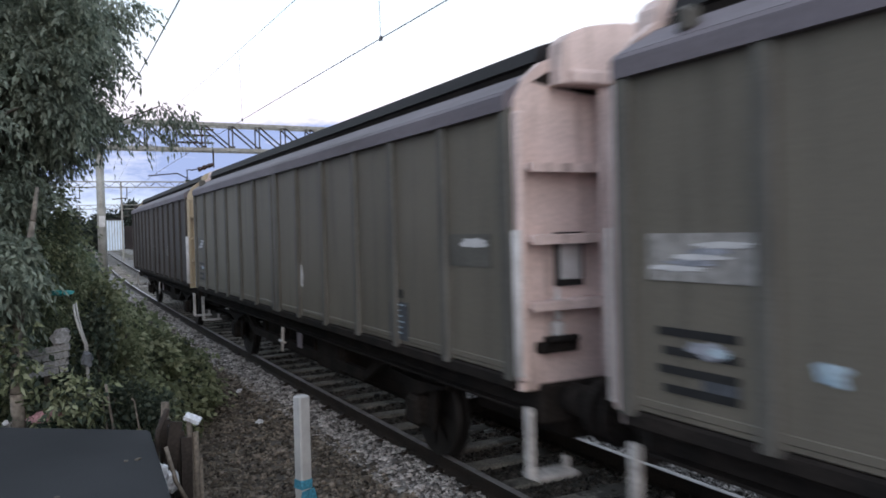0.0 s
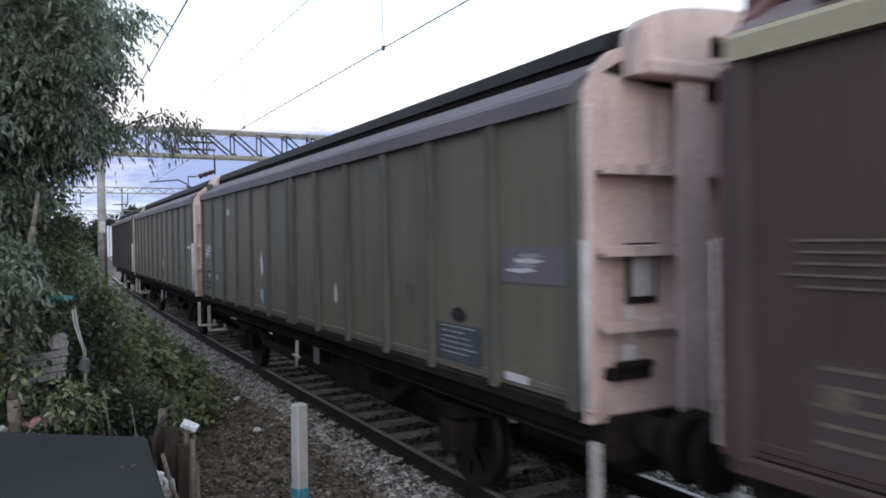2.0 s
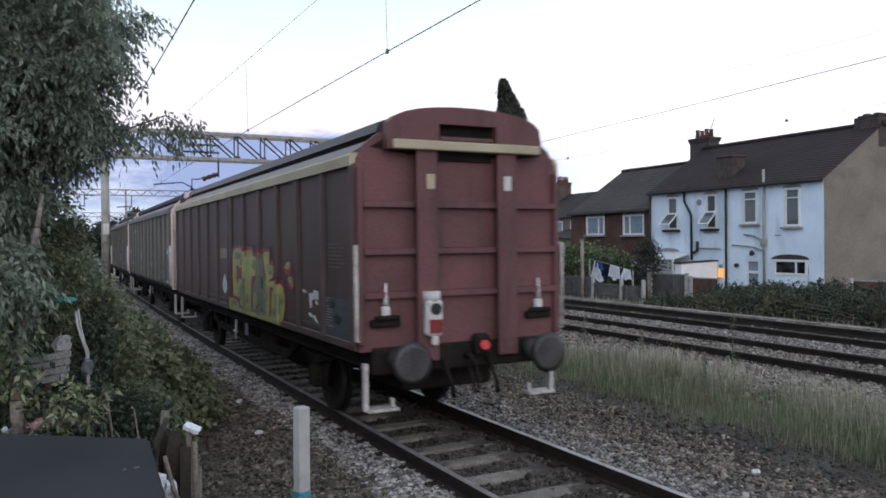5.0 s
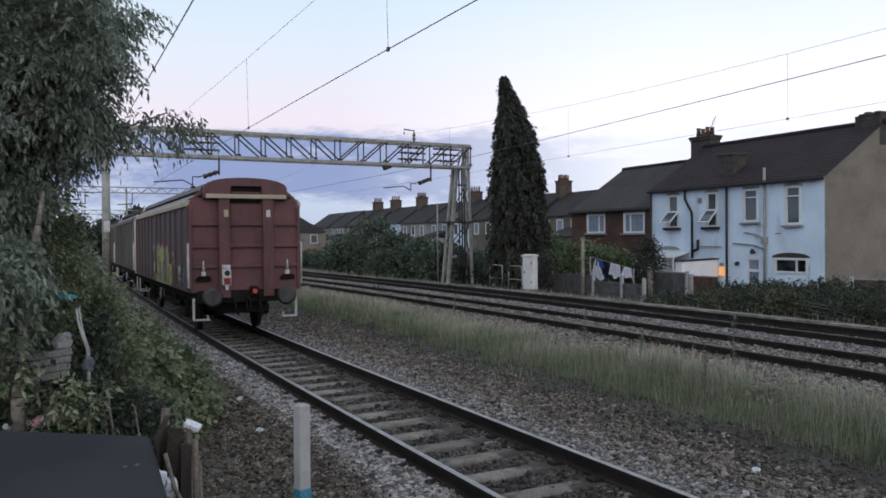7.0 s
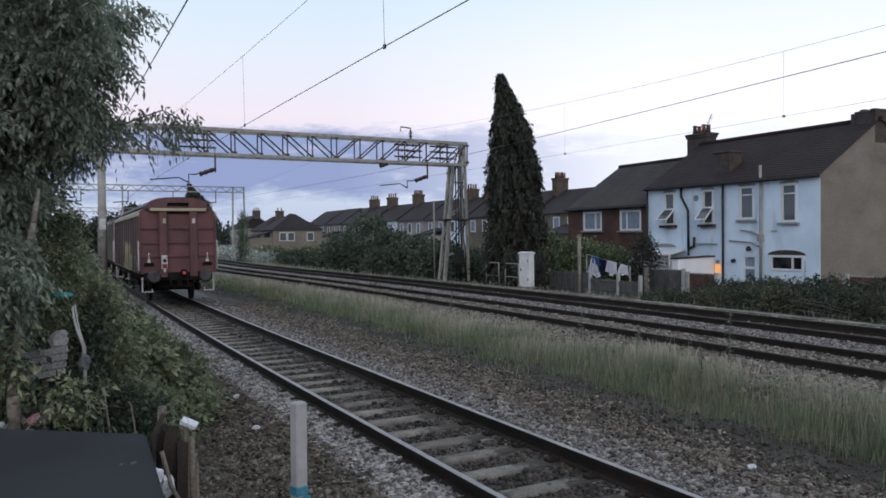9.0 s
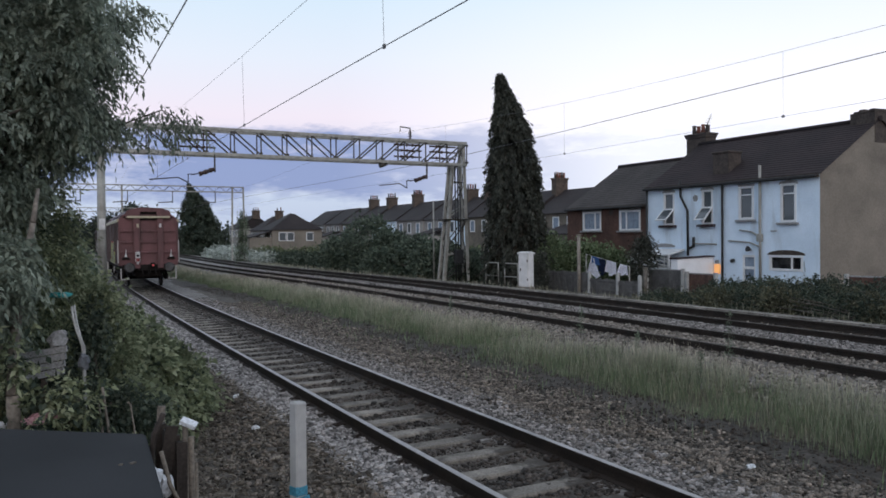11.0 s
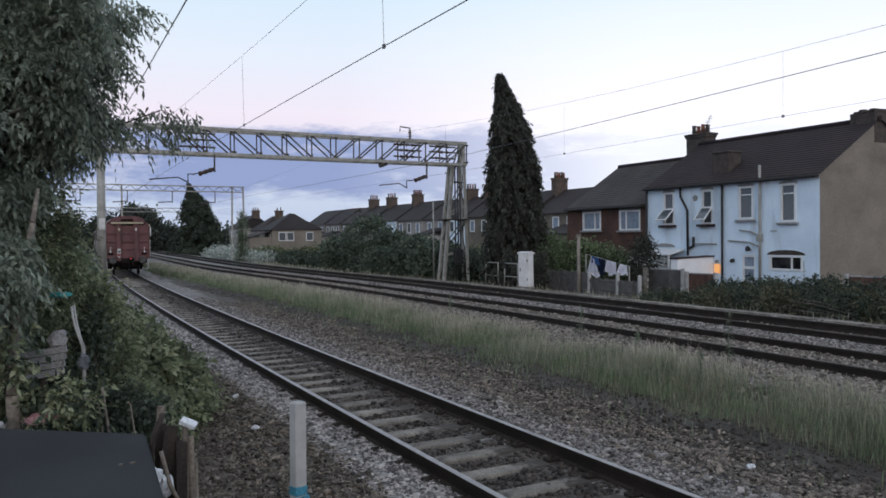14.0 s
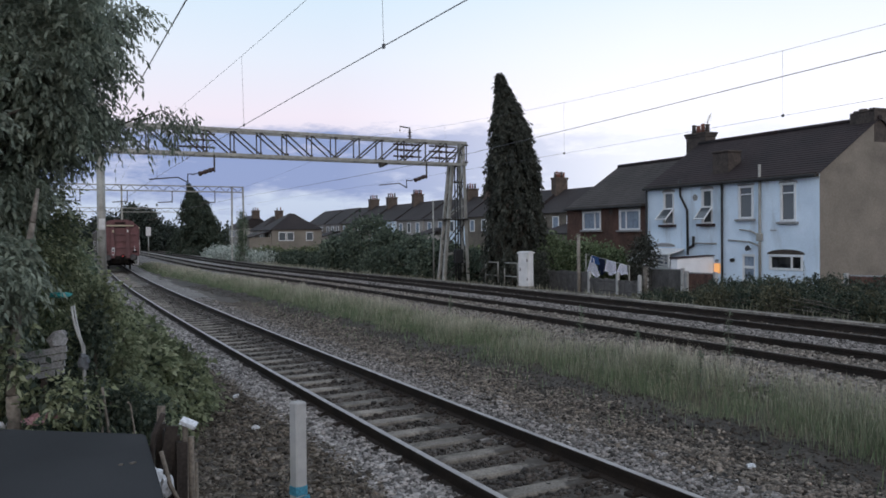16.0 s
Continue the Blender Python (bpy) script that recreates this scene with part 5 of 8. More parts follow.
def gantry_near():
    """Lattice portal across all the tracks: a box truss on a round post and a raking lattice leg."""
    t = thing("line_gantry", "grey steel lattice gantry carrying the overhead line", "gantry", group="overhead line gantries")
    x0, x1, zb, zt, dp = 2.1, 21.95, 6.42, 7.64, .42
    n = 15
    xs = [x0 + (x1 - x0) * i / n for i in range(n + 1)]
    for dy in (-dp, dp):
        for z in (zb, zt):
            part("chord", bar(bmesh.new(), g1(x0, z, dy), g1(x1, z, dy), .12, .15), M["galv"], t)
        for i, x in enumerate(xs):
            part("upright", bar(bmesh.new(), g1(x, zb, dy), g1(x, zt, dy), .055, .055), M["galv_dark"], t)
            if dy < 0:
                for z in (zb + .13, zt - .13):
                    part("gusset", B(*g1(x, z, dy - .03), .20 if i % 2 else .12, .02, .10), M["galv_dark"], t)
            if i < n:
                a, b = (x, xs[i + 1]) if i < n * .56 else (xs[i + 1], x)
                part("diagonal", bar(bmesh.new(), g1(a, zt - .05, dy), g1(b, zb + .05, dy), .055, .065), M["galv_dark"], t)
    for i, x in enumerate(xs):
        for z in (zb, zt):
            part("cross_tie", bar(bmesh.new(), g1(x, z, -dp), g1(x, z, dp), .05, .05), M["galv_dark"], t)
    # left post
    bm = rod(bmesh.new(), g1(2.72, -.1), g1(2.72, 6.5), .2, 16, .17)
    box(bm, *g1(2.72, 6.5), .5, .9, .12, .02)
    box(bm, *g1(2.72, .1), .6, .6, .3, .03)
    part("post", bm, M["galv"], t, "pale round steel post")
    part("number_plate", B(2.72, 38.71, 3.05, .26, .015, .5, .006), M["white"], t)
    # right raking leg: two shafts each way, braced
    legs = {}
    for dy in (-.22, .22):
        for k, (xt, xb_) in enumerate(((21.15, 20.45), (21.85, 22.05))):
            a, b = Vector(g1(xb_, -.2, dy * 1.4)), Vector(g1(xt, zt if k else zb, dy))
            legs[dy, k] = (a, b)
            part("leg_shaft", bar(bmesh.new(), a, b, .17, .17), M["galv"], t)
    for dy in (-.22, .22):
        for i in range(7):
            f0, f1 = i / 7, (i + 1) / 7
            a, b = legs[dy, i % 2], legs[dy, 1 - i % 2]
            part("leg_brace", bar(bmesh.new(), a[0].lerp(a[1], f0), b[0].lerp(b[1], f1), .05, .05), M["galv_dark"], t)
    for k in (0, 1):
        for i in range(6):
            f0, f1 = i / 6, (i + 1) / 6
            a, b = legs[-.22 if i % 2 else .22, k], legs[.22 if i % 2 else -.22, k]
            part("leg_brace", bar(bmesh.new(), a[0].lerp(a[1], f0), b[0].lerp(b[1], f1), .045, .045), M["galv_dark"], t)
    for f in (.22, .55):
        for dy in (-.22, .22):
            a, b = legs[dy, 0], legs[dy, 1]
            part("leg_band", bar(bmesh.new(), a[0].lerp(a[1], f), b[0].lerp(b[1], f), .07, .07), M["galv"], t)
    # drop cables and a dark switch rod in the leg
    for k, (dx, dz) in enumerate(((21.15, 6.3), (21.32, 6.3), (21.48, 5.2))):
        part("drop_cable", rod(bmesh.new(), g1(dx, -.2, -.5), g1(dx, dz, -.45), .045, 6), M["pipe_black"], t)
    part("switch_box", B(*g1(21.3, 1.2, -.55), .5, .3, .8, .03), M["pipe_black"], t)
    part("platform", B(*g1(21.2, 3.3, -.1), 1.5, .9, .08, .01), M["galv_dark"], t)
    # stovepipe insulators inside the truss and hangers for each track
    for x in (6.9, 18.2, 20.4):
        for z in (6.75, 7.1, 7.4):
            bm = bmesh.new()
            for k in range(7):
                rod(bm, g1(x - .5 + k * .17, z, -.2), g1(x - .42 + k * .17, z, -.2), .085 if k % 2 else .05, 8)
            rod(bm, g1(x - .75, z, -.2), g1(x + .95, z, -.2), .045, 8)
            part("insulator", bm, M["insulator"], t, "brown ribbed insulator")
    for x, arm in ((7.75, 2.4), (19.35, 2.3)):
        part("hanger", bar(bmesh.new(), g1(x, zb, -.45), g1(x, 5.55, -.45), .07, .07), M["galv_dark"], t)
        bm = bmesh.new()
        for k in range(6):
            a = x - .02 - k * .12
            rod(bm, g1(a, 5.70 - k * .045, -.45), g1(a - .12, 5.655 - k * .045, -.45), .115 if k % 2 else .085, 8)
        part("insulator", bm, M["insulator"], t, "brown ribbed insulator")
        bm = tube(bmesh.new(), [g1(x - .8, 5.46, -.45), g1(x - 1.05, 5.40, -.45)], .03)
        part("arm_joint", bm, M["galv_dark"], t)
        bm = tube(bmesh.new(), [g1(x - 1.25, 5.0, -.45), g1(x - 1.25, 5.42, -.45), g1(x - 1.05, 5.42, -.45)], .035)
        tube(bm, [g1(x - 1.25, 5.02, -.45), g1(x - 1.7, 5.25, -.45), g1(x - arm - .6, 5.12, -.45)], .03)
        part("registration_arm", bm, M["galv_dark"], t)
    part("hanging_float", rod(bmesh.new(), g1(16.55, 6.22, -.3), g1(17.0, 6.30, -.3), .16, 10, .08), M["galv_dark"], t)
    bm = tube(bmesh.new(), [g1(18.35, 7.7, -.4), g1(18.35, 8.3, -.4), g1(17.75, 8.35, -.4), g1(17.75, 8.1, -.4)], .04)
    part("top_bracket", bm, M["galv_dark"], t)
    bm = bmesh.new()
    for k in range(5):
        rod(bm, g1(18.35, 7.72 + k * .1, -.4), g1(18.35, 7.78 + k * .1, -.4), .11 if k % 2 else .06, 8)
    part("insulator", bm, M["insulator"], t)
    return t


gantry_near()


def gantry_far(label, y, x0, x1, zt, legs, dp, n, ivy=False):
    t = thing("line_gantry", label, "gantry", group="overhead line gantries")
    zb = zt - dp
    for dy in (-.3, .3):
        for z in (zb, zt):
            part("chord", bar(bmesh.new(), (x0, y + dy, z), (x1, y + dy, z), .07, .08), M["galv"], t)
    for i in range(n):
        a, b = x0 + (x1 - x0) * i / n, x0 + (x1 - x0) * (i + 1) / n
        p, q = (zb, zt) if i % 2 else (zt, zb)
        part("diagonal", bar(bmesh.new(), (a, y - .3, p), (b, y - .3, q), .045, .05), M["galv_dark"], t)
    for x, lean in legs:
        part("leg_shaft", bar(bmesh.new(), (x - lean, y, -.4), (x, y, zt), .15, .15), M["galv"], t)
    for x in np.linspace(x0 + 3, x1 - 3, 4):
        x = float(x)
        bm = bar(bmesh.new(), (x, y - .3, zb), (x, y - .3, zb - 1.2), .08, .08)
        bar(bm, (x, y - .3, zb - 1.1), (x - 1.4, y - .3, zb - 1.2), .07, .1)
        part("hanger", bm, M["galv_dark"], t)
    return t


gantry_far("distant grey lattice gantry overgrown at one leg", 84.5, 1.0, 19.9, 7.85, ((18.75, .1), (19.9, -.1), (7.8, 0)), .55, 30)
gantry_far("far grey gantry beyond the bend of the line", 128.0, 5.5, 24.0, 7.2, ((6.0, 0), (23.6, 0)), .6, 22)


def wire(label, fn, y0, y1, r, steps):
    """One wire, its height and place given by a function of the distance along the line."""
    bm = bmesh.new()
    ys = [y0 + (y1 - y0) * i / steps for i in range(steps + 1)]
    tube(bm, [fn(y) for y in ys], r, 5)
    return tagged(part("overhead_wire", bm, M["wire"]), label, "wire", "overhead wires")


def sag(y, lo, hi):
    """Catenary height between the spans of the near and far gantries."""
    k = (y + 20) % 59.0 / 59.0
    return lo + (hi - lo) * (2 * k - 1) ** 2


def con_a(y): return (float(xa(y)) + .05, y, 5.02)
def cat_a(y): return (float(xa(y)) + .02, y, sag(y, 6.58, 7.35))
def con_b(y): return (float(xb(y)), y, 5.35 - .0155 * y if y < 23 else 4.9935 + .002 * (y - 23))
def con_c(y): return (float(xb(y)) + GAP, y, 5.1)
def cat_c(y): return (float(xb(y)) + GAP, y, sag(y, 6.62, 7.75))
def feeder(y): return (2.71 + .025 * (y - 16), y, 7.0 + .02 * (y - 16))


wire("dark contact wire above the siding track", con_a, -25, 84, .0078, 30)
wire("thin catenary wire above the siding track", cat_a, -25, 84, .0042, 40)
wire("dark contact wire above the main line", con_b, -25, 84, .0078, 30)
wire("contact wire above the far main line", con_c, -25, 84, .0042, 30)
wire("thin catenary wire above the far main line", cat_c, -25, 84, .0042, 40)
wire("heavy feeder wire along the line posts", feeder, -25, 39, .015, 20)


def dropper(low, high, y):
    a, b = low(y), high(y)
    bm = rod(bmesh.new(), a, b, .0035, 4)
    box(bm, *a, .03, .06, .06)
    tagged(part("wire_dropper", bm, M["wire"]), "thin vertical dropper between catenary and contact wire", "wire", "wire droppers")


for yy in (1.8, 10.25, 18.75, 27.2, 35.6):
    dropper(con_a, cat_a, yy)
for yy in (4.0, 12.78, 21.7, 30.4):
    dropper(con_c, cat_c, yy)

# ---------------------------------------------------------------- houses beyond the line
FX, FY = 28.45, 21.27      # the corner of the white pair


def window(house, y, z, w, h, x, bars=((.5, None),), glass="pane", sill=True, tilt=0.0):
    """A sash or casement in the front wall: frame, pane, sill; bars as parts of the frame; tilt: an open lower light."""
    wd = bpy.data.objects.new("window", None)
    scene.collection.objects.link(wd)
    wd.parent = house
    bm = bmesh.new()
    f = .10
    for dy in (-1, 1):
        box(bm, x - .02, y + dy * (w / 2 - f / 2), z, .1, f, h, .008)
    for dz in (-1, 1):
        box(bm, x - .02, y, z + dz * (h / 2 - f / 2), .1, w - 2 * f, f, .008)
    for fz, fy in bars:
        if fz is not None:
            box(bm, x - .025, y, z - h / 2 + h * fz, .08, w - 2 * f, .05)
        if fy is not None:
            box(bm, x - .025, y - w / 2 + w * fy, z, .08, .05, h - 2 * f)
    part("window_frame", bm, M["upvc"], wd)
    part("pane", B(x + .03, y, z, .02, w - .1, h - .1), M[glass], wd)
    if sill:
        part("window_sill", B(x - .08, y, z - h / 2 - .05, .22, w + .22, .09, .01), M["sill"], wd)
    part("reveal_head", B(x - .015, y, z + h / 2 + .05, .06, w + .1, .09, .01), M["sill"], wd)
    if tilt:
        bm = bmesh.new()
        hh = h * .48
        m = Matrix.Rotation(radians(tilt), 4, "Y")
        box(bm, 0, -w / 2 + .03, -hh / 2, .05, .05, hh, 0)
        box(bm, 0, w / 2 - .03, -hh / 2, .05, .05, hh, 0)
        box(bm, 0, 0, -.03, .05, w - .1, .05, 0)
        box(bm, 0, 0, -hh + .03, .05, w - .1, .05, 0)
        bmesh.ops.transform(bm, matrix=Matrix.Translation((x - .06, y, z - .02)) @ m, verts=bm.verts[:])
        part("open_light", bm, M["upvc"], wd, "white top-hung light standing open")
        bm = B(0, 0, -hh / 2, .012, w - .12, hh - .1)
        bmesh.ops.transform(bm, matrix=Matrix.Translation((x - .06, y, z - .02)) @ m, verts=bm.verts[:])
        part("open_pane", bm, M["pane"], wd)
    return wd


def wall_with_holes(house, y0, y1, z0, z1, x, t, holes, m):
    """A front wall of thickness t, built as piers and bands round its openings (y, z, w, h)."""
    ys = sorted({y0, y1, *[h[0] - h[2] / 2 for h in holes], *[h[0] + h[2] / 2 for h in holes]})
    zs = sorted({z0, z1, *[h[1] - h[3] / 2 for h in holes], *[h[1] + h[3] / 2 for h in holes]})
    bm = bmesh.new()
    grid = {}

    def vert(i, j, k):
        if (i, j, k) not in grid:
            grid[i, j, k] = bm.verts.new((x + (t if k else 0), ys[i], zs[j]))
        return grid[i, j, k]

    def solid(i, j):
        if not (0 <= i < len(ys) - 1 and 0 <= j < len(zs) - 1):
            return False
        cy, cz = (ys[i] + ys[i + 1]) / 2, (zs[j] + zs[j + 1]) / 2
        return not any(abs(cy - h[0]) < h[2] / 2 and abs(cz - h[1]) < h[3] / 2 for h in holes)
    for i in range(len(ys) - 1):
        for j in range(len(zs) - 1):
            if not solid(i, j):
                continue
            for k in (0, 1):
                bm.faces.new([vert(i, j, k), vert(i + 1, j, k), vert(i + 1, j + 1, k), vert(i, j + 1, k)])
            for di, dj, a, b in ((-1, 0, (0, 0), (0, 1)), (1, 0, (1, 0), (1, 1)), (0, -1, (0, 0), (1, 0)), (0, 1, (0, 1), (1, 1))):
                if not solid(i + di, j + dj):
                    p, q = (i + a[0], j + a[1]), (i + b[0], j + b[1])
                    bm.faces.new([vert(*p, 0), vert(*q, 0), vert(*q, 1), vert(*p, 1)])
    bmesh.ops.recalc_face_normals(bm, faces=bm.faces[:])
    return part("wall", bm, m, house)


def tiled_slope(y0, y1, xe, ze, xr, zr, courses, hip0=0.0, hip1=0.0):
    """A roof slope in lapped courses from the eave (xe, ze) to the ridge (xr, zr); hips draw the ridge in."""
    bm = bmesh.new()
    for c in range(courses):
        f0, f1 = c / courses, (c + 1) / courses
        a0, a1 = y0 + hip0 * f0, y1 - hip1 * f0
        b0, b1 = y0 + hip0 * f1, y1 - hip1 * f1
        x0, x1 = xe + (xr - xe) * f0, xe + (xr - xe) * f1
        z0, z1 = ze + (zr - ze) * f0, ze + (zr - ze) * f1
        up = .02
        v = [bm.verts.new(p) for p in ((x0, a0, z0 + up), (x0, a1, z0 + up), (x1, b1, z1), (x1, b0, z1), (x0, a0, z0), (x0, a1, z0))]
        bm.faces.new(v[:4])
        bm.faces.new((v[4], v[5], v[1], v[0]))
    bmesh.ops.remove_doubles(bm, verts=bm.verts[:], dist=.0005)
    return bm


def chimney(house, x, y, z0, z1, sx, sy, pots, m, aerial=False, crown=True):
    c = bpy.data.objects.new("chimney", None)
    scene.collection.objects.link(c)
    c.parent = house
    k = [(z0, sx, sy), (z1 - .26, sx, sy)]
    if crown:
        k += [(z1 - .24, sx + .1, sy + .1), (z1 - .13, sx + .1, sy + .1), (z1 - .11, sx + .18, sy + .18), (z1 - .02, sx + .18, sy + .18), (z1, sx + .06, sy + .06)]
    else:
        k += [(z1, sx, sy)]
    bm = tower(bmesh.new(), x, y, k)
    part("chimney_shaft", bm, m, c)
    for i in range(pots):
        o = (i - (pots - 1) / 2) * (max(sx, sy) - .1) / max(pots, 1)
        px, py = (x + o, y) if sx > sy else (x, y + o)
        top = z1 + (.38 if sy > sx else .55) + .07 * (i % 2)
        bm = rod(bmesh.new(), (px, py, z1), (px, py, top), .13, 12, .10)
        rod(bm, (px, py, top - .02), (px, py, top + .04), .125, 12)
        part("chimney_pot", bm, M["pot"] if i % 3 else M["brick_dk"], c)
    if aerial:
        bm = rod(bmesh.new(), (x, y - .2, z1), (x, y - .75, z1 + 1.0), .018, 5)
        for k in range(5):
            rod(bm, (x - .22, y - .45 - k * .06, z1 + .45 + k * .1), (x + .22, y - .45 - k * .06, z1 + .45 + k * .1), .008, 4)
        part("aerial", bm, M["galv_dark"], c)
    return c


def arched_head(house, y, z, w, m):
    """A shallow segmental brick head over an opening."""
    pts = [(y + (w / 2 + .06) * math.cos(math.pi * i / 8), z + .13 * math.sin(math.pi * i / 8)) for i in range(9)]
    part("window_head", prism(bmesh.new(), pts + [(y - w / 2 - .06, z - .05), (y + w / 2 + .06, z - .05)], "x", FX - .025, FX + .04), m, house)


def down_pipe(house, pts, m, r=.055):
    part("drainpipe", tube(bmesh.new(), pts, r, 8), m, house)


def pitched_house(label, u0, u1, eave, ridge, wall_m, holes, gable0=None, gable1=None, hip1=0.0, depth=7.6, side_m=None, roof_m=None):
    """A two-storey house with its back wall to the line; u runs along the row from the corner."""
    h = thing("house", label, "house", group="houses beyond the line")
    roof_m = roof_m or M["tile"]
    y0, y1, g = FY + u0, FY + u1, -.8
    wall_with_holes(h, y0, y1, g, eave, FX, .28, holes, wall_m)
    part("back_wall", B(FX + depth, (y0 + y1) / 2, (g + eave) / 2, .28, y1 - y0, eave - g), M["stock"], h)
    side = side_m or wall_m
    xm = FX + depth / 2
    for y, gab in ((y0, gable0), (y1, gable1)):
        s = 1 if y == y0 else -1
        pts = [(FX + .28, g), (FX + depth - .14, g), (FX + depth - .14, eave), (xm, ridge if gab else eave), (FX + .28, eave)]
        if gab:
            pts = [(FX + .004, g), (FX + depth, g), (FX + depth, eave), (xm, ridge), (FX + .004, eave)]
        part("gable_wall" if gab else "party_wall", prism(bmesh.new(), pts, "y", y - (.01 if gab else 0), y + s * .25), gab or side, h)
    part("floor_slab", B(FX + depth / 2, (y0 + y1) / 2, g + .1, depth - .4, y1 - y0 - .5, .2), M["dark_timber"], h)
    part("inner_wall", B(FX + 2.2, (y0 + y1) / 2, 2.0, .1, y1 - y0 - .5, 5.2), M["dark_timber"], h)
    a, b = y0 - (.12 if gable0 else 0), y1 + (.25 if hip1 else 0)
    part("roof", tiled_slope(a, b, FX - .22, eave - .08, xm, ridge, 22, 0, hip1), roof_m, h, "dark brown tiled roof slope")
    part("roof", tiled_slope(a, b, FX + depth + .22, eave - .08, xm, ridge, 10, 0, hip1), roof_m, h)
    if hip1:
        bm = bmesh.new()
        v = [bm.verts.new(p) for p in ((FX - .22, b, eave - .06), (FX + depth + .22, b, eave - .06), (xm, b - hip1, ridge))]
        bm.faces.new(v)
        part("hip_slope", bm, M["tile"], h)
    part("ridge_tiles", rod(bmesh.new(), (xm, a, ridge + .02), (xm, b - hip1, ridge + .02), .12, 8), M["tile"], h)
    part("gutter", B(FX - .25, (y0 + y1) / 2, eave - .08, .12, y1 - y0 - .02, .11, .02), M["pipe_black"], h)
    part("fascia", B(FX - .1, (y0 + y1) / 2, eave - .06, .14, y1 - y0 - .02, .16), M["dark_timber"], h)
    return h


def white_near():
    wins = [(FY + 1.50, 3.63, .80, 1.66), (FY + 3.73, 3.72, .84, 1.50), (FY + 1.63, 1.06, 1.7, .68), (FY + 3.6, .38, .72, 2.0)]
    h = pitched_house("pale blue-white rendered terraced house with tan gable", 0.0, 5.07, 4.76, 7.21, M["render_white"], wins, gable0=M["render_tan"])
    window(h, *wins[0], FX + .03, bars=((.74, None),))
    window(h, *wins[1], FX + .03, bars=((.74, None),))
    arched_head(h, FY + 1.50, 4.47, .80, M["sill"])
    window(h, *wins[2], FX + .03, bars=((None, .33),), sill=False, glass="pane_dark")
    arch = [(FY + 1.63 + .95 * math.cos(math.pi * i / 8), 1.42 + .2 * math.sin(math.pi * i / 8)) for i in range(9)]
    part("window_arch", prism(bmesh.new(), arch + [(FY + .70, 1.40), (FY + 2.56, 1.40)], "x", FX - .03, FX + .03), M["dark_timber"], h)
    d = bpy.data.objects.new("door", None)
    scene.collection.objects.link(d)
    d.parent = h
    y, z = wins[3][0], wins[3][1]
    bm = bmesh.new()
    for s in (-1, 1):
        box(bm, FX + .06, y + s * .32, z, .1, .08, 2.0)
    for zz in (-.96, -.2, .42, .96):
        box(bm, FX + .06, y, z + zz, .1, .56, .12)
    part("door_frame", bm, M["upvc"], d)
    part("door_pane", B(FX + .09, y, z + .3, .02, .6, 1.3), M["pane_curtain"], d)
    part("door_leaf", B(FX + .09, y, z - .62, .04, .6, .7), M["upvc"], d)
    down_pipe(h, [(FX - .1, FY + 2.9, 5.35), (FX - .1, FY + 2.9, -.4)], M["galv"], .06)
    down_pipe(h, [(FX - .08, FY + 4.04, 2.5), (FX - .08, FY + 3.4, 2.42), (FX - .08, FY + 2.92, 2.2)], M["galv"], .035)
    down_pipe(h, [(FX - .08, FY + 4.69, 2.02), (FX - .08, FY + 3.5, 1.94), (FX - .08, FY + 2.92, 1.75)], M["galv"], .035)
    down_pipe(h, [(FX - .1, FY + 5.04, 4.6), (FX - .1, FY + 5.04, -.4)], M["pipe_black"])
    part("wall_lamp", rod(bmesh.new(), (FX - .02, FY + 4.45, 1.12), (FX - .16, FY + 4.45, 1.08), .09, 10), M["pipe_black"], h)
    part("bulkhead_lamp", rod(bmesh.new(), (FX - .02, FY + 3.5, 1.62), (FX - .2, FY + 3.5, 1.66), .05, 12, .13), M["pipe_black"], h)
    part("air_brick", B(FX - .01, FY + 2.25, 2.44, .04, .3, .05), M["sill"], h)
    part("pipe_joint", B(FX - .1, FY + 2.92, 2.15, .14, .3, .35, .03), M["galv"], h)
    chimney(h, FX + 3.95, FY + .55, 6.2, 7.55, .85, 1.15, 0, M["brick_dk"], crown=False)
    bm = bmesh.new()
    g = random.Random(4)
    for i in range(5):
        for j in range(3):
            if g.random() < .7:
                box(bm, FX + 3.62 + j * .31, FY + .08 + i * .235, 7.59, .3, .26, .12 + .1 * g.random(), .02)
    part("broken_crown", bm, M["brick_dk"], h)
    c = chimney(h, FX + 1.0, FY + 5.75, 4.4, 6.2, .85, .95, 0, M["brick_dk"], crown=False)
    part("stack_cap", B(FX + 1.0, FY + 5.75, 6.22, .95, 1.05, .10, .02), M["brick_dk"], c)
    return h


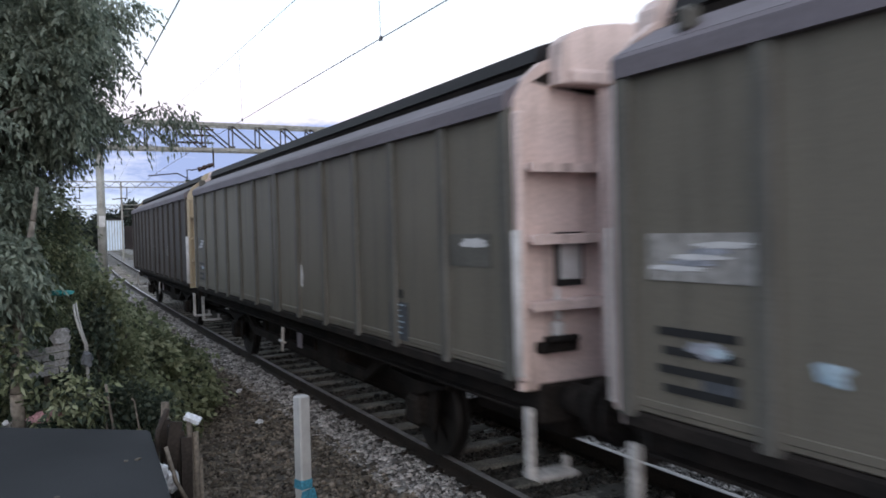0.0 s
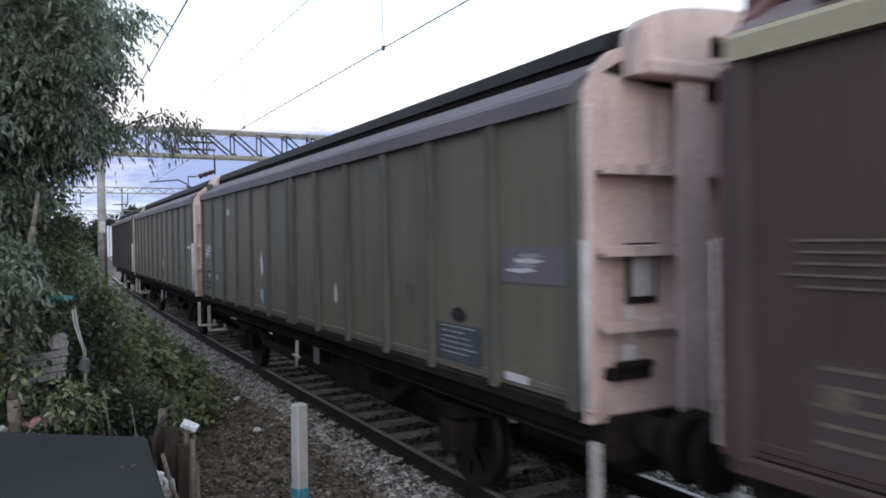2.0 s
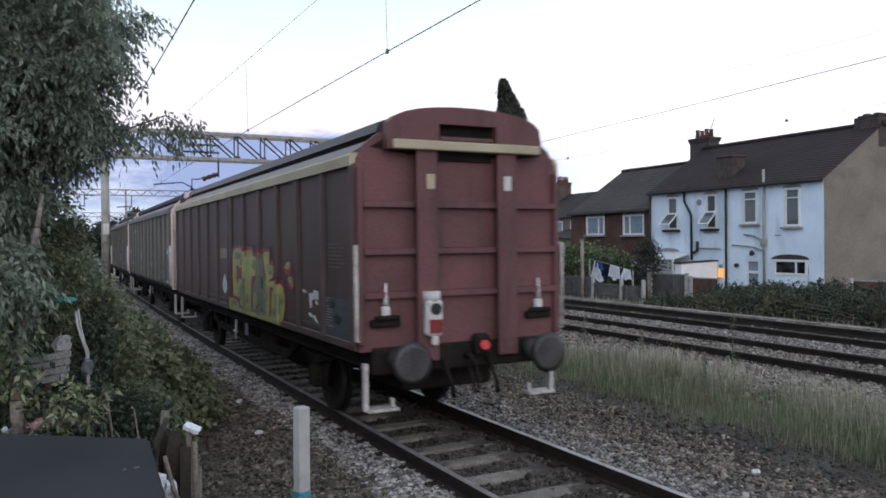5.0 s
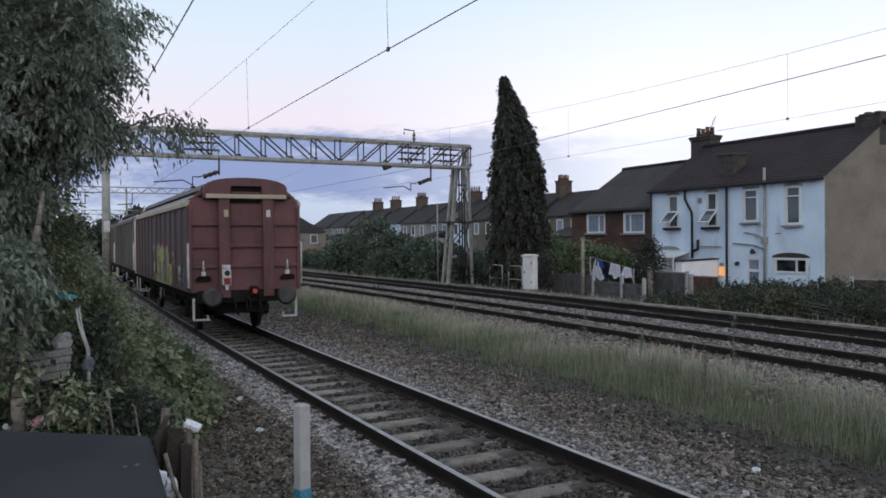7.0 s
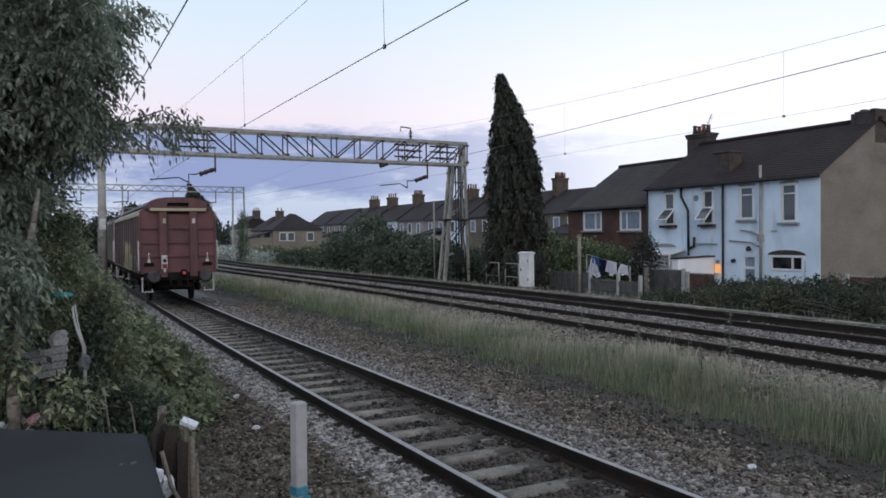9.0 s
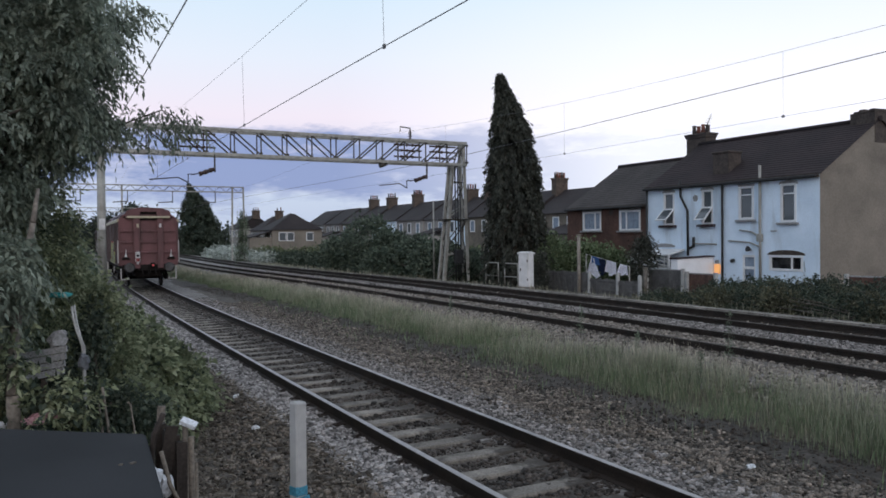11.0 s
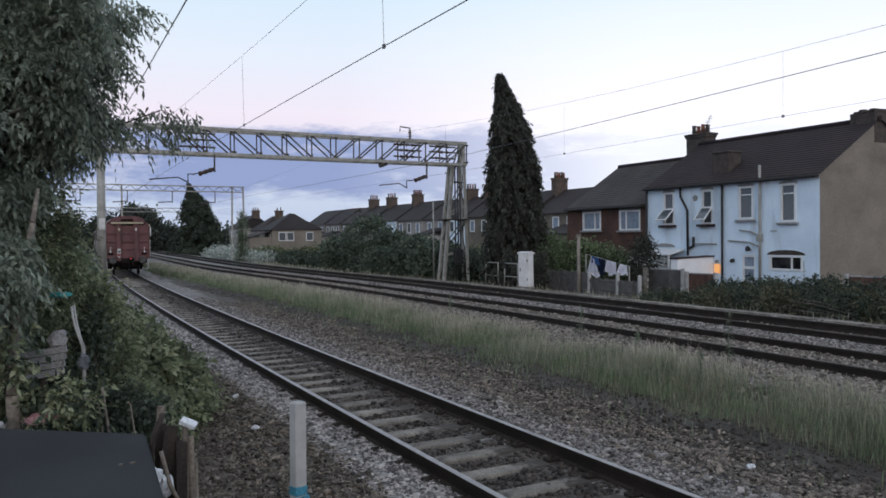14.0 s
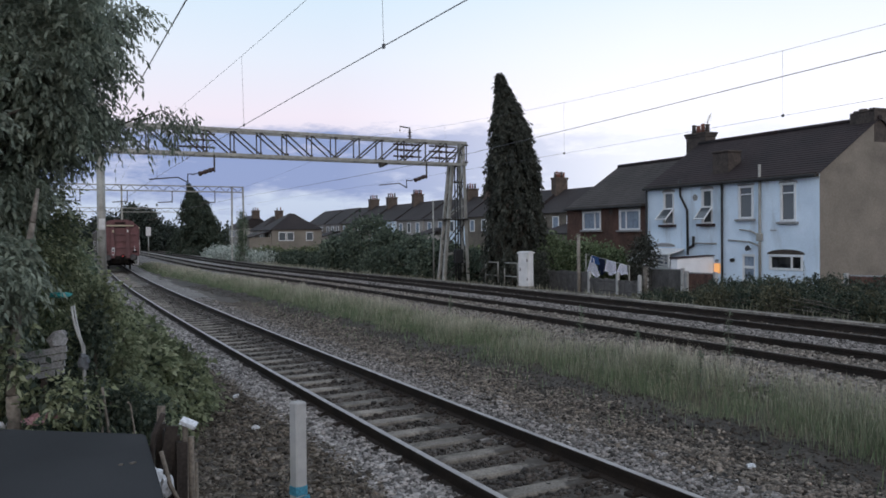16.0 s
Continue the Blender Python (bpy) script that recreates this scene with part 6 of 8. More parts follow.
def white_far():
    w = [(FY + 8.58, 3.62, .76, 1.66), (FY + 6.03, 3.62, .70, 1.66), (FY + 9.0, .95, 1.2, .7)]
    h = pitched_house("pale blue-white rendered terraced house with open windows", 5.07, 10.22, 4.76, 7.21, M["render_white"], w)
    window(h, *w[0], FX + .04, bars=((.5, None),), tilt=46, sill=False)
    window(h, *w[1], FX + .04, bars=((.5, None),), tilt=42, sill=False)
    for k in (0, 1):
        arched_head(h, w[k][0], 4.47, w[k][2], M["sill"])
        part("dark_sill", B(FX - .1, w[k][0], 2.74, .26, w[k][2] + .3, .12, .01), M["maroon_trim"], h)
    window(h, *w[2], FX + .08, bars=((None, .5), (.6, None)), sill=False, glass="pane_curtain")
    down_pipe(h, [(FX - .1, FY + 10.1, 4.6), (FX - .1, FY + 10.1, -.4)], M["pipe_black"], .06)
    down_pipe(h, [(FX - .1, FY + 7.70, 5.0), (FX - .1, FY + 7.68, 4.2), (FX - .1, FY + 7.22, 3.5), (FX - .1, FY + 7.20, 1.3)], M["pipe_black"], .06)
    down_pipe(h, [(FX - .1, FY + 7.20, 1.62), (FX - .1, FY + 6.84, 1.75), (FX - .1, FY + 6.82, 2.2)], M["pipe_black"], .07)
    down_pipe(h, [(FX - .08, FY + 6.8, 1.88), (FX - .08, FY + 5.4, 1.86)], M["galv"], .03)
    part("wall_vent", rod(bmesh.new(), (FX - .03, FY + 6.78, 4.08), (FX - .002, FY + 6.78, 4.08), .16, 10), M["sill"], h)
    # lean-to with a light over its door
    part("lean_to", prism(bmesh.new(), [(FX - 2.3, -.8), (FX - .004, -.8), (FX - .004, 1.26), (FX - 2.3, 1.19)], "y", FY + 5.63, FY + 6.05), M["lean_white"], h, "white lean-to extension")
    part("lean_to_coping", prism(bmesh.new(), [(FX - 2.3 - .06, 1.19 + .004), (FX - .006, 1.26 + .004), (FX - .006, 1.26 + .06), (FX - 2.3 - .06, 1.19 + .06)], "y", FY + 5.58, FY + 6.1), M["maroon_trim"], h, "dark maroon felt edge")
    part("porch_light", B(FX - .03, FY + 5.40, .70, .05, .34, .44, .01), M["porch"], h, "glowing orange porch light")
    part("outlet_vent", B(FX - .06, FY + 5.40, 1.04, .12, .14, .14, .01), M["sill"], h)
    part("porch_roof", prism(bmesh.new(), [(FX - 1.1, 1.30), (FX - 1.1, 1.36), (FX, 1.62), (FX, 1.54)], "y", FY + 7.5, FY + 9.9), M["upvc"], h)
    for k in range(4):
        part("porch_slat", prism(bmesh.new(), [(FY + 7.5, 1.1 - .17 * k), (FY + 9.8, 1.34 - .17 * k), (FY + 9.8, 1.40 - .17 * k), (FY + 7.5, 1.16 - .17 * k)], "x", FX - 1.05, FX - 1.0), M["upvc"], h)
    for yy in (7.55, 8.7, 9.8):
        part("porch_post", B(FX - 1.02, FY + yy, .3, .09, .09, 2.0), M["upvc"], h)
    arch = [(FY + 8.9 + .75 * math.cos(math.pi * i / 8), 1.72 + .16 * math.sin(math.pi * i / 8)) for i in range(9)]
    part("window_arch", prism(bmesh.new(), arch + [(FY + 8.15, 1.69), (FY + 9.65, 1.69)], "x", FX - .03, FX + .03), M["sill"], h)
    chimney(h, FX + 4.1, FY + 10.4, 6.3, 7.85, .75, 1.4, 4, M["brick_dk"], aerial=True)
    return h


def brick_house():
    w = [(FY + 14.76, 3.14, 1.66, 1.08), (FY + 11.52, 3.12, 1.68, 1.1), (FY + 14.7, .5, 1.7, 1.2)]
    h = pitched_house("red-brown brick house with dark tiled roof", 10.26, 17.1, 3.92, 6.56, M["brick"], w, gable1=M["brick"], depth=8.0, roof_m=M["tile_grey"])
    for k in (0, 1, 2):
        window(h, *w[k], FX + .03, bars=((None, .33 if k != 1 else .67), (None, None)), glass="pane_curtain")
    part("wall_vent", rod(bmesh.new(), (FX - .04, FY + 13.05, 3.6), (FX - .002, FY + 13.05, 3.6), .17, 10), M["brick_dk"], h)
    part("meter_box", B(FX - .06, FY + 11.2, 1.0, .12, .8, .3, .02), M["upvc"], h)
    return h


white_near()
white_far()
brick_house()


def terrace(y, x, width, eave, ridge, wall_m, roof_m, pots, seed, hip=False):
    """One house of the far row: walls, roof, windows and stack, all built."""
    g = random.Random(seed)
    h = thing("terraced_house", "distant terraced house with dark roof and chimney", "house", group="far terrace")
    d = 7.5
    part("wall", B(x + d / 2, y + width / 2, (eave - 1.2) / 2, d, width - .02, eave + 1.2), wall_m, h)
    if hip:
        bm = bmesh.new()
        v = [bm.verts.new(p) for p in ((x - .3, y - .3, eave), (x - .3, y + width + .3, eave), (x + d + .3, y + width + .3, eave), (x + d + .3, y - .3, eave), (x + d / 2, y + width * .42, ridge), (x + d / 2, y + width * .58, ridge))]
        for f in ((0, 4, 5, 1), (1, 5, 2), (2, 5, 4, 3), (3, 4, 0), (0, 1, 2, 3)):
            bm.faces.new([v[i] for i in f])
        bmesh.ops.recalc_face_normals(bm, faces=bm.faces[:])
        part("roof", bm, roof_m, h)
        for k in (.2, .36, .75):
            wd = bpy.data.objects.new("window", None)
            scene.collection.objects.link(wd)
            wd.parent = h
            part("window_frame", B(x + d * k, y - .02, eave - 1.0, 1.1, .06, 1.3, .02), M["upvc"], wd)
            part("pane", B(x + d * k, y - .06, eave - 1.0, .9, .02, 1.1), M["pane"], wd)
    else:
        part("roof", prism(bmesh.new(), [(x - .3, eave - .05), (x + d / 2, ridge), (x + d + .3, eave - .05)], "y", y, y + width), roof_m, h)
    n = max(2, round(width / 2.6))
    for k in range(n):
        yy, zz = y + width * (k + .55) / (n + .1), eave - 1.1
        wd = bpy.data.objects.new("window", None)
        scene.collection.objects.link(wd)
        wd.parent = h
        wn = bmesh.new()
        for s in (-1, 1):
            box(wn, x - .03, yy + s * .5, zz, .08, .1, 1.4)
            box(wn, x - .03, yy, zz + s * .65, .08, 1.0, .1)
        part("window_frame", wn, M["upvc"], wd)
        part("pane", B(x - .012, yy, zz, .02, .9, 1.2), M["pane"] if g.random() < .6 else M["pane_curtain"], wd)
    if pots:
        chimney(h, x + d / 2, y + .1, ridge - .8, ridge + .95 + g.uniform(0, .3), 1.55, .85, pots, M["chimney_tan"])
    if g.random() < .7:
        part("rear_wing", B(x - 1.6, y + width * .3, .8, 3.2, width * .5, 3.4), wall_m, h)
        part("wing_roof", prism(bmesh.new(), [(x - 3.3, 2.4), (x - 3.3, 2.55), (x, 3.5), (x, 3.3)], "y", y + width * .02, y + width * .58), roof_m, h)
    return h


def far_row():
    """The far terrace, a stack on each party wall."""
    ys = (57.5, 70.0, 78.0, 83.8, 88.3, 94.8, 103.3, 112.0, 118.7, 124.0, 131.5, 141.8)
    for k, (a, b) in enumerate(zip(ys, ys[1:])):
        m = (M["stock"], M["pale_wall"], M["stock"], M["render_white"], M["pale_wall"], M["pale_wall"], M["render_white"], M["pale_wall"], M["stock"], M["pale_wall"], M["pale_wall"])[k]
        terrace(a, 47.5 - .035 * (a - 62), b - a, 4.7, 7.35 + .06 * (k % 2), m, M["slate"], (0, 5, 4, 5, 4, 0, 5, 4, 4, 0, 0)[k], 100 + k)


far_row()
terrace(146.0, 41.5, 9.5, 4.0, 7.2, M["stock"], M["slate"], 0, 201, hip=True)
terrace(157.0, 40.5, 9.0, 4.0, 7.0, M["pale_wall"], M["slate"], 2, 202, hip=True)
terrace(168.0, 38.5, 9.0, 4.6, 7.4, M["pale_wall"], M["slate"], 3, 203)
terrace(112.0, 30.5, 7.0, 3.6, 6.1, M["render_tan"], M["slate"], 0, 204, hip=True)
lb = thing("lineside_building", "pale grey flat-roofed building beside the line", "building")
part("wall", B(12.9, 163, 2.4, 4.2, 6, 6.4, .03), M["render_white"], lb)
for k in range(9):
    part("cladding_rib", B(11.0 + k * .475, 159.98, 2.4, .09, .07, 6.2), M["pale_wall"], lb)
part("roof", B(12.9, 163, 5.7, 4.6, 6.4, .2), M["slate"], lb)
part("side_store", B(15.9, 163, 1.8, 1.6, 5, 5.2), M["slate"], lb)
part("footing", B(13.4, 159.7, -.6, 6.5, .9, .9), M["stock"], lb)

# ---------------------------------------------------------------- plants


def clumps(g, c, r, n, shell=.55):
    """Clump centres scattered in an ellipsoid, most of them near its skin."""
    d = g.normal(size=(n, 3))
    d /= np.linalg.norm(d, axis=1)[:, None]
    k = shell + (1 - shell) * g.uniform(0, 1, n)[:, None] ** .7
    return np.array(c) + d * k * np.array(r), d


def foliage(name, lobes, per, clump_n, spread_r, length, width, material, parent, seed, droop=0.0, floor=None, out=.6):
    """Leaves gathered in clumps over several lobes (centre, radii), pointing outwards, up or down."""
    g = np.random.default_rng(seed)
    PP, DD = [], []
    for c, r in lobes:
        C, d = clumps(g, c, r, clump_n)
        P = C[:, None] + g.normal(size=(clump_n, per, 3)) * np.array(spread_r)
        D = out * d[:, None] + g.normal(size=(clump_n, per, 3)) * .6 + np.array([0, 0, -droop])
        PP.append(P.reshape(-1, 3)); DD.append(D.reshape(-1, 3))
    P, D = np.concatenate(PP), np.concatenate(DD)
    if floor is not None:
        keep = P[:, 2] > floor
        P, D = P[keep], D[keep]
    return leaf_mesh(name, P, D, length, width, material, parent, "", seed)


def stems(parent, base, tips, r, material, seed, name="stem"):
    g = random.Random(seed)
    for tip in tips:
        a, b = Vector(base), Vector(tip)
        mid = a.lerp(b, .5) + Vector((g.uniform(-.1, .1), g.uniform(-.1, .1), g.uniform(0, .15)))
        bm = rod(bmesh.new(), a, mid, r, 7, r * .7)
        rod(bm, mid, b, r * .7, 7, r * .25)
        part(name, bm, material, parent)


def bush(label, lobes, material, seed, per=16, n=220, spread_r=(.13, .13, .11), length=.085, width=.055, droop=.1, floor=-.4, category="bush", group=""):
    c, r = lobes[0]
    b = thing("bush", label, category, group=group)
    foliage("foliage", lobes, per, n, spread_r, length, width, material, b, seed, droop, floor)
    base = (c[0], c[1], ground_z(np.array(c[0]), np.array(c[1])).item() - .05)
    g = random.Random(seed)
    stems(b, base, [(cc[0] + g.uniform(-.5, .5) * rr[0], cc[1] + g.uniform(-.5, .5) * rr[1], cc[2] + rr[2] * g.uniform(.3, .8)) for cc, rr in lobes for _ in range(2)], .025 * max(1, r[2]), M["bark"], seed)
    return b


def left_tree():
    """The leafy tree that hangs over the near corner, with long drooping leaves."""
    t = thing("tree", "leafy tree with long drooping grey-green leaves", "tree")
    base = Vector((-.55, 8.0, -.25))
    top = Vector((-.62, 8.8, 3.9))
    bm = bmesh.new()
    p = [base, Vector((-.5, 8.05, .8)), Vector((-.58, 8.3, 2.0)), Vector((-.6, 8.6, 3.0)), top]
    for i, (a, b) in enumerate(zip(p, p[1:])):
        rod(bm, a, b, .13 - .02 * i, 10, .11 - .02 * i)
    part("trunk", bm, M["bark"], t)
    for path in (((-.10, 7.0, -.2), (-.16, 7.0, .75), (-.175, 7.0, 1.1), (-.15, 7.15, 1.6), (-.085, 7.25, 2.06), (-.012, 7.25, 2.46), (.03, 7.5, 2.75)),):
        bm = bmesh.new()
        for i, (a, b) in enumerate(zip(path, path[1:])):
            rod(bm, a, b, .064 - .008 * i, 9, .056 - .008 * i)
        part("second_trunk", bm, M["pale_bark"], t, "pale smooth lower stem")
    g = np.random.default_rng(21)
    lobes = [((-.63, 8.85, 4.55), (1.42, 1.6, 1.30)), ((-.60, 8.2, 3.55), (1.05, 1.2, .80)), ((-1.1, 8.4, 4.95), (1.5, 1.5, 1.0)), ((-.25, 9.3, 5.05), (1.05, 1.3, .9)),
             ((-.50, 7.25, 2.05), (.22, .2, .24)), ((.0, 8.5, 3.85), (.66, .8, .68)), ((-1.15, 8.8, 2.7), (.95, 1.0, .8))]
    tips = []
    for c, r in lobes:
        C, _ = clumps(g, c, r, 7, .3)
        tips += [tuple(v) for v in C]
    for k, tip in enumerate(tips):
        a = p[2].lerp(top, random.Random(k).uniform(0, 1))
        bm = rod(bmesh.new(), a, a.lerp(Vector(tip), .55) + Vector((0, 0, .18)), .04, 6, .022)
        rod(bm, a.lerp(Vector(tip), .55) + Vector((0, 0, .18)), tip, .022, 6, .006)
        part("limb", bm, M["bark"], t)
    # boughs first, then the sprays gathered over each like a thatch, so that dark gaps stay between
    CC, AA = [], []
    for c, r in lobes:
        nb = int(13 * r[0] * r[2] + 11)
        B, db = clumps(g, c, r, nb, .45)
        k = 115
        off = g.normal(size=(nb, k, 3)) * np.array([.165, .18, .10])
        P = B[:, None] + off
        D = db[:, None] * .7 + off * 2.2 + g.normal(size=(nb, k, 3)) * .3 + np.array([0, 0, -.15])
        CC.append(P.reshape(-1, 3)); AA.append(D.reshape(-1, 3))
    spray_mesh("crown", np.concatenate(CC), np.concatenate(AA), .072, .029, M["leaf_willow"], t, seed=22, leaves=10, reach=.17, droop=.55, leaf_droop=.42)
    # the bough that reaches out before the gantry
    bough = [Vector((.1, 8.9, 3.5)), Vector((.80, 8.6, 3.49)), Vector((1.14, 8.2, 3.60)), Vector((1.37, 7.95, 3.43))]
    bm = bmesh.new()
    for i, (a, b) in enumerate(zip(bough, bough[1:])):
        rod(bm, a, b, .012 - .003 * i, 6, .009 - .003 * i)
    part("bough", bm, M["bark"], t)
    CC, AA = [], []
    g = np.random.default_rng(27)
    for i in range(85):
        f = g.uniform(.05, 1) ** .8
        k = min(int(f * 3), 2)
        c = np.array(bough[k].lerp(bough[k + 1], f * 3 - k))
        CC.append(c + g.normal(size=3) * np.array([.07, .08, .045]))
        AA.append(np.array([g.normal() * .6, g.normal() * .6, g.uniform(-.9, .1)]))
    spray_mesh("bough_leaves", np.array(CC), np.array(AA), .070, .026, M["leaf_willow"], t, seed=24, leaves=8, reach=.20, droop=.8, leaf_droop=.6)


left_tree()
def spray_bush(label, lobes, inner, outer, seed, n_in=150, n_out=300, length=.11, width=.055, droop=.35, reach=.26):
    """A loose shrub: a heart of leaves, its shade mostly put into a darker leaf colour, with lighter sprays standing
    out of it.
    """
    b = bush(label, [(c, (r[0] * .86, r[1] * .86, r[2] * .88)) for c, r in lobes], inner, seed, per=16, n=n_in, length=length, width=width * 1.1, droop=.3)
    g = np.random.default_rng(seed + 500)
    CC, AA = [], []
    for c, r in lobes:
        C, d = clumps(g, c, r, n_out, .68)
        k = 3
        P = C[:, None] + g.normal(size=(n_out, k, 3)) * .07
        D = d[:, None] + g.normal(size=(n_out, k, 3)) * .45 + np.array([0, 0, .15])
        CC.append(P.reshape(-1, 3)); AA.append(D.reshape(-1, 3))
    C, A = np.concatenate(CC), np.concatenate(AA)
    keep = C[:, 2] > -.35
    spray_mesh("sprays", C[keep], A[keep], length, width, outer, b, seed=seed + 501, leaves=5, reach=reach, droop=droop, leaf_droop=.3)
    return b


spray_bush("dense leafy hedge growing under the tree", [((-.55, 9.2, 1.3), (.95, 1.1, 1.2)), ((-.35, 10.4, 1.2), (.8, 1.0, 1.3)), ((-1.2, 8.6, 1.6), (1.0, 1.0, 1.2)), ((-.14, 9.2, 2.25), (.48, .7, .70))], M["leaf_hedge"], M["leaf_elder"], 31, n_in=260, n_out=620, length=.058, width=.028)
bush("tall green hedge beside the siding", [((-.15, 12.6, 1.0), (.7, 1.8, 1.5)), ((.10, 15.2, .9), (.7, 1.7, 1.6)), ((-.35, 11.6, 1.3), (.6, 1.2, 1.2))], M["leaf_elder"], 32, per=18, n=330, length=.12, width=.08)
bush("lineside hedge running beside the siding", [((.35, 19.5, .7), (.75, 2.4, 1.4)), ((.70, 23.5, .7), (.75, 2.6, 1.4)), ((1.0, 28.0, .7), (.75, 3.0, 1.4)), ((1.25, 33.0, .7), (.75, 3.0, 1.5))], M["leaf_hedge"], 33, per=16, n=260, spread_r=(.14, .2, .14), length=.14, width=.09)
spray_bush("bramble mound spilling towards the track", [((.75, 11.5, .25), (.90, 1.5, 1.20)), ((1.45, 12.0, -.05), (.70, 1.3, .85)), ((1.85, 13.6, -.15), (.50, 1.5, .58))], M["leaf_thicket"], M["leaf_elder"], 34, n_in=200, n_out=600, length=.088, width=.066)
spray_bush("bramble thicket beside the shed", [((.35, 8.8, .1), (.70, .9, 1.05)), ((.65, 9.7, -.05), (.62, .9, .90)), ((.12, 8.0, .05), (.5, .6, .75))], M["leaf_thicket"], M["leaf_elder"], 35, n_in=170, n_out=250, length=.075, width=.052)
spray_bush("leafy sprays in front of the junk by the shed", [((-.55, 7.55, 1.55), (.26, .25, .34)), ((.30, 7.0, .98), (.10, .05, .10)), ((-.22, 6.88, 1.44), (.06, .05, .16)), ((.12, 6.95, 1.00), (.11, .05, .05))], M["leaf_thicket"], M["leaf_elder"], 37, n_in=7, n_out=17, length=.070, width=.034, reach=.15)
# added dark-coloured leaves stand in for the shade of the hollows by the pole
bush("dark leaves set as shade in the hollows behind the leaning pole", [((.47, 8.15, 1.40), (.09, .12, .28)), ((.56, 7.62, .78), (.20, .16, .18)), ((.90, 7.95, .62), (.18, .2, .16)), ((.12, 7.75, 1.02), (.3, .12, .14))], M["leaf_thicket"], 38, per=14, n=70, spread_r=(.07, .07, .07), length=.055, width=.04, droop=.5)
bush("green ivy climbing behind the leaning pole", [((.62, 9.0, 1.50), (.15, .25, .42)), ((.78, 9.4, 1.08), (.26, .4, .34))], M["leaf_elder"], 39, per=14, n=120, spread_r=(.08, .08, .08), length=.058, width=.044, droop=.5)
bush("low weeds at the edge of the ballast", [((1.15, 10.2, -.25), (.4, .8, .36)), ((2.05, 14.6, -.25), (.35, 1.6, .45)), ((1.95, 17.6, -.25), (.35, 1.6, .5))], M["leaf_hedge"], 36, per=10, n=130, length=.08, width=.045)


def conifer(label, x, y, z0, z1, r, n, material, seed, top=.12, length=.34, width=.10, belly=.42, lean=0.0, ragged=0, dry=.22):
    """A tall cypress: a trunk and drooping sprays in tiers, ragged at its edge."""
    t = thing("conifer", label, "tree")
    part("trunk", rod(bmesh.new(), (x, y, z0 - .2), (x, y, z0 + (z1 - z0) * .7), .16, 10, .05), M["bark"], t)
    g = np.random.default_rng(seed)
    hgt = z1 - z0
    f = g.uniform(0, 1, n) ** (1.15 if belly < .6 else 1.8)
    rad = r * np.clip(1 - f, 0, 1) ** belly * np.clip((1 - f) / .22, 0, 1) ** .45 * (.84 + .20 * np.sin(f * 57 + 3 * np.sin(f * 17)))
    rad = np.maximum(rad, top * r)
    a = g.uniform(0, 2 * math.pi, n)
    lump = 1 + .24 * np.sin(a * 3 + f * 19) + .24 * np.sin(a * 7 - f * 31)
    k = np.sqrt(g.uniform(.18, 1, n)) * np.where(g.uniform(0, 1, n) < .05, 1.28, 1.0)
    C = np.stack([x + lean * f ** 4 + rad * lump * k * np.cos(a), y + rad * lump * k * np.sin(a), z0 + hgt * f], 1)
    o = np.stack([np.cos(a), np.sin(a), np.zeros(n)], 1)
    m = 7
    s = np.linspace(0, 1, m)[None, :, None]
    slim = np.clip(rad / .75, .2, 1)[:, None, None]
    P = C[:, None] + o[:, None] * s * .22 * slim + np.array([0, 0, -1]) * s ** 1.4 * g.uniform(.15, .5, (n, 1, 1)) + g.normal(size=(n, m, 3)) * .05
    D = .45 * o[:, None] + g.normal(size=(n, m, 3)) * .35 + np.array([0, 0, -.8])
    dead = (f < .42) & (g.uniform(0, 1, n) < dry * 1.6 * (1 - f))
    leaf_mesh("crown", P[~dead].reshape(-1, 3), D[~dead].reshape(-1, 3), length, width, material, t, seed=seed)
    leaf_mesh("dry_fronds", P[dead].reshape(-1, 3), D[dead].reshape(-1, 3), length, width, M["leaf_dead"], t, seed=seed + 1)
    # long hanging fronds that break the outline
    PP, DD = [], []
    for i in range(ragged):
        ff, aa = g.uniform(.02, .84), g.uniform(0, 2 * math.pi)
        big = i % 5 == 0 and ff < .85
        rr = r * max(1 - ff, .02) ** belly * min(1, (1 - ff) / .22) ** .45 * (g.uniform(1.1, 1.5) if big else g.uniform(.85, 1.3))
        c = np.array([x + lean * ff ** 4 + rr * math.cos(aa), y + rr * math.sin(aa), z0 + hgt * ff])
        q = g.uniform(0, 1, 60)[:, None]
        PP.append(c + q * np.array([.28 * math.cos(aa), .28 * math.sin(aa), -.75]) * length * (4.5 if big else 3.5) + g.normal(size=(60, 3)) * length * (.42 if big else .28) * (1.1 - q))
        DD.append(g.normal(size=(60, 3)) * .35 + np.array([.3 * math.cos(aa), .3 * math.sin(aa), -.9]))
    if ragged:
        leaf_mesh("hanging_fronds", np.concatenate(PP), np.concatenate(DD), length * .85, width, material, t, seed=seed + 3)
    for i in range(14):
        z = z0 + hgt * (.08 + .06 * i)
        aa = i * 2.4
        rr = r * .7 * (1 - (z - z0) / hgt)
        part("branch", rod(bmesh.new(), (x, y, z), (x + rr * math.cos(aa), y + rr * math.sin(aa), z + .25), .04, 5, .012), M["bark"], t)
    return t


conifer("tall ragged dark cypress with drooping fronds", 21.85, 33.9, -.3, 10.55, 1.20, 8600, M["leaf_conifer"], 41, top=.04, length=.24, width=.075, lean=-.85, ragged=560)
conifer("broad dark green conifer beyond the second gantry", 22.5, 124.0, -.4, 10.9, 4.0, 9000, M["leaf_thicket"], 42, top=.01, length=.36, width=.12, belly=.80, lean=-1.6, ragged=200, dry=.01)

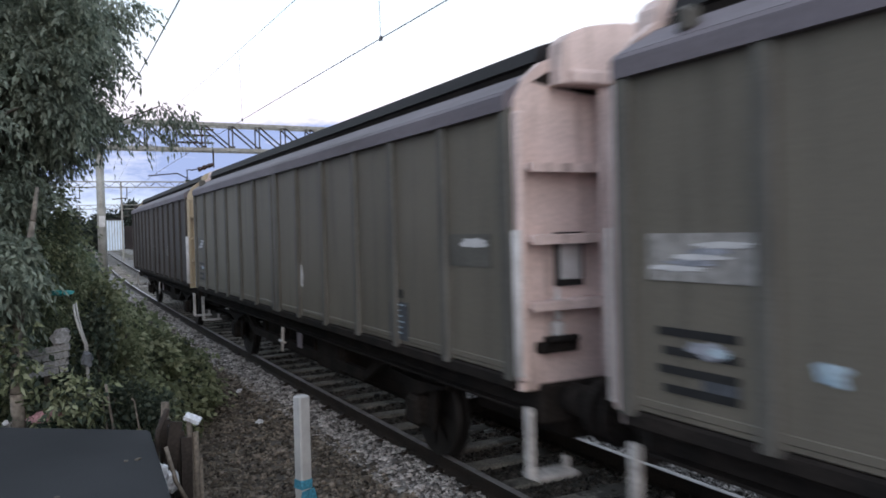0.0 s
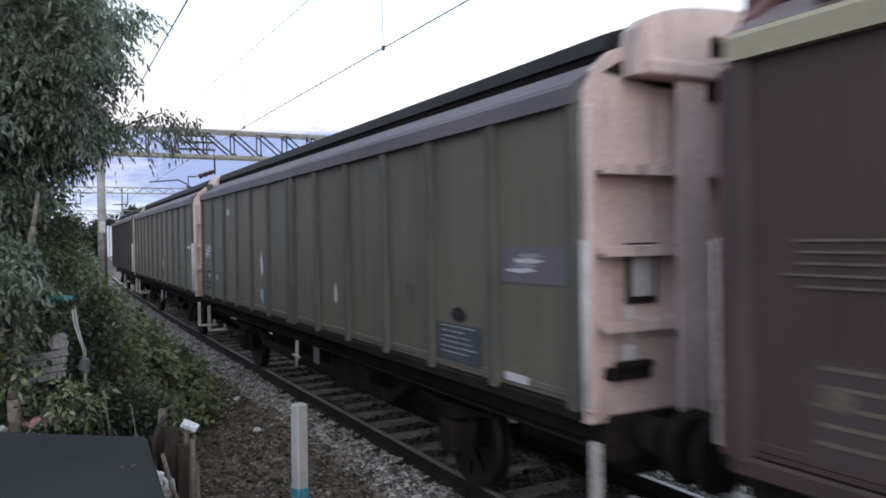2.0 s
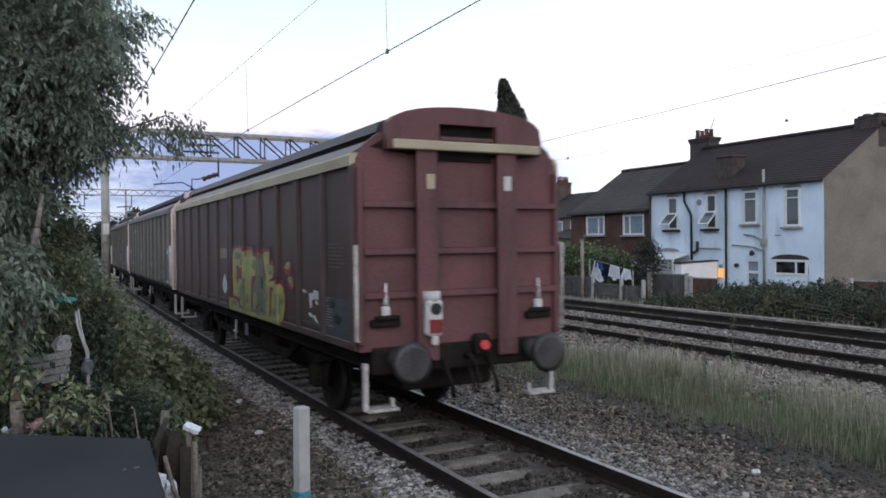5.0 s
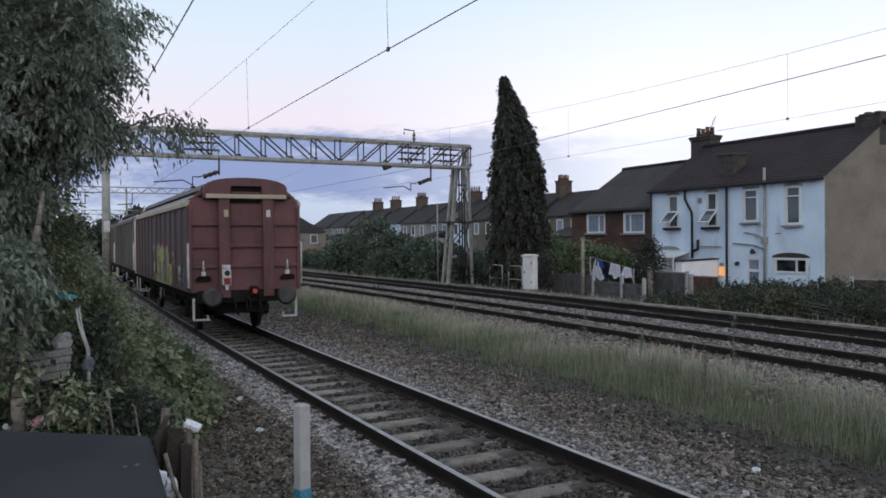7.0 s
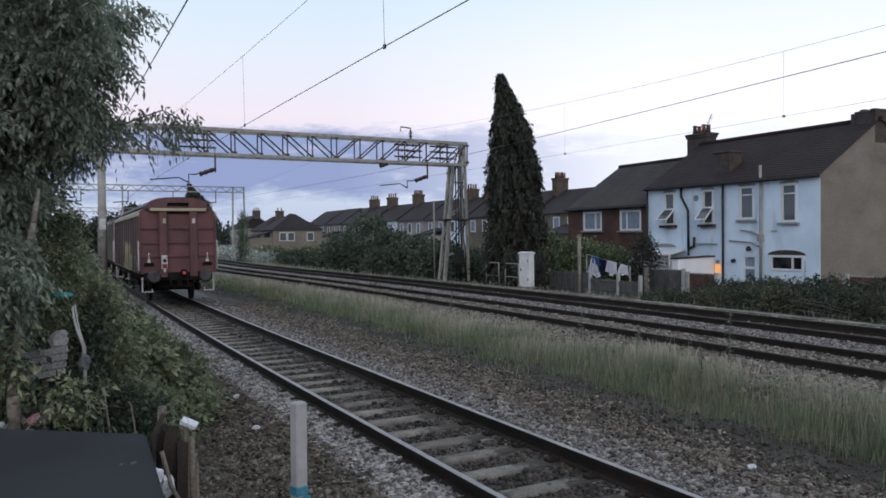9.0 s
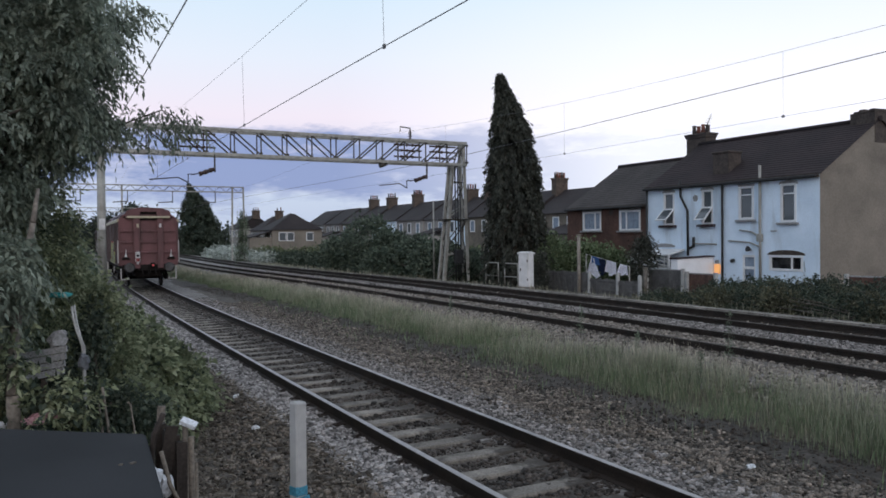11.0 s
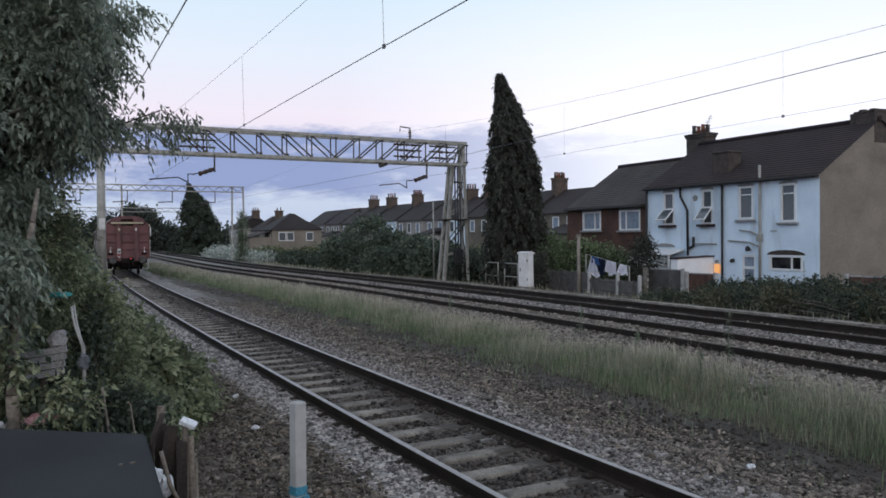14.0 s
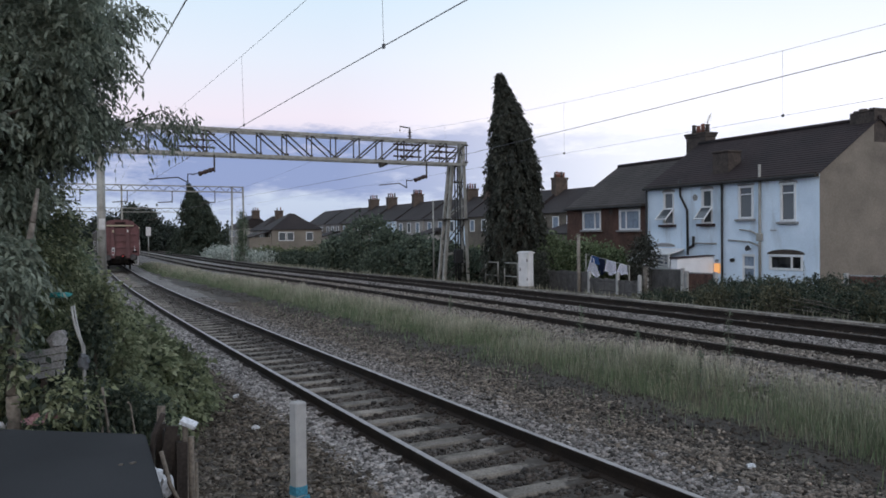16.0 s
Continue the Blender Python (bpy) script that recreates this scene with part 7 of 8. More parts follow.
# garden shrubs and thickets beyond the far track
bush("leafy green shrub behind the white cabinet", [((23.4, 33.2, .9), (1.2, 1.2, 1.5)), ((24.6, 31.8, .8), (1.2, 1.2, 1.3)), ((25.8, 31.6, .6), (1.1, 1.2, 1.2))], M["leaf_garden"], 51, per=12, n=260, spread_r=(.2, .2, .18), length=.16, width=.12)
bush("narrow dark shrub beside the cabinet", [((21.3, 30.75, .55), (.30, .3, 1.05))], M["leaf_conifer"], 67, per=12, n=150, spread_r=(.08, .08, .12), length=.12, width=.06)
bush("dark clipped garden shrub by the washing line", [((25.65, 28.65, .85), (.60, .60, 1.5))], M["leaf_conifer"], 52, per=12, n=330, spread_r=(.14, .14, .14), length=.15, width=.06)
lob = [((21.4 + .45 * math.sin(i * 2.1), 10.6 + i * 1.45, -.2), (1.2, 1.2, (.85, .7, .9, .75, 1.0, .8, .6, .45, .35)[i])) for i in range(9)]
spray_bush("bramble thicket along the garden fence", lob, M["leaf_thicket"], M["leaf_brown"], 53, n_in=330, n_out=90, length=.085, width=.055)
bush("browning bramble sprays along the garden fence", [((20.6, 13.2, -.1), (.6, .8, .55)), ((20.5, 16.9, -.1), (.5, .7, .75)), ((20.4, 19.3, -.1), (.5, .6, .45))], M["leaf_brown"], 64, per=10, n=120, spread_r=(.2, .2, .16), length=.12, width=.08, floor=-.6)
lob = [((23.4 + .4 * math.sin(i * 1.9), 10.0 + i * 1.45, -.2), (1.3, 1.3, (.95, 1.2, .95, 1.25, 1.05, 1.15, 1.0, .95, .75)[i])) for i in range(9)]
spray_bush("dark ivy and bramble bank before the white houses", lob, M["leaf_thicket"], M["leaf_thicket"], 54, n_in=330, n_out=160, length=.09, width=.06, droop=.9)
lob = [((22.6, 44.0, .5), (1.5, 2.4, 1.5)), ((23.4, 48.5, .7), (1.8, 2.6, 1.6)), ((22.3, 55.0, 1.5), (1.9, 2.8, 2.6)), ((22.6, 51.5, .9), (1.5, 1.6, 1.9)), ((21.8, 50.5, .3), (1.4, 3.0, 1.2)), ((23.0, 40.6, .2), (1.2, 1.8, 1.1)), ((21.8, 59.5, .8), (1.6, 2.4, 1.6))]
bush("dark lineside thicket behind the gantry leg", lob, M["leaf_scrub"], 55, per=14, n=420, spread_r=(.24, .24, .2), length=.24, width=.16, floor=-.5)
lob = [((22.6, 65.0, .0), (1.6, 3.2, 1.0)), ((22.2, 70.0, -.1), (1.6, 3.4, .9)), ((23.2, 76.0, -.1), (1.7, 4.0, .9)), ((26.5, 71.0, .0), (2.0, 3.5, 1.1)), ((23.0, 81.0, -.2), (1.6, 3.0, .9))]
bush("low scrub along the far fence", lob, M["leaf_thicket"], 56, per=12, n=330, spread_r=(.28, .28, .2), length=.26, width=.16, floor=-.5)
lob = [((20.6, 86.5, .0), (1.5, 3.4, .9)), ((20.2, 92.5, .2), (1.8, 3.6, 1.1)), ((20.2, 99.0, .2), (1.8, 4.0, 1.1)), ((21.6, 82.0, -.1), (1.2, 3.0, .8))]
bush("ivy climbing the leg of the second gantry", [((19.7, 84.6, 1.2), (.5, .4, 1.9)), ((19.8, 84.6, 3.6), (.35, .3, 1.6))], M["leaf_hedge"], 66, per=8, n=150, spread_r=(.16, .16, .2), length=.2, width=.12, droop=.4)
bush("pale ivy bank beside the second gantry", lob, M["leaf_ivy"], 57, per=10, n=330, spread_r=(.25, .3, .25), length=.24, width=.16, droop=.3, floor=-.5)
lob = [((30.5, 96.0, -.3), (3, 4, 1.3)), ((29.0, 108.0, -.3), (3, 5, 1.3)), ((31.0, 84.0, -.3), (2.6, 4, 1.2)), ((35.0, 78.0, -.2), (3, 4, 1.2)), ((38.0, 90.0, -.2), (3, 6, 1.3))]
bush("garden hedges before the far terrace", lob, M["leaf_bramble"], 58, per=12, n=330, spread_r=(.4, .4, .25), length=.34, width=.2, floor=-.6)
lob = [((33.0, 45.0, .2), (2.0, 3.0, 1.4)), ((36.0, 52.0, .2), (2.4, 3.0, 1.5)), ((31.0, 56.0, .0), (2.2, 3.4, 1.3)), ((40.0, 60.0, .2), (2.6, 4.0, 1.5))]
bush("garden shrubs behind the thicket", lob, M["leaf_bramble"], 59, per=12, n=300, spread_r=(.35, .35, .3), length=.3, width=.2, floor=-.6)


def far_woods():
    """Trees on the skyline all round, joined as one mass."""
    g = np.random.default_rng(61)
    PP, DD = [], []
    for i in range(120):
        b = radians(-32 + i * 1.15)
        d = g.uniform(210, 330)
        if i > 30:
            d = g.uniform(260, 400)
        c = np.array([d * math.sin(b), d * math.cos(b), g.uniform(1.5, 3.2)])
        r = np.array([g.uniform(5, 9), g.uniform(5, 9), g.uniform(3.5, 6.5) if i < 40 else g.uniform(3, 5)])
        C, dd = clumps(g, c, r, 60)
        P = C[:, None] + g.normal(size=(60, 9, 3)) * 1.1
        PP.append(P.reshape(-1, 3)); DD.append((dd[:, None] + g.normal(size=(60, 9, 3)) * .6).reshape(-1, 3))
    ob = leaf_mesh("far_woods", np.concatenate(PP), np.concatenate(DD), 1.5, 1.0, M["far_wood"], seed=62)
    tagged(ob, "dark tree line on the horizon", "trees", kind="stuff")


far_woods()
bush("round dark trees at the bend of the line", [((13.4, 175.0, 3.0), (3.6, 5, 4.6)), ((5.0, 170.0, 2.5), (4.5, 5, 4.0)), ((-2.0, 160.0, 2.0), (5, 6, 4.0)), ((17.6, 172.0, 4.4), (2.3, 4, 4.9)), ((20.8, 174.0, 4.0), (2.6, 4, 4.6)), ((25.8, 182.0, 1.2), (3.6, 5, 4.2))], M["far_wood"], 63, per=14, n=320, spread_r=(.6, .6, .5), length=.7, width=.45, floor=-.6)


def blades(name, label, n, pick, h0, h1, width, material, seed, seedheads=.25):
    """Standing grass: each blade a bent strip of three faces."""
    g = np.random.default_rng(seed)
    X, Y, H = pick(g, n)
    Z = ground_z(X, Y) - .02
    n = len(X)
    h = g.uniform(h0, h1, n) * H
    a = g.uniform(0, 2 * math.pi, n)
    lean = g.uniform(.05, .45, n) * h
    dx, dy = np.cos(a) * lean, np.sin(a) * lean
    b = g.uniform(0, math.pi, n)
    wide = width * (1 + np.clip(Y - 8, 0, 70) / 22)
    wx, wy = np.cos(b) * wide, np.sin(b) * wide
    head = np.where(g.uniform(0, 1, n) < seedheads, 1.6, .75)
    V = np.empty((n, 5, 3))
    V[:, 0] = np.stack([X - wx, Y - wy, Z], 1)
    V[:, 1] = np.stack([X + wx, Y + wy, Z], 1)
    V[:, 2] = np.stack([X + dx * .4 + wx * head, Y + dy * .4 + wy * head, Z + h * .66], 1)
    V[:, 3] = np.stack([X + dx * .4 - wx * head, Y + dy * .4 - wy * head, Z + h * .66], 1)
    V[:, 4] = np.stack([X + dx, Y + dy, Z + h], 1)
    i = np.arange(n)[:, None] * 5
    F = np.concatenate([np.concatenate([i + p for p in q], 1) for q in ((0, 1, 2), (0, 2, 3), (3, 2, 4))])
    tagged(tri_mesh(name, V, F, material), label, "grass", kind="stuff")


def strip(lo, hi, y0, y1, power):
    def pick(g, n):
        Y = y0 + (y1 - y0) * g.uniform(0, 1, n) ** power
        tuft = g.normal(size=n) * .16
        v = lo + (hi - lo) * g.beta(1.25, 1.5, n) + .3 * wobble(Y, Y, .9) + .2 * tuft
        X = xb(Y) + v
        edge = np.clip(np.minimum(v - lo + .3, hi - v + .35) / .8, .3, 1)
        patchy = .78 + .30 * wobble(X, Y, .8, 4.0)
        keep = g.uniform(0, 1, n) < .80 + .38 * wobble(X, Y, 2.6, 1.0)
        return X[keep], Y[keep], (edge * patchy)[keep]
    return pick


blades("tall_grass", "tall pale green grass gone to seed between the tracks", 260000, strip(-3.95, -1.95, 2.0, 80, 1.9), .18, .52, .0030, M["blade"], 71)
blades("seeded_grass", "tall straw-coloured seeded grass standing in the strip", 130000, strip(-3.8, -1.9, 2.0, 80, 1.9), .28, .68, .0021, M["straw"], 76, .5)
blades("dry_grass_fringe", "sparse dry grass between the tall strip and the main line", 46000, strip(-2.7, -1.4, 2.0, 70, 1.6), .08, .38, .0026, M["straw"], 75)
blades("cess_grass", "thin grass and weeds along the siding cess", 5000, lambda g, n: ((lambda Y: (xa(Y) + g.uniform(-2.9, -2.1, n), Y, np.ones(n)))(g.uniform(15, 45, n))), .12, .45, .006, M["blade"], 72)
blades("main_line_weeds", "dry grass along the far side of the main line", 7000, lambda g, n: ((lambda Y: (xb(Y) + GAP + g.uniform(2.5, 4.4, n), Y, np.ones(n)))(g.uniform(6, 75, n))), .10, .36, .003, M["straw"], 73)
blades("tuft_weeds", "thin weeds scattered in the gravel", 2600, lambda g, n: ((lambda Y: (xa(Y) + 2.3 + 1.9 * g.uniform(0, 1, n) ** .5, Y, np.ones(n)))(3 + 30 * g.uniform(0, 1, n) ** 1.5)), .06, .22, .006, M["blade"], 74)


def litter_leaves():
    """Dead leaves and bits of twig lying on the earth by the fence and along the strip."""
    g = np.random.default_rng(77)
    n = 8000
    Y = 4.2 + 11 * g.uniform(0, 1, n) ** 1.3
    X = xa(Y) + g.uniform(-4.1, -1.35, n)
    P = np.stack([X, Y, ground_z(X, Y) + g.uniform(.01, .05, n)], 1)
    D = g.normal(size=(n, 3)) * np.array([1, 1, .25])
    tagged(leaf_mesh("leaf_litter_bed", P, D, .075, .028, M["leaf_litter"], seed=78), "dead brown leaves lying on the cess", "leaves", kind="stuff")
    n = 1500
    Y = 4.2 + 9 * g.uniform(0, 1, n)
    X = xa(Y) + g.uniform(-4.1, -2.5, n)
    P = np.stack([X, Y, ground_z(X, Y) + .03], 1)
    tagged(leaf_mesh("twig_litter", P, g.normal(size=(n, 3)) * np.array([1, 1, .15]), .30, .012, M["leaf_litter"], seed=79), "thin dry twigs lying on the cess", "twigs", kind="stuff")


litter_leaves()


def weed(x, y, h, seed):
    """A single tall weed standing above the grass."""
    w = thing("tall_weed", "single tall weed standing above the grass", "weed", group="tall weeds")
    z = ground_z(np.array(x), np.array(y)).item()
    part("stem", rod(bmesh.new(), (x, y, z), (x + .04, y, z + h), .010, 5, .004), M["bark"], w)
    g = np.random.default_rng(seed)
    n = 150
    f = g.uniform(.15, 1, n)
    P = np.stack([x + .04 * f + g.normal(size=n) * .05 * (1.2 - f), y + g.normal(size=n) * .05 * (1.2 - f), z + h * f], 1)
    leaf_mesh("leaves", P, g.normal(size=(n, 3)) + np.array([0, 0, .9]), .065, .014, M["leaf_hedge"], w, seed=seed)


for i, (x, y, h) in enumerate([(10.75, 14.05, .70), (10.3, 9.45, 1.0), (9.3, 9.1, .6), (10.4, 19.6, .7), (12.4, 55.0, 1.3), (10.2, 11.6, .5)]):
    weed(x, y, h, 80 + i)
weed(FX - .4, FY + .45, 1.7, 95)

# ---------------------------------------------------------------- lineside furniture and clutter
def cabinet():
    c = thing("equipment_cabinet", "tall white painted lineside equipment cabinet", "cabinet")
    x, y, z = 19.85, 29.92, -.05
    m = pose(x, y, z, 0, 0, 20)
    c.matrix_basis = m
    part("body", B(0, 0, .8, .42, .56, 1.55, .02), M["cabinet"], c)
    bm = prism(bmesh.new(), [(-.25, 1.56), (.25, 1.56), (.25, 1.61), (0, 1.67), (-.25, 1.61)], "y", -.32, .32)
    part("lid", bm, M["cabinet"], c)
    part("plinth", B(0, 0, .03, .48, .62, .1, .01), M["concrete"], c)
    part("door", B(-.218, 0, .82, .02, .48, 1.36, .008), M["cabinet"], c)
    part("lock", B(-.235, .15, .85, .03, .05, .14, .006), M["galv_dark"], c)
    for k in (.4, 1.25):
        part("hinge", B(-.23, -.23, k, .02, .04, .12), M["galv_dark"], c)


def rails_by_cabinet():
    r = thing("guard_rail", "grey tubular guard rail beside the cabinet", "railing")
    for ys in ((34.6, 33.4), (32.8, 31.6)):
        for y in ys:
            part("post", rod(bmesh.new(), (20.5, y, -.2), (20.5, y, 1.02), .035, 8), M["galv"], r)
        for z in (.35, 1.0):
            part("rail", rod(bmesh.new(), (20.5, ys[0], z), (20.5, ys[1], z), .03, 8), M["galv"], r)


def garden_fence():
    """Concrete posts with boards between them along the gardens."""
    f = thing("garden_fence", "weathered boarded fence with concrete posts", "fence")
    pts = [(22.0, 31.33), (22.0, 28.06), (22.0, 26.14), (22.0, 24.77)]
    tops = (.66, .42, .38)
    g = random.Random(3)
    for (x, y), hh in zip(pts, (.70, .66, .68, .62)):
        part("post", prism(bmesh.new(), [(x - .06, -.6), (x + .06, -.6), (x + .06, hh), (x, hh + .05), (x - .06, hh)], "y", y - .06, y + .06), M["post_white"], f)
    for ((x0, y0), (x1, y1)), top in zip(zip(pts, pts[1:]), tops):
        n = int((y0 - y1) / .21)
        for k in range(n):
            c, d = (k + .04) / n, (k + .96) / n
            hh = top + g.uniform(-.03, .03)
            bm = bar(bmesh.new(), (x0 + g.uniform(-.006, .006), y0 + (y1 - y0) * c, hh / 2 - .3), (x1, y0 + (y1 - y0) * d, hh / 2 - .3), .025, hh + .6)
            part("board", bm, M["weathered"], f)
        for z in (-.1, top - .12):
            part("fence_rail", bar(bmesh.new(), (x0 - .03, y0, z), (x1 - .03, y1, z), .03, .07), M["weathered"], f)


def garden_screens():
    """Close-boarded screens and a low wall at the foot of the gardens."""
    for (x0, y0), (x1, y1), z1, key, label in (((25.7, 28.35), (25.7, 26.06), .70, "weathered", "grey close-boarded garden fence"), ((25.75, 25.85), (25.85, 24.3), .58, "brick", "low red-brown garden wall"), ((26.4, 18.6), (27.0, 15.6), .72, "brick", "red-brown garden wall with a white post")):
        f = thing("garden_screen", label, "fence", group="garden screens")
        n = max(6, int(math.hypot(x1 - x0, y1 - y0) / .22))
        for k in range(n):
            a, b = (k + .03) / n, (k + .97) / n
            part("board", bar(bmesh.new(), (x0 + (x1 - x0) * a, y0 + (y1 - y0) * a, z1 / 2 - .35), (x0 + (x1 - x0) * b, y0 + (y1 - y0) * b, z1 / 2 - .35), .05, z1 + .7), M[key], f)
        part("coping", bar(bmesh.new(), (x0, y0, z1 + .02), (x1, y1, z1 + .02), .09, .05), M["sill"], f)
        for x, y in ((x0, y0), (x1, y1)):
            part("post", B(x - .06, y, z1 / 2 - .3, .14, .14, z1 + .8, .01), M["post_white"], f)


def tall_posts():
    for x, y, h in ((21.9, 28.7, 2.35), (22.4, 24.9, .95)):
        bm = rod(bmesh.new(), (x, y, -.6), (x, y, h), .085, 8, .075)
        box(bm, x, y, h, .18, .18, .05, .01)
        tagged(part("lineside_post", bm, M["concrete"]), "grey concrete post beside the fence", "post", "lineside posts")


def washing():
    w = thing("washing_line", "washing line with poles and thin rope", "washing line")
    a, b = Vector((23.6, 30.35, 1.42)), Vector((23.6, 27.25, .92))
    for p in (a, b):
        part("pole", rod(bmesh.new(), (p.x, p.y, -.6), (p.x, p.y, p.z), .03, 8), M["galv"], w)
    part("rope", rod(bmesh.new(), a, b, .008, 5), M["white"], w)

    def garment(name, label, f0, f1, drop, m, seed, top=1.0):
        """Cloth hung from the line, in soft folds, with thickness."""
        g = random.Random(seed)
        bm = bmesh.new()
        n, k = 10, 7
        rows = []
        for j in range(k + 1):
            row = []
            for i in range(n + 1):
                f = (f0 + f1) / 2 + (f1 - f0) * (i / n - .5) * (top + (1 - top) * j / k)
                p = a.lerp(b, f)
                row.append(bm.verts.new((p.x + .06 * math.sin(i * 1.9 + seed) * (j / k), p.y, p.z - drop * (j / k) * (1 + .12 * math.sin(i * .9 + seed)))))
            rows.append(row)
        for j in range(k):
            for i in range(n):
                fc = bm.faces.new((rows[j][i], rows[j][i + 1], rows[j + 1][i + 1], rows[j + 1][i]))
                fc.smooth = True
        bmesh.ops.solidify(bm, geom=bm.faces[:], thickness=.012)
        tagged(part(name, bm, m), label, "laundry", "hanging laundry")
    garment("sheet", "white sheet hanging on the washing line", -.02, .32, .92, M["cloth_w"], 1, .10)
    garment("towel", "blue towel hanging on the washing line", .12, .36, .34, M["cloth_b"], 2, .9)
    garment("trousers", "navy trousers hanging on the washing line", .29, .48, .72, M["cloth_n"], 3, .8)
    garment("shirt", "white shirt hanging on the washing line", .46, .74, .62, M["cloth_w"], 4, .75)
    garment("shirt", "pale shirt hanging on the washing line", .75, 1.0, .46, M["cloth_w"], 5, .6)


def marker_post():
    p = thing("marker_post", "grey-white square post with blue tape beside the track", "post")
    m = pose(1.56, 5.16, 0, -.8, .9, 18)
    p.matrix_basis = m
    bm = B(0, 0, .47, .088, .088, 1.46, .01)
    part("shaft", bm, M["post_white"], p)
    part("tape", B(0, 0, .60, .096, .096, .075, .01), M["blue_tape"], p, "band of blue tape")
    bm = prism(bmesh.new(), [(-.05, .56), (.05, .57), (.075, .48), (.03, .5), (-.02, .46), (-.06, .5)], "y", -.056, -.05)
    part("tape_end", bm, M["blue_tape"], p)


def shed():
    """Low felt-roofed shed in the near corner, its roof just under the camera."""
    s = thing("shed", "low shed with a charcoal felt roof", "shed")
    out = [(.44, 2.2), (.63, 5.62), (-.22, 6.27), (-2.4, 7.9), (-2.6, 2.2)]
    part("roof", prism(bmesh.new(), out, "z", .955, 1.0), M["felt"], s)
    bm = bmesh.new()
    for a, b in zip(out, out[1:]):
        bar(bm, (*a, .94), (*b, .94), .03, .10)
    part("roof_edge", bm, M["felt"], s)
    inner = [(.37, 2.3), (.55, 5.5), (-.24, 6.1), (-2.3, 7.6), (-2.5, 2.3)]
    for (x0, y0), (x1, y1) in zip(inner, inner[1:] + inner[:1]):
        n = max(3, int(math.hypot(x1 - x0, y1 - y0) / .16))
        for k in range(n):
            a, b = (k + .03) / n, (k + .97) / n
            part("board", bar(bmesh.new(), (x0 + (x1 - x0) * a, y0 + (y1 - y0) * a, .36), (x0 + (x1 - x0) * b, y0 + (y1 - y0) * b, .36), .02, 1.18), M["dark_timber"], s)
    g = random.Random(2)
    for k in range(7):
        bm = box(bmesh.new(), g.uniform(-1.2, .5), g.uniform(3.2, 5.0), 1.004, g.uniform(.02, .05), g.uniform(.015, .03), .008, 0, Matrix.Rotation(g.uniform(0, 3), 4, "Z"))
        tagged(part("leaf_litter", bm, M["leaf_dead"]), "dry leaf lying on the felt roof", "leaf", "leaf litter")


def old_fence():
    """Dark stakes and a broken board by the shed, hung with scraps of plastic."""
    f = thing("broken_fence", "broken dark wooden fence hung with plastic scraps", "fence")
    for (x, y, h, r, lean) in ((.872, 5.45, 1.06, .021, .004), (.915, 5.47, .98, .024, .0), (.955, 5.5, .80, .02, -.01), (.70, 5.9, 1.1, .032, .10)):
        part("stake", rod(bmesh.new(), (x, y, -.3), (x + lean, y + lean, h), r, 8, r * .9), M["timber"], f)
    for k in range(4):
        part("board", bar(bmesh.new(), (.75 + k * .03, 5.66 - k * .07, -.2), (.745 + k * .035, 5.66 - k * .07, 1.05 - .03 * k), .05, .07), M["rotten"], f)
    part("loose_board", tube(bmesh.new(), [(.69, 5.5, .35), (.66, 5.48, .85), (.68, 5.47, 1.02), (.74, 5.46, 1.16)], .02, 6), M["rotten"], f)
    part("loose_board", bar(bmesh.new(), (.70, 5.5, .45), (.80, 5.5, 1.06), .02, .08), M["rotten"], f)
    part("bent_rail", tube(bmesh.new(), [(.70, 5.3, .95), (.74, 5.2, .75), (.80, 5.1, .62)], .014, 6), M["timber"], f)


def scrap(name, label, category, m, centre, size, seed, mats=None, group="plastic scraps"):
    """A crumpled scrap: a lumpy closed sheet."""
    g = random.Random(seed)
    bm = bmesh.new()
    bmesh.ops.create_icosphere(bm, subdivisions=2, radius=.5)
    for v in bm.verts:
        k = 1 + g.uniform(-.35, .35)
        v.co = Vector((v.co.x * size[0] * k, v.co.y * size[1] * k, v.co.z * size[2] * k)) + Vector(centre)
    return tagged(part(name, bm, m), label, category, group)


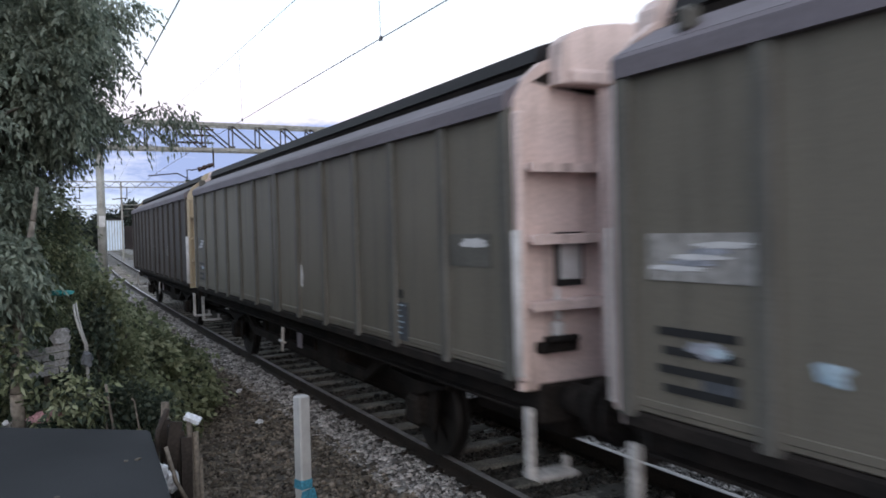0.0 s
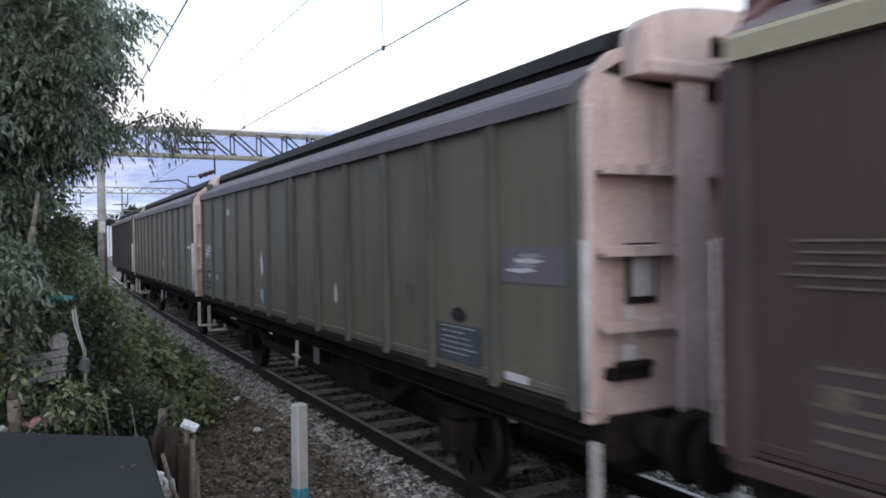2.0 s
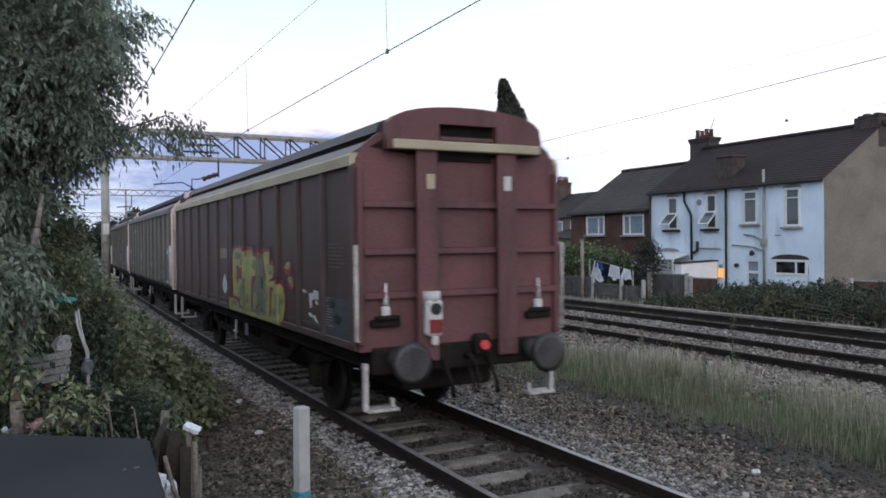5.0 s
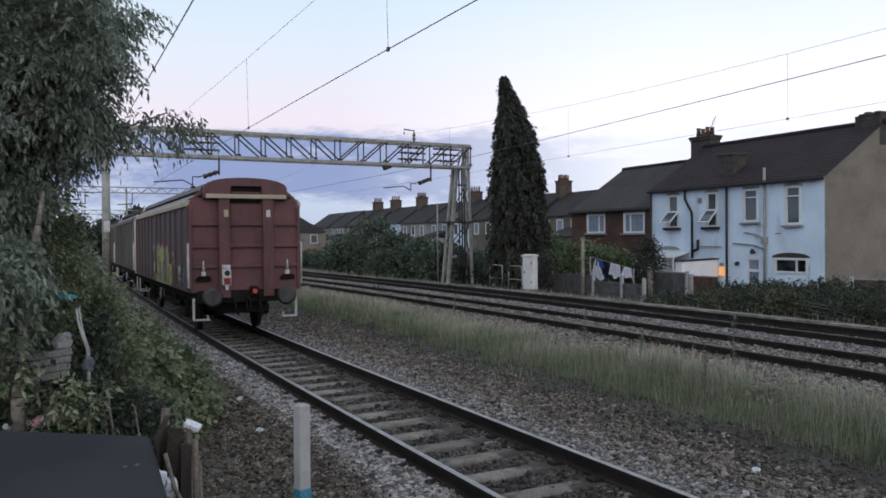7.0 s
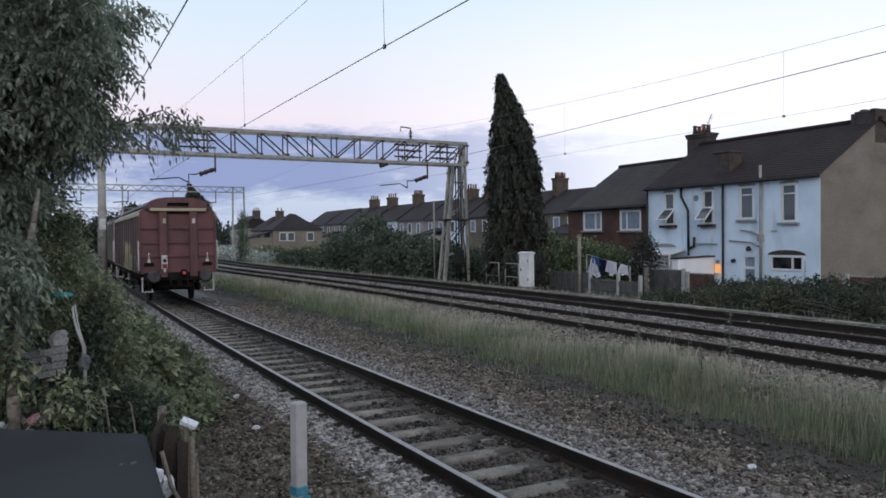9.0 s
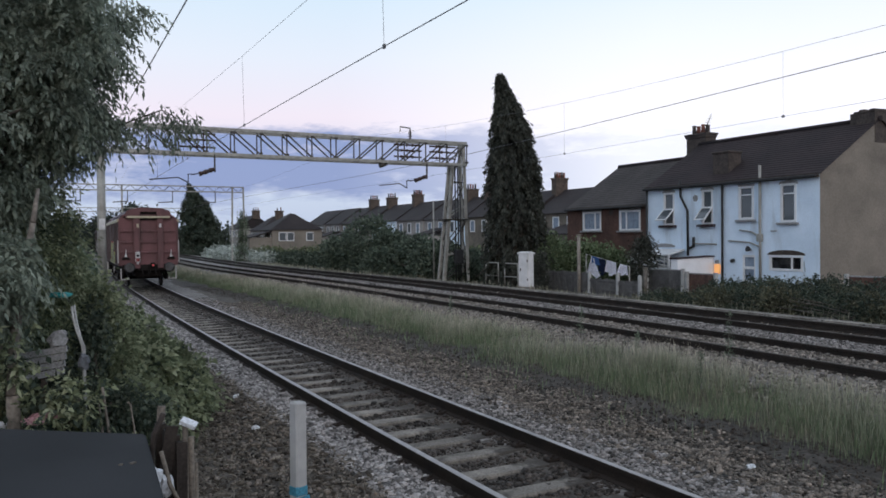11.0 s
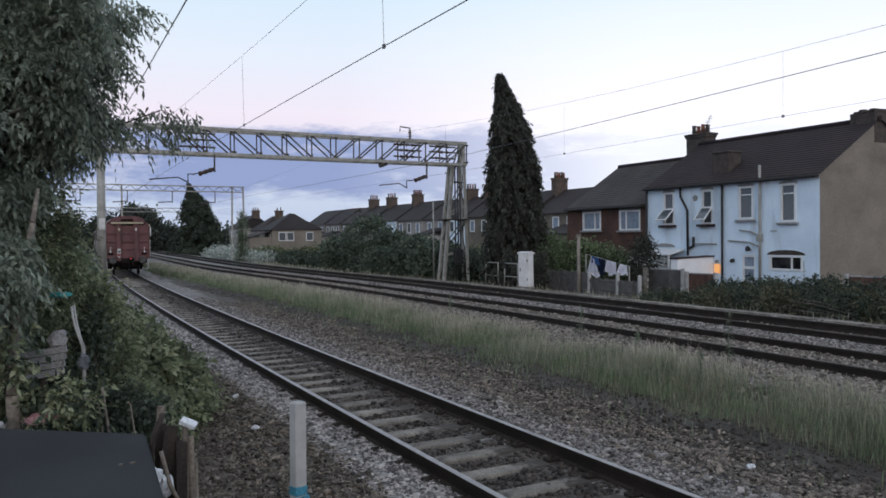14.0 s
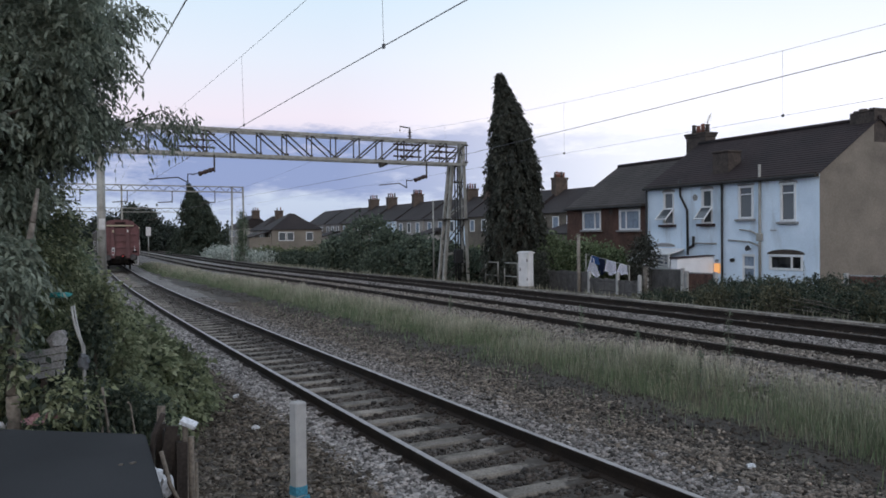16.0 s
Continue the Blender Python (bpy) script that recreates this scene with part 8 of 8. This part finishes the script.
def clutter():
    c = part("card_box", box(bmesh.new(), 0, 0, 0, .11, .075, .03, .004), M["bag_white"], m=pose(.90, 5.46, 1.075, 14, 24, -22))
    tagged(c, "flattened white card box stuck on the stake", "card", "plastic scraps")
    scrap("plastic_scrap", "dirty white plastic scrap on the fence", "plastic", M["bag_white"], (.72, 5.25, .74), (.10, .08, .13), 2)
    scrap("plastic_scrap", "torn white plastic scrap on the fence", "plastic", M["bag_white"], (.655, 5.2, .82), (.07, .06, .12), 3)
    scrap("plastic_scrap", "white plastic scrap at the foot of the stake", "plastic", M["bag_white"], (.86, 5.1, .56), (.07, .07, .10), 4)
    scrap("plastic_tub", "teal plastic tub lid hung in the leaves", "tub", M["teal"], (.178, 7.4, 1.85), (.18, .12, .05), 5, group="junk")
    scrap("pink_bag", "faded pink plastic bag behind the shed", "bag", M["pinkp"], (.02, 6.98, .90), (.25, .12, .09), 6, group="junk")
    scrap("dark_bag", "dark green plastic sack under the pink bag", "bag", M["leaf_dark_bag"], (.01, 6.95, .81), (.20, .12, .11), 9, group="junk")
    scrap("white_bag", "white plastic bag behind the shed", "bag", M["bag_white"], (-.25, 7.1, .86), (.08, .08, .06), 7, group="junk")
    scrap("grey_rag", "grey rag hung over the pole", "rag", M["rag"], (.345, 7.16, 1.30), (.085, .06, .14), 8, group="junk")
    for k, (x, y) in enumerate([(2.55, 10.3), (2.75, 12.3), (7.0, 6.1)]):
        z = ground_z(np.array(x), np.array(y)).item()
        scrap("litter", "small white scrap of litter on the ground", "litter", M["bag_white"], (x, y, z + .04), (.10, .08, .06), 20 + k, group="litter")
    scrap("grey_sheet", "crumpled grey sheet lying on the boards", "sheet", M["sill"], (.165, 7.42, 1.47), (.16, .09, .15), 11, group="junk")
    for k, (x, y, h) in enumerate([(.47, 6.95, 1.11), (.43, 7.1, 1.02), (.66, 6.9, .98)]):
        st = part("stick", tube(bmesh.new(), [(x + .07, y - .02, -.3), (x + .045, y, .75), (x + .02, y + .02, .95), (x, y, h)], .011 - .002 * k, 6), M["pale_bark"])
        tagged(st, "thin bare stick standing behind the shed", "stick", "sticks")
    p = thing("leaning_pole", "bleached pole leaning in the hedge", "pole", group="junk")
    part("shaft", tube(bmesh.new(), [(.265, 7.25, 1.76), (.275, 7.22, 1.66), (.30, 7.2, 1.55), (.335, 7.18, 1.44), (.345, 7.2, 1.36), (.36, 7.4, .9), (.36, 7.5, -.2)], .010, 8), M["post_white"], p)
    part("split_shaft", tube(bmesh.new(), [(.285, 7.27, 1.77), (.30, 7.25, 1.64), (.325, 7.22, 1.52), (.355, 7.2, 1.42), (.37, 7.4, .9), (.37, 7.5, -.2)], .008, 7), M["post_white"], p)
    b = thing("board_stack", "grey weathered boards stacked behind the shed", "boards", group="junk")
    for k in range(4):
        part("board", bar(bmesh.new(), (-.13 + .015 * k, 7.52, 1.335 - .062 * k), (.228 - .008 * k, 7.38, 1.395 - .062 * k), .024, .053), M["sill"], b)
    part("support", bar(bmesh.new(), (.05, 7.49, -.3), (.05, 7.49, 1.30), .05, .05), M["dark_timber"], b)
    t = thing("dead_branch", "bare dark branch lying over the cess", "branch")
    part("limb", tube(bmesh.new(), [(1.15, 5.9, .35), (1.5, 6.4, .05), (2.0, 6.9, -.2), (2.3, 7.0, -.27)], .02, 6), M["bark"], t)
    s = thing("far_signal", "white signal board on a post beside the line", "signal")
    part("post", rod(bmesh.new(), (14.35, 118, -.3), (14.35, 118, 3.0), .07, 8), M["galv"], s)
    part("board", B(14.35, 117.9, 3.5, .66, .12, 1.25, .03), M["white"], s)
    c = thing("cable_trough", "concrete cable trough beside the main line", "trough")
    for i in range(26):
        y = 12 + i * 1.0
        part("trough_lid", B(float(xb(y)) + GAP + 2.55, y, .02, .32, .98, .07, .01), M["concrete"], c)


cabinet()
rails_by_cabinet()
garden_fence()
garden_screens()
tall_posts()
washing()
marker_post()
shed()
old_fence()
clutter()


def slim_pole():
    p = thing("slim_pole", "slim white pole behind the lineside thicket", "pole")
    part("shaft", rod(bmesh.new(), (21.2, 41.9, -.4), (21.2, 41.9, 4.5), .045, 8), M["galv"], p)


slim_pole()


# ---------------------------------------------------------------- what moves
def tail_at(t):
    """Where the rear of the train stands along the line; it slows a little."""
    ease = .05 * math.exp(-(t / 2.6) ** 2) - .01 * math.exp(-((t - 4.2) / 1.1) ** 2)
    return .0025766 * t ** 3 - .128709 * t ** 2 + 6.746772 * t - 22.689 + ease


def motions():
    times = [i * .25 for i in range(65)]
    fine = [i * .1 for i in range(161)]
    for i, w in enumerate(TRAIN):
        rows = []
        for t in times:
            y = tail_at(t) + LEN / 2 + PITCHW * i - (DRAG + .03, .04, 0, 0)[i]
            f, b = y + 4.0, y - 4.0
            turn = math.atan2(float(xa(f) - xa(b)), 8.0)
            rows.append((t, pose(float(xa(f) + xa(b)) / 2, y, .004, 0, 0, -math.degrees(turn))))
        walk(w, rows)
        for ws in [c for c in w.children if c.name.startswith("wheelset")]:
            x, y, z = ws.location
            walk(ws, [(t, pose(x, y, z, -math.degrees((tail_at(t) - tail_at(0)) / .46))) for t in fine])


motions()
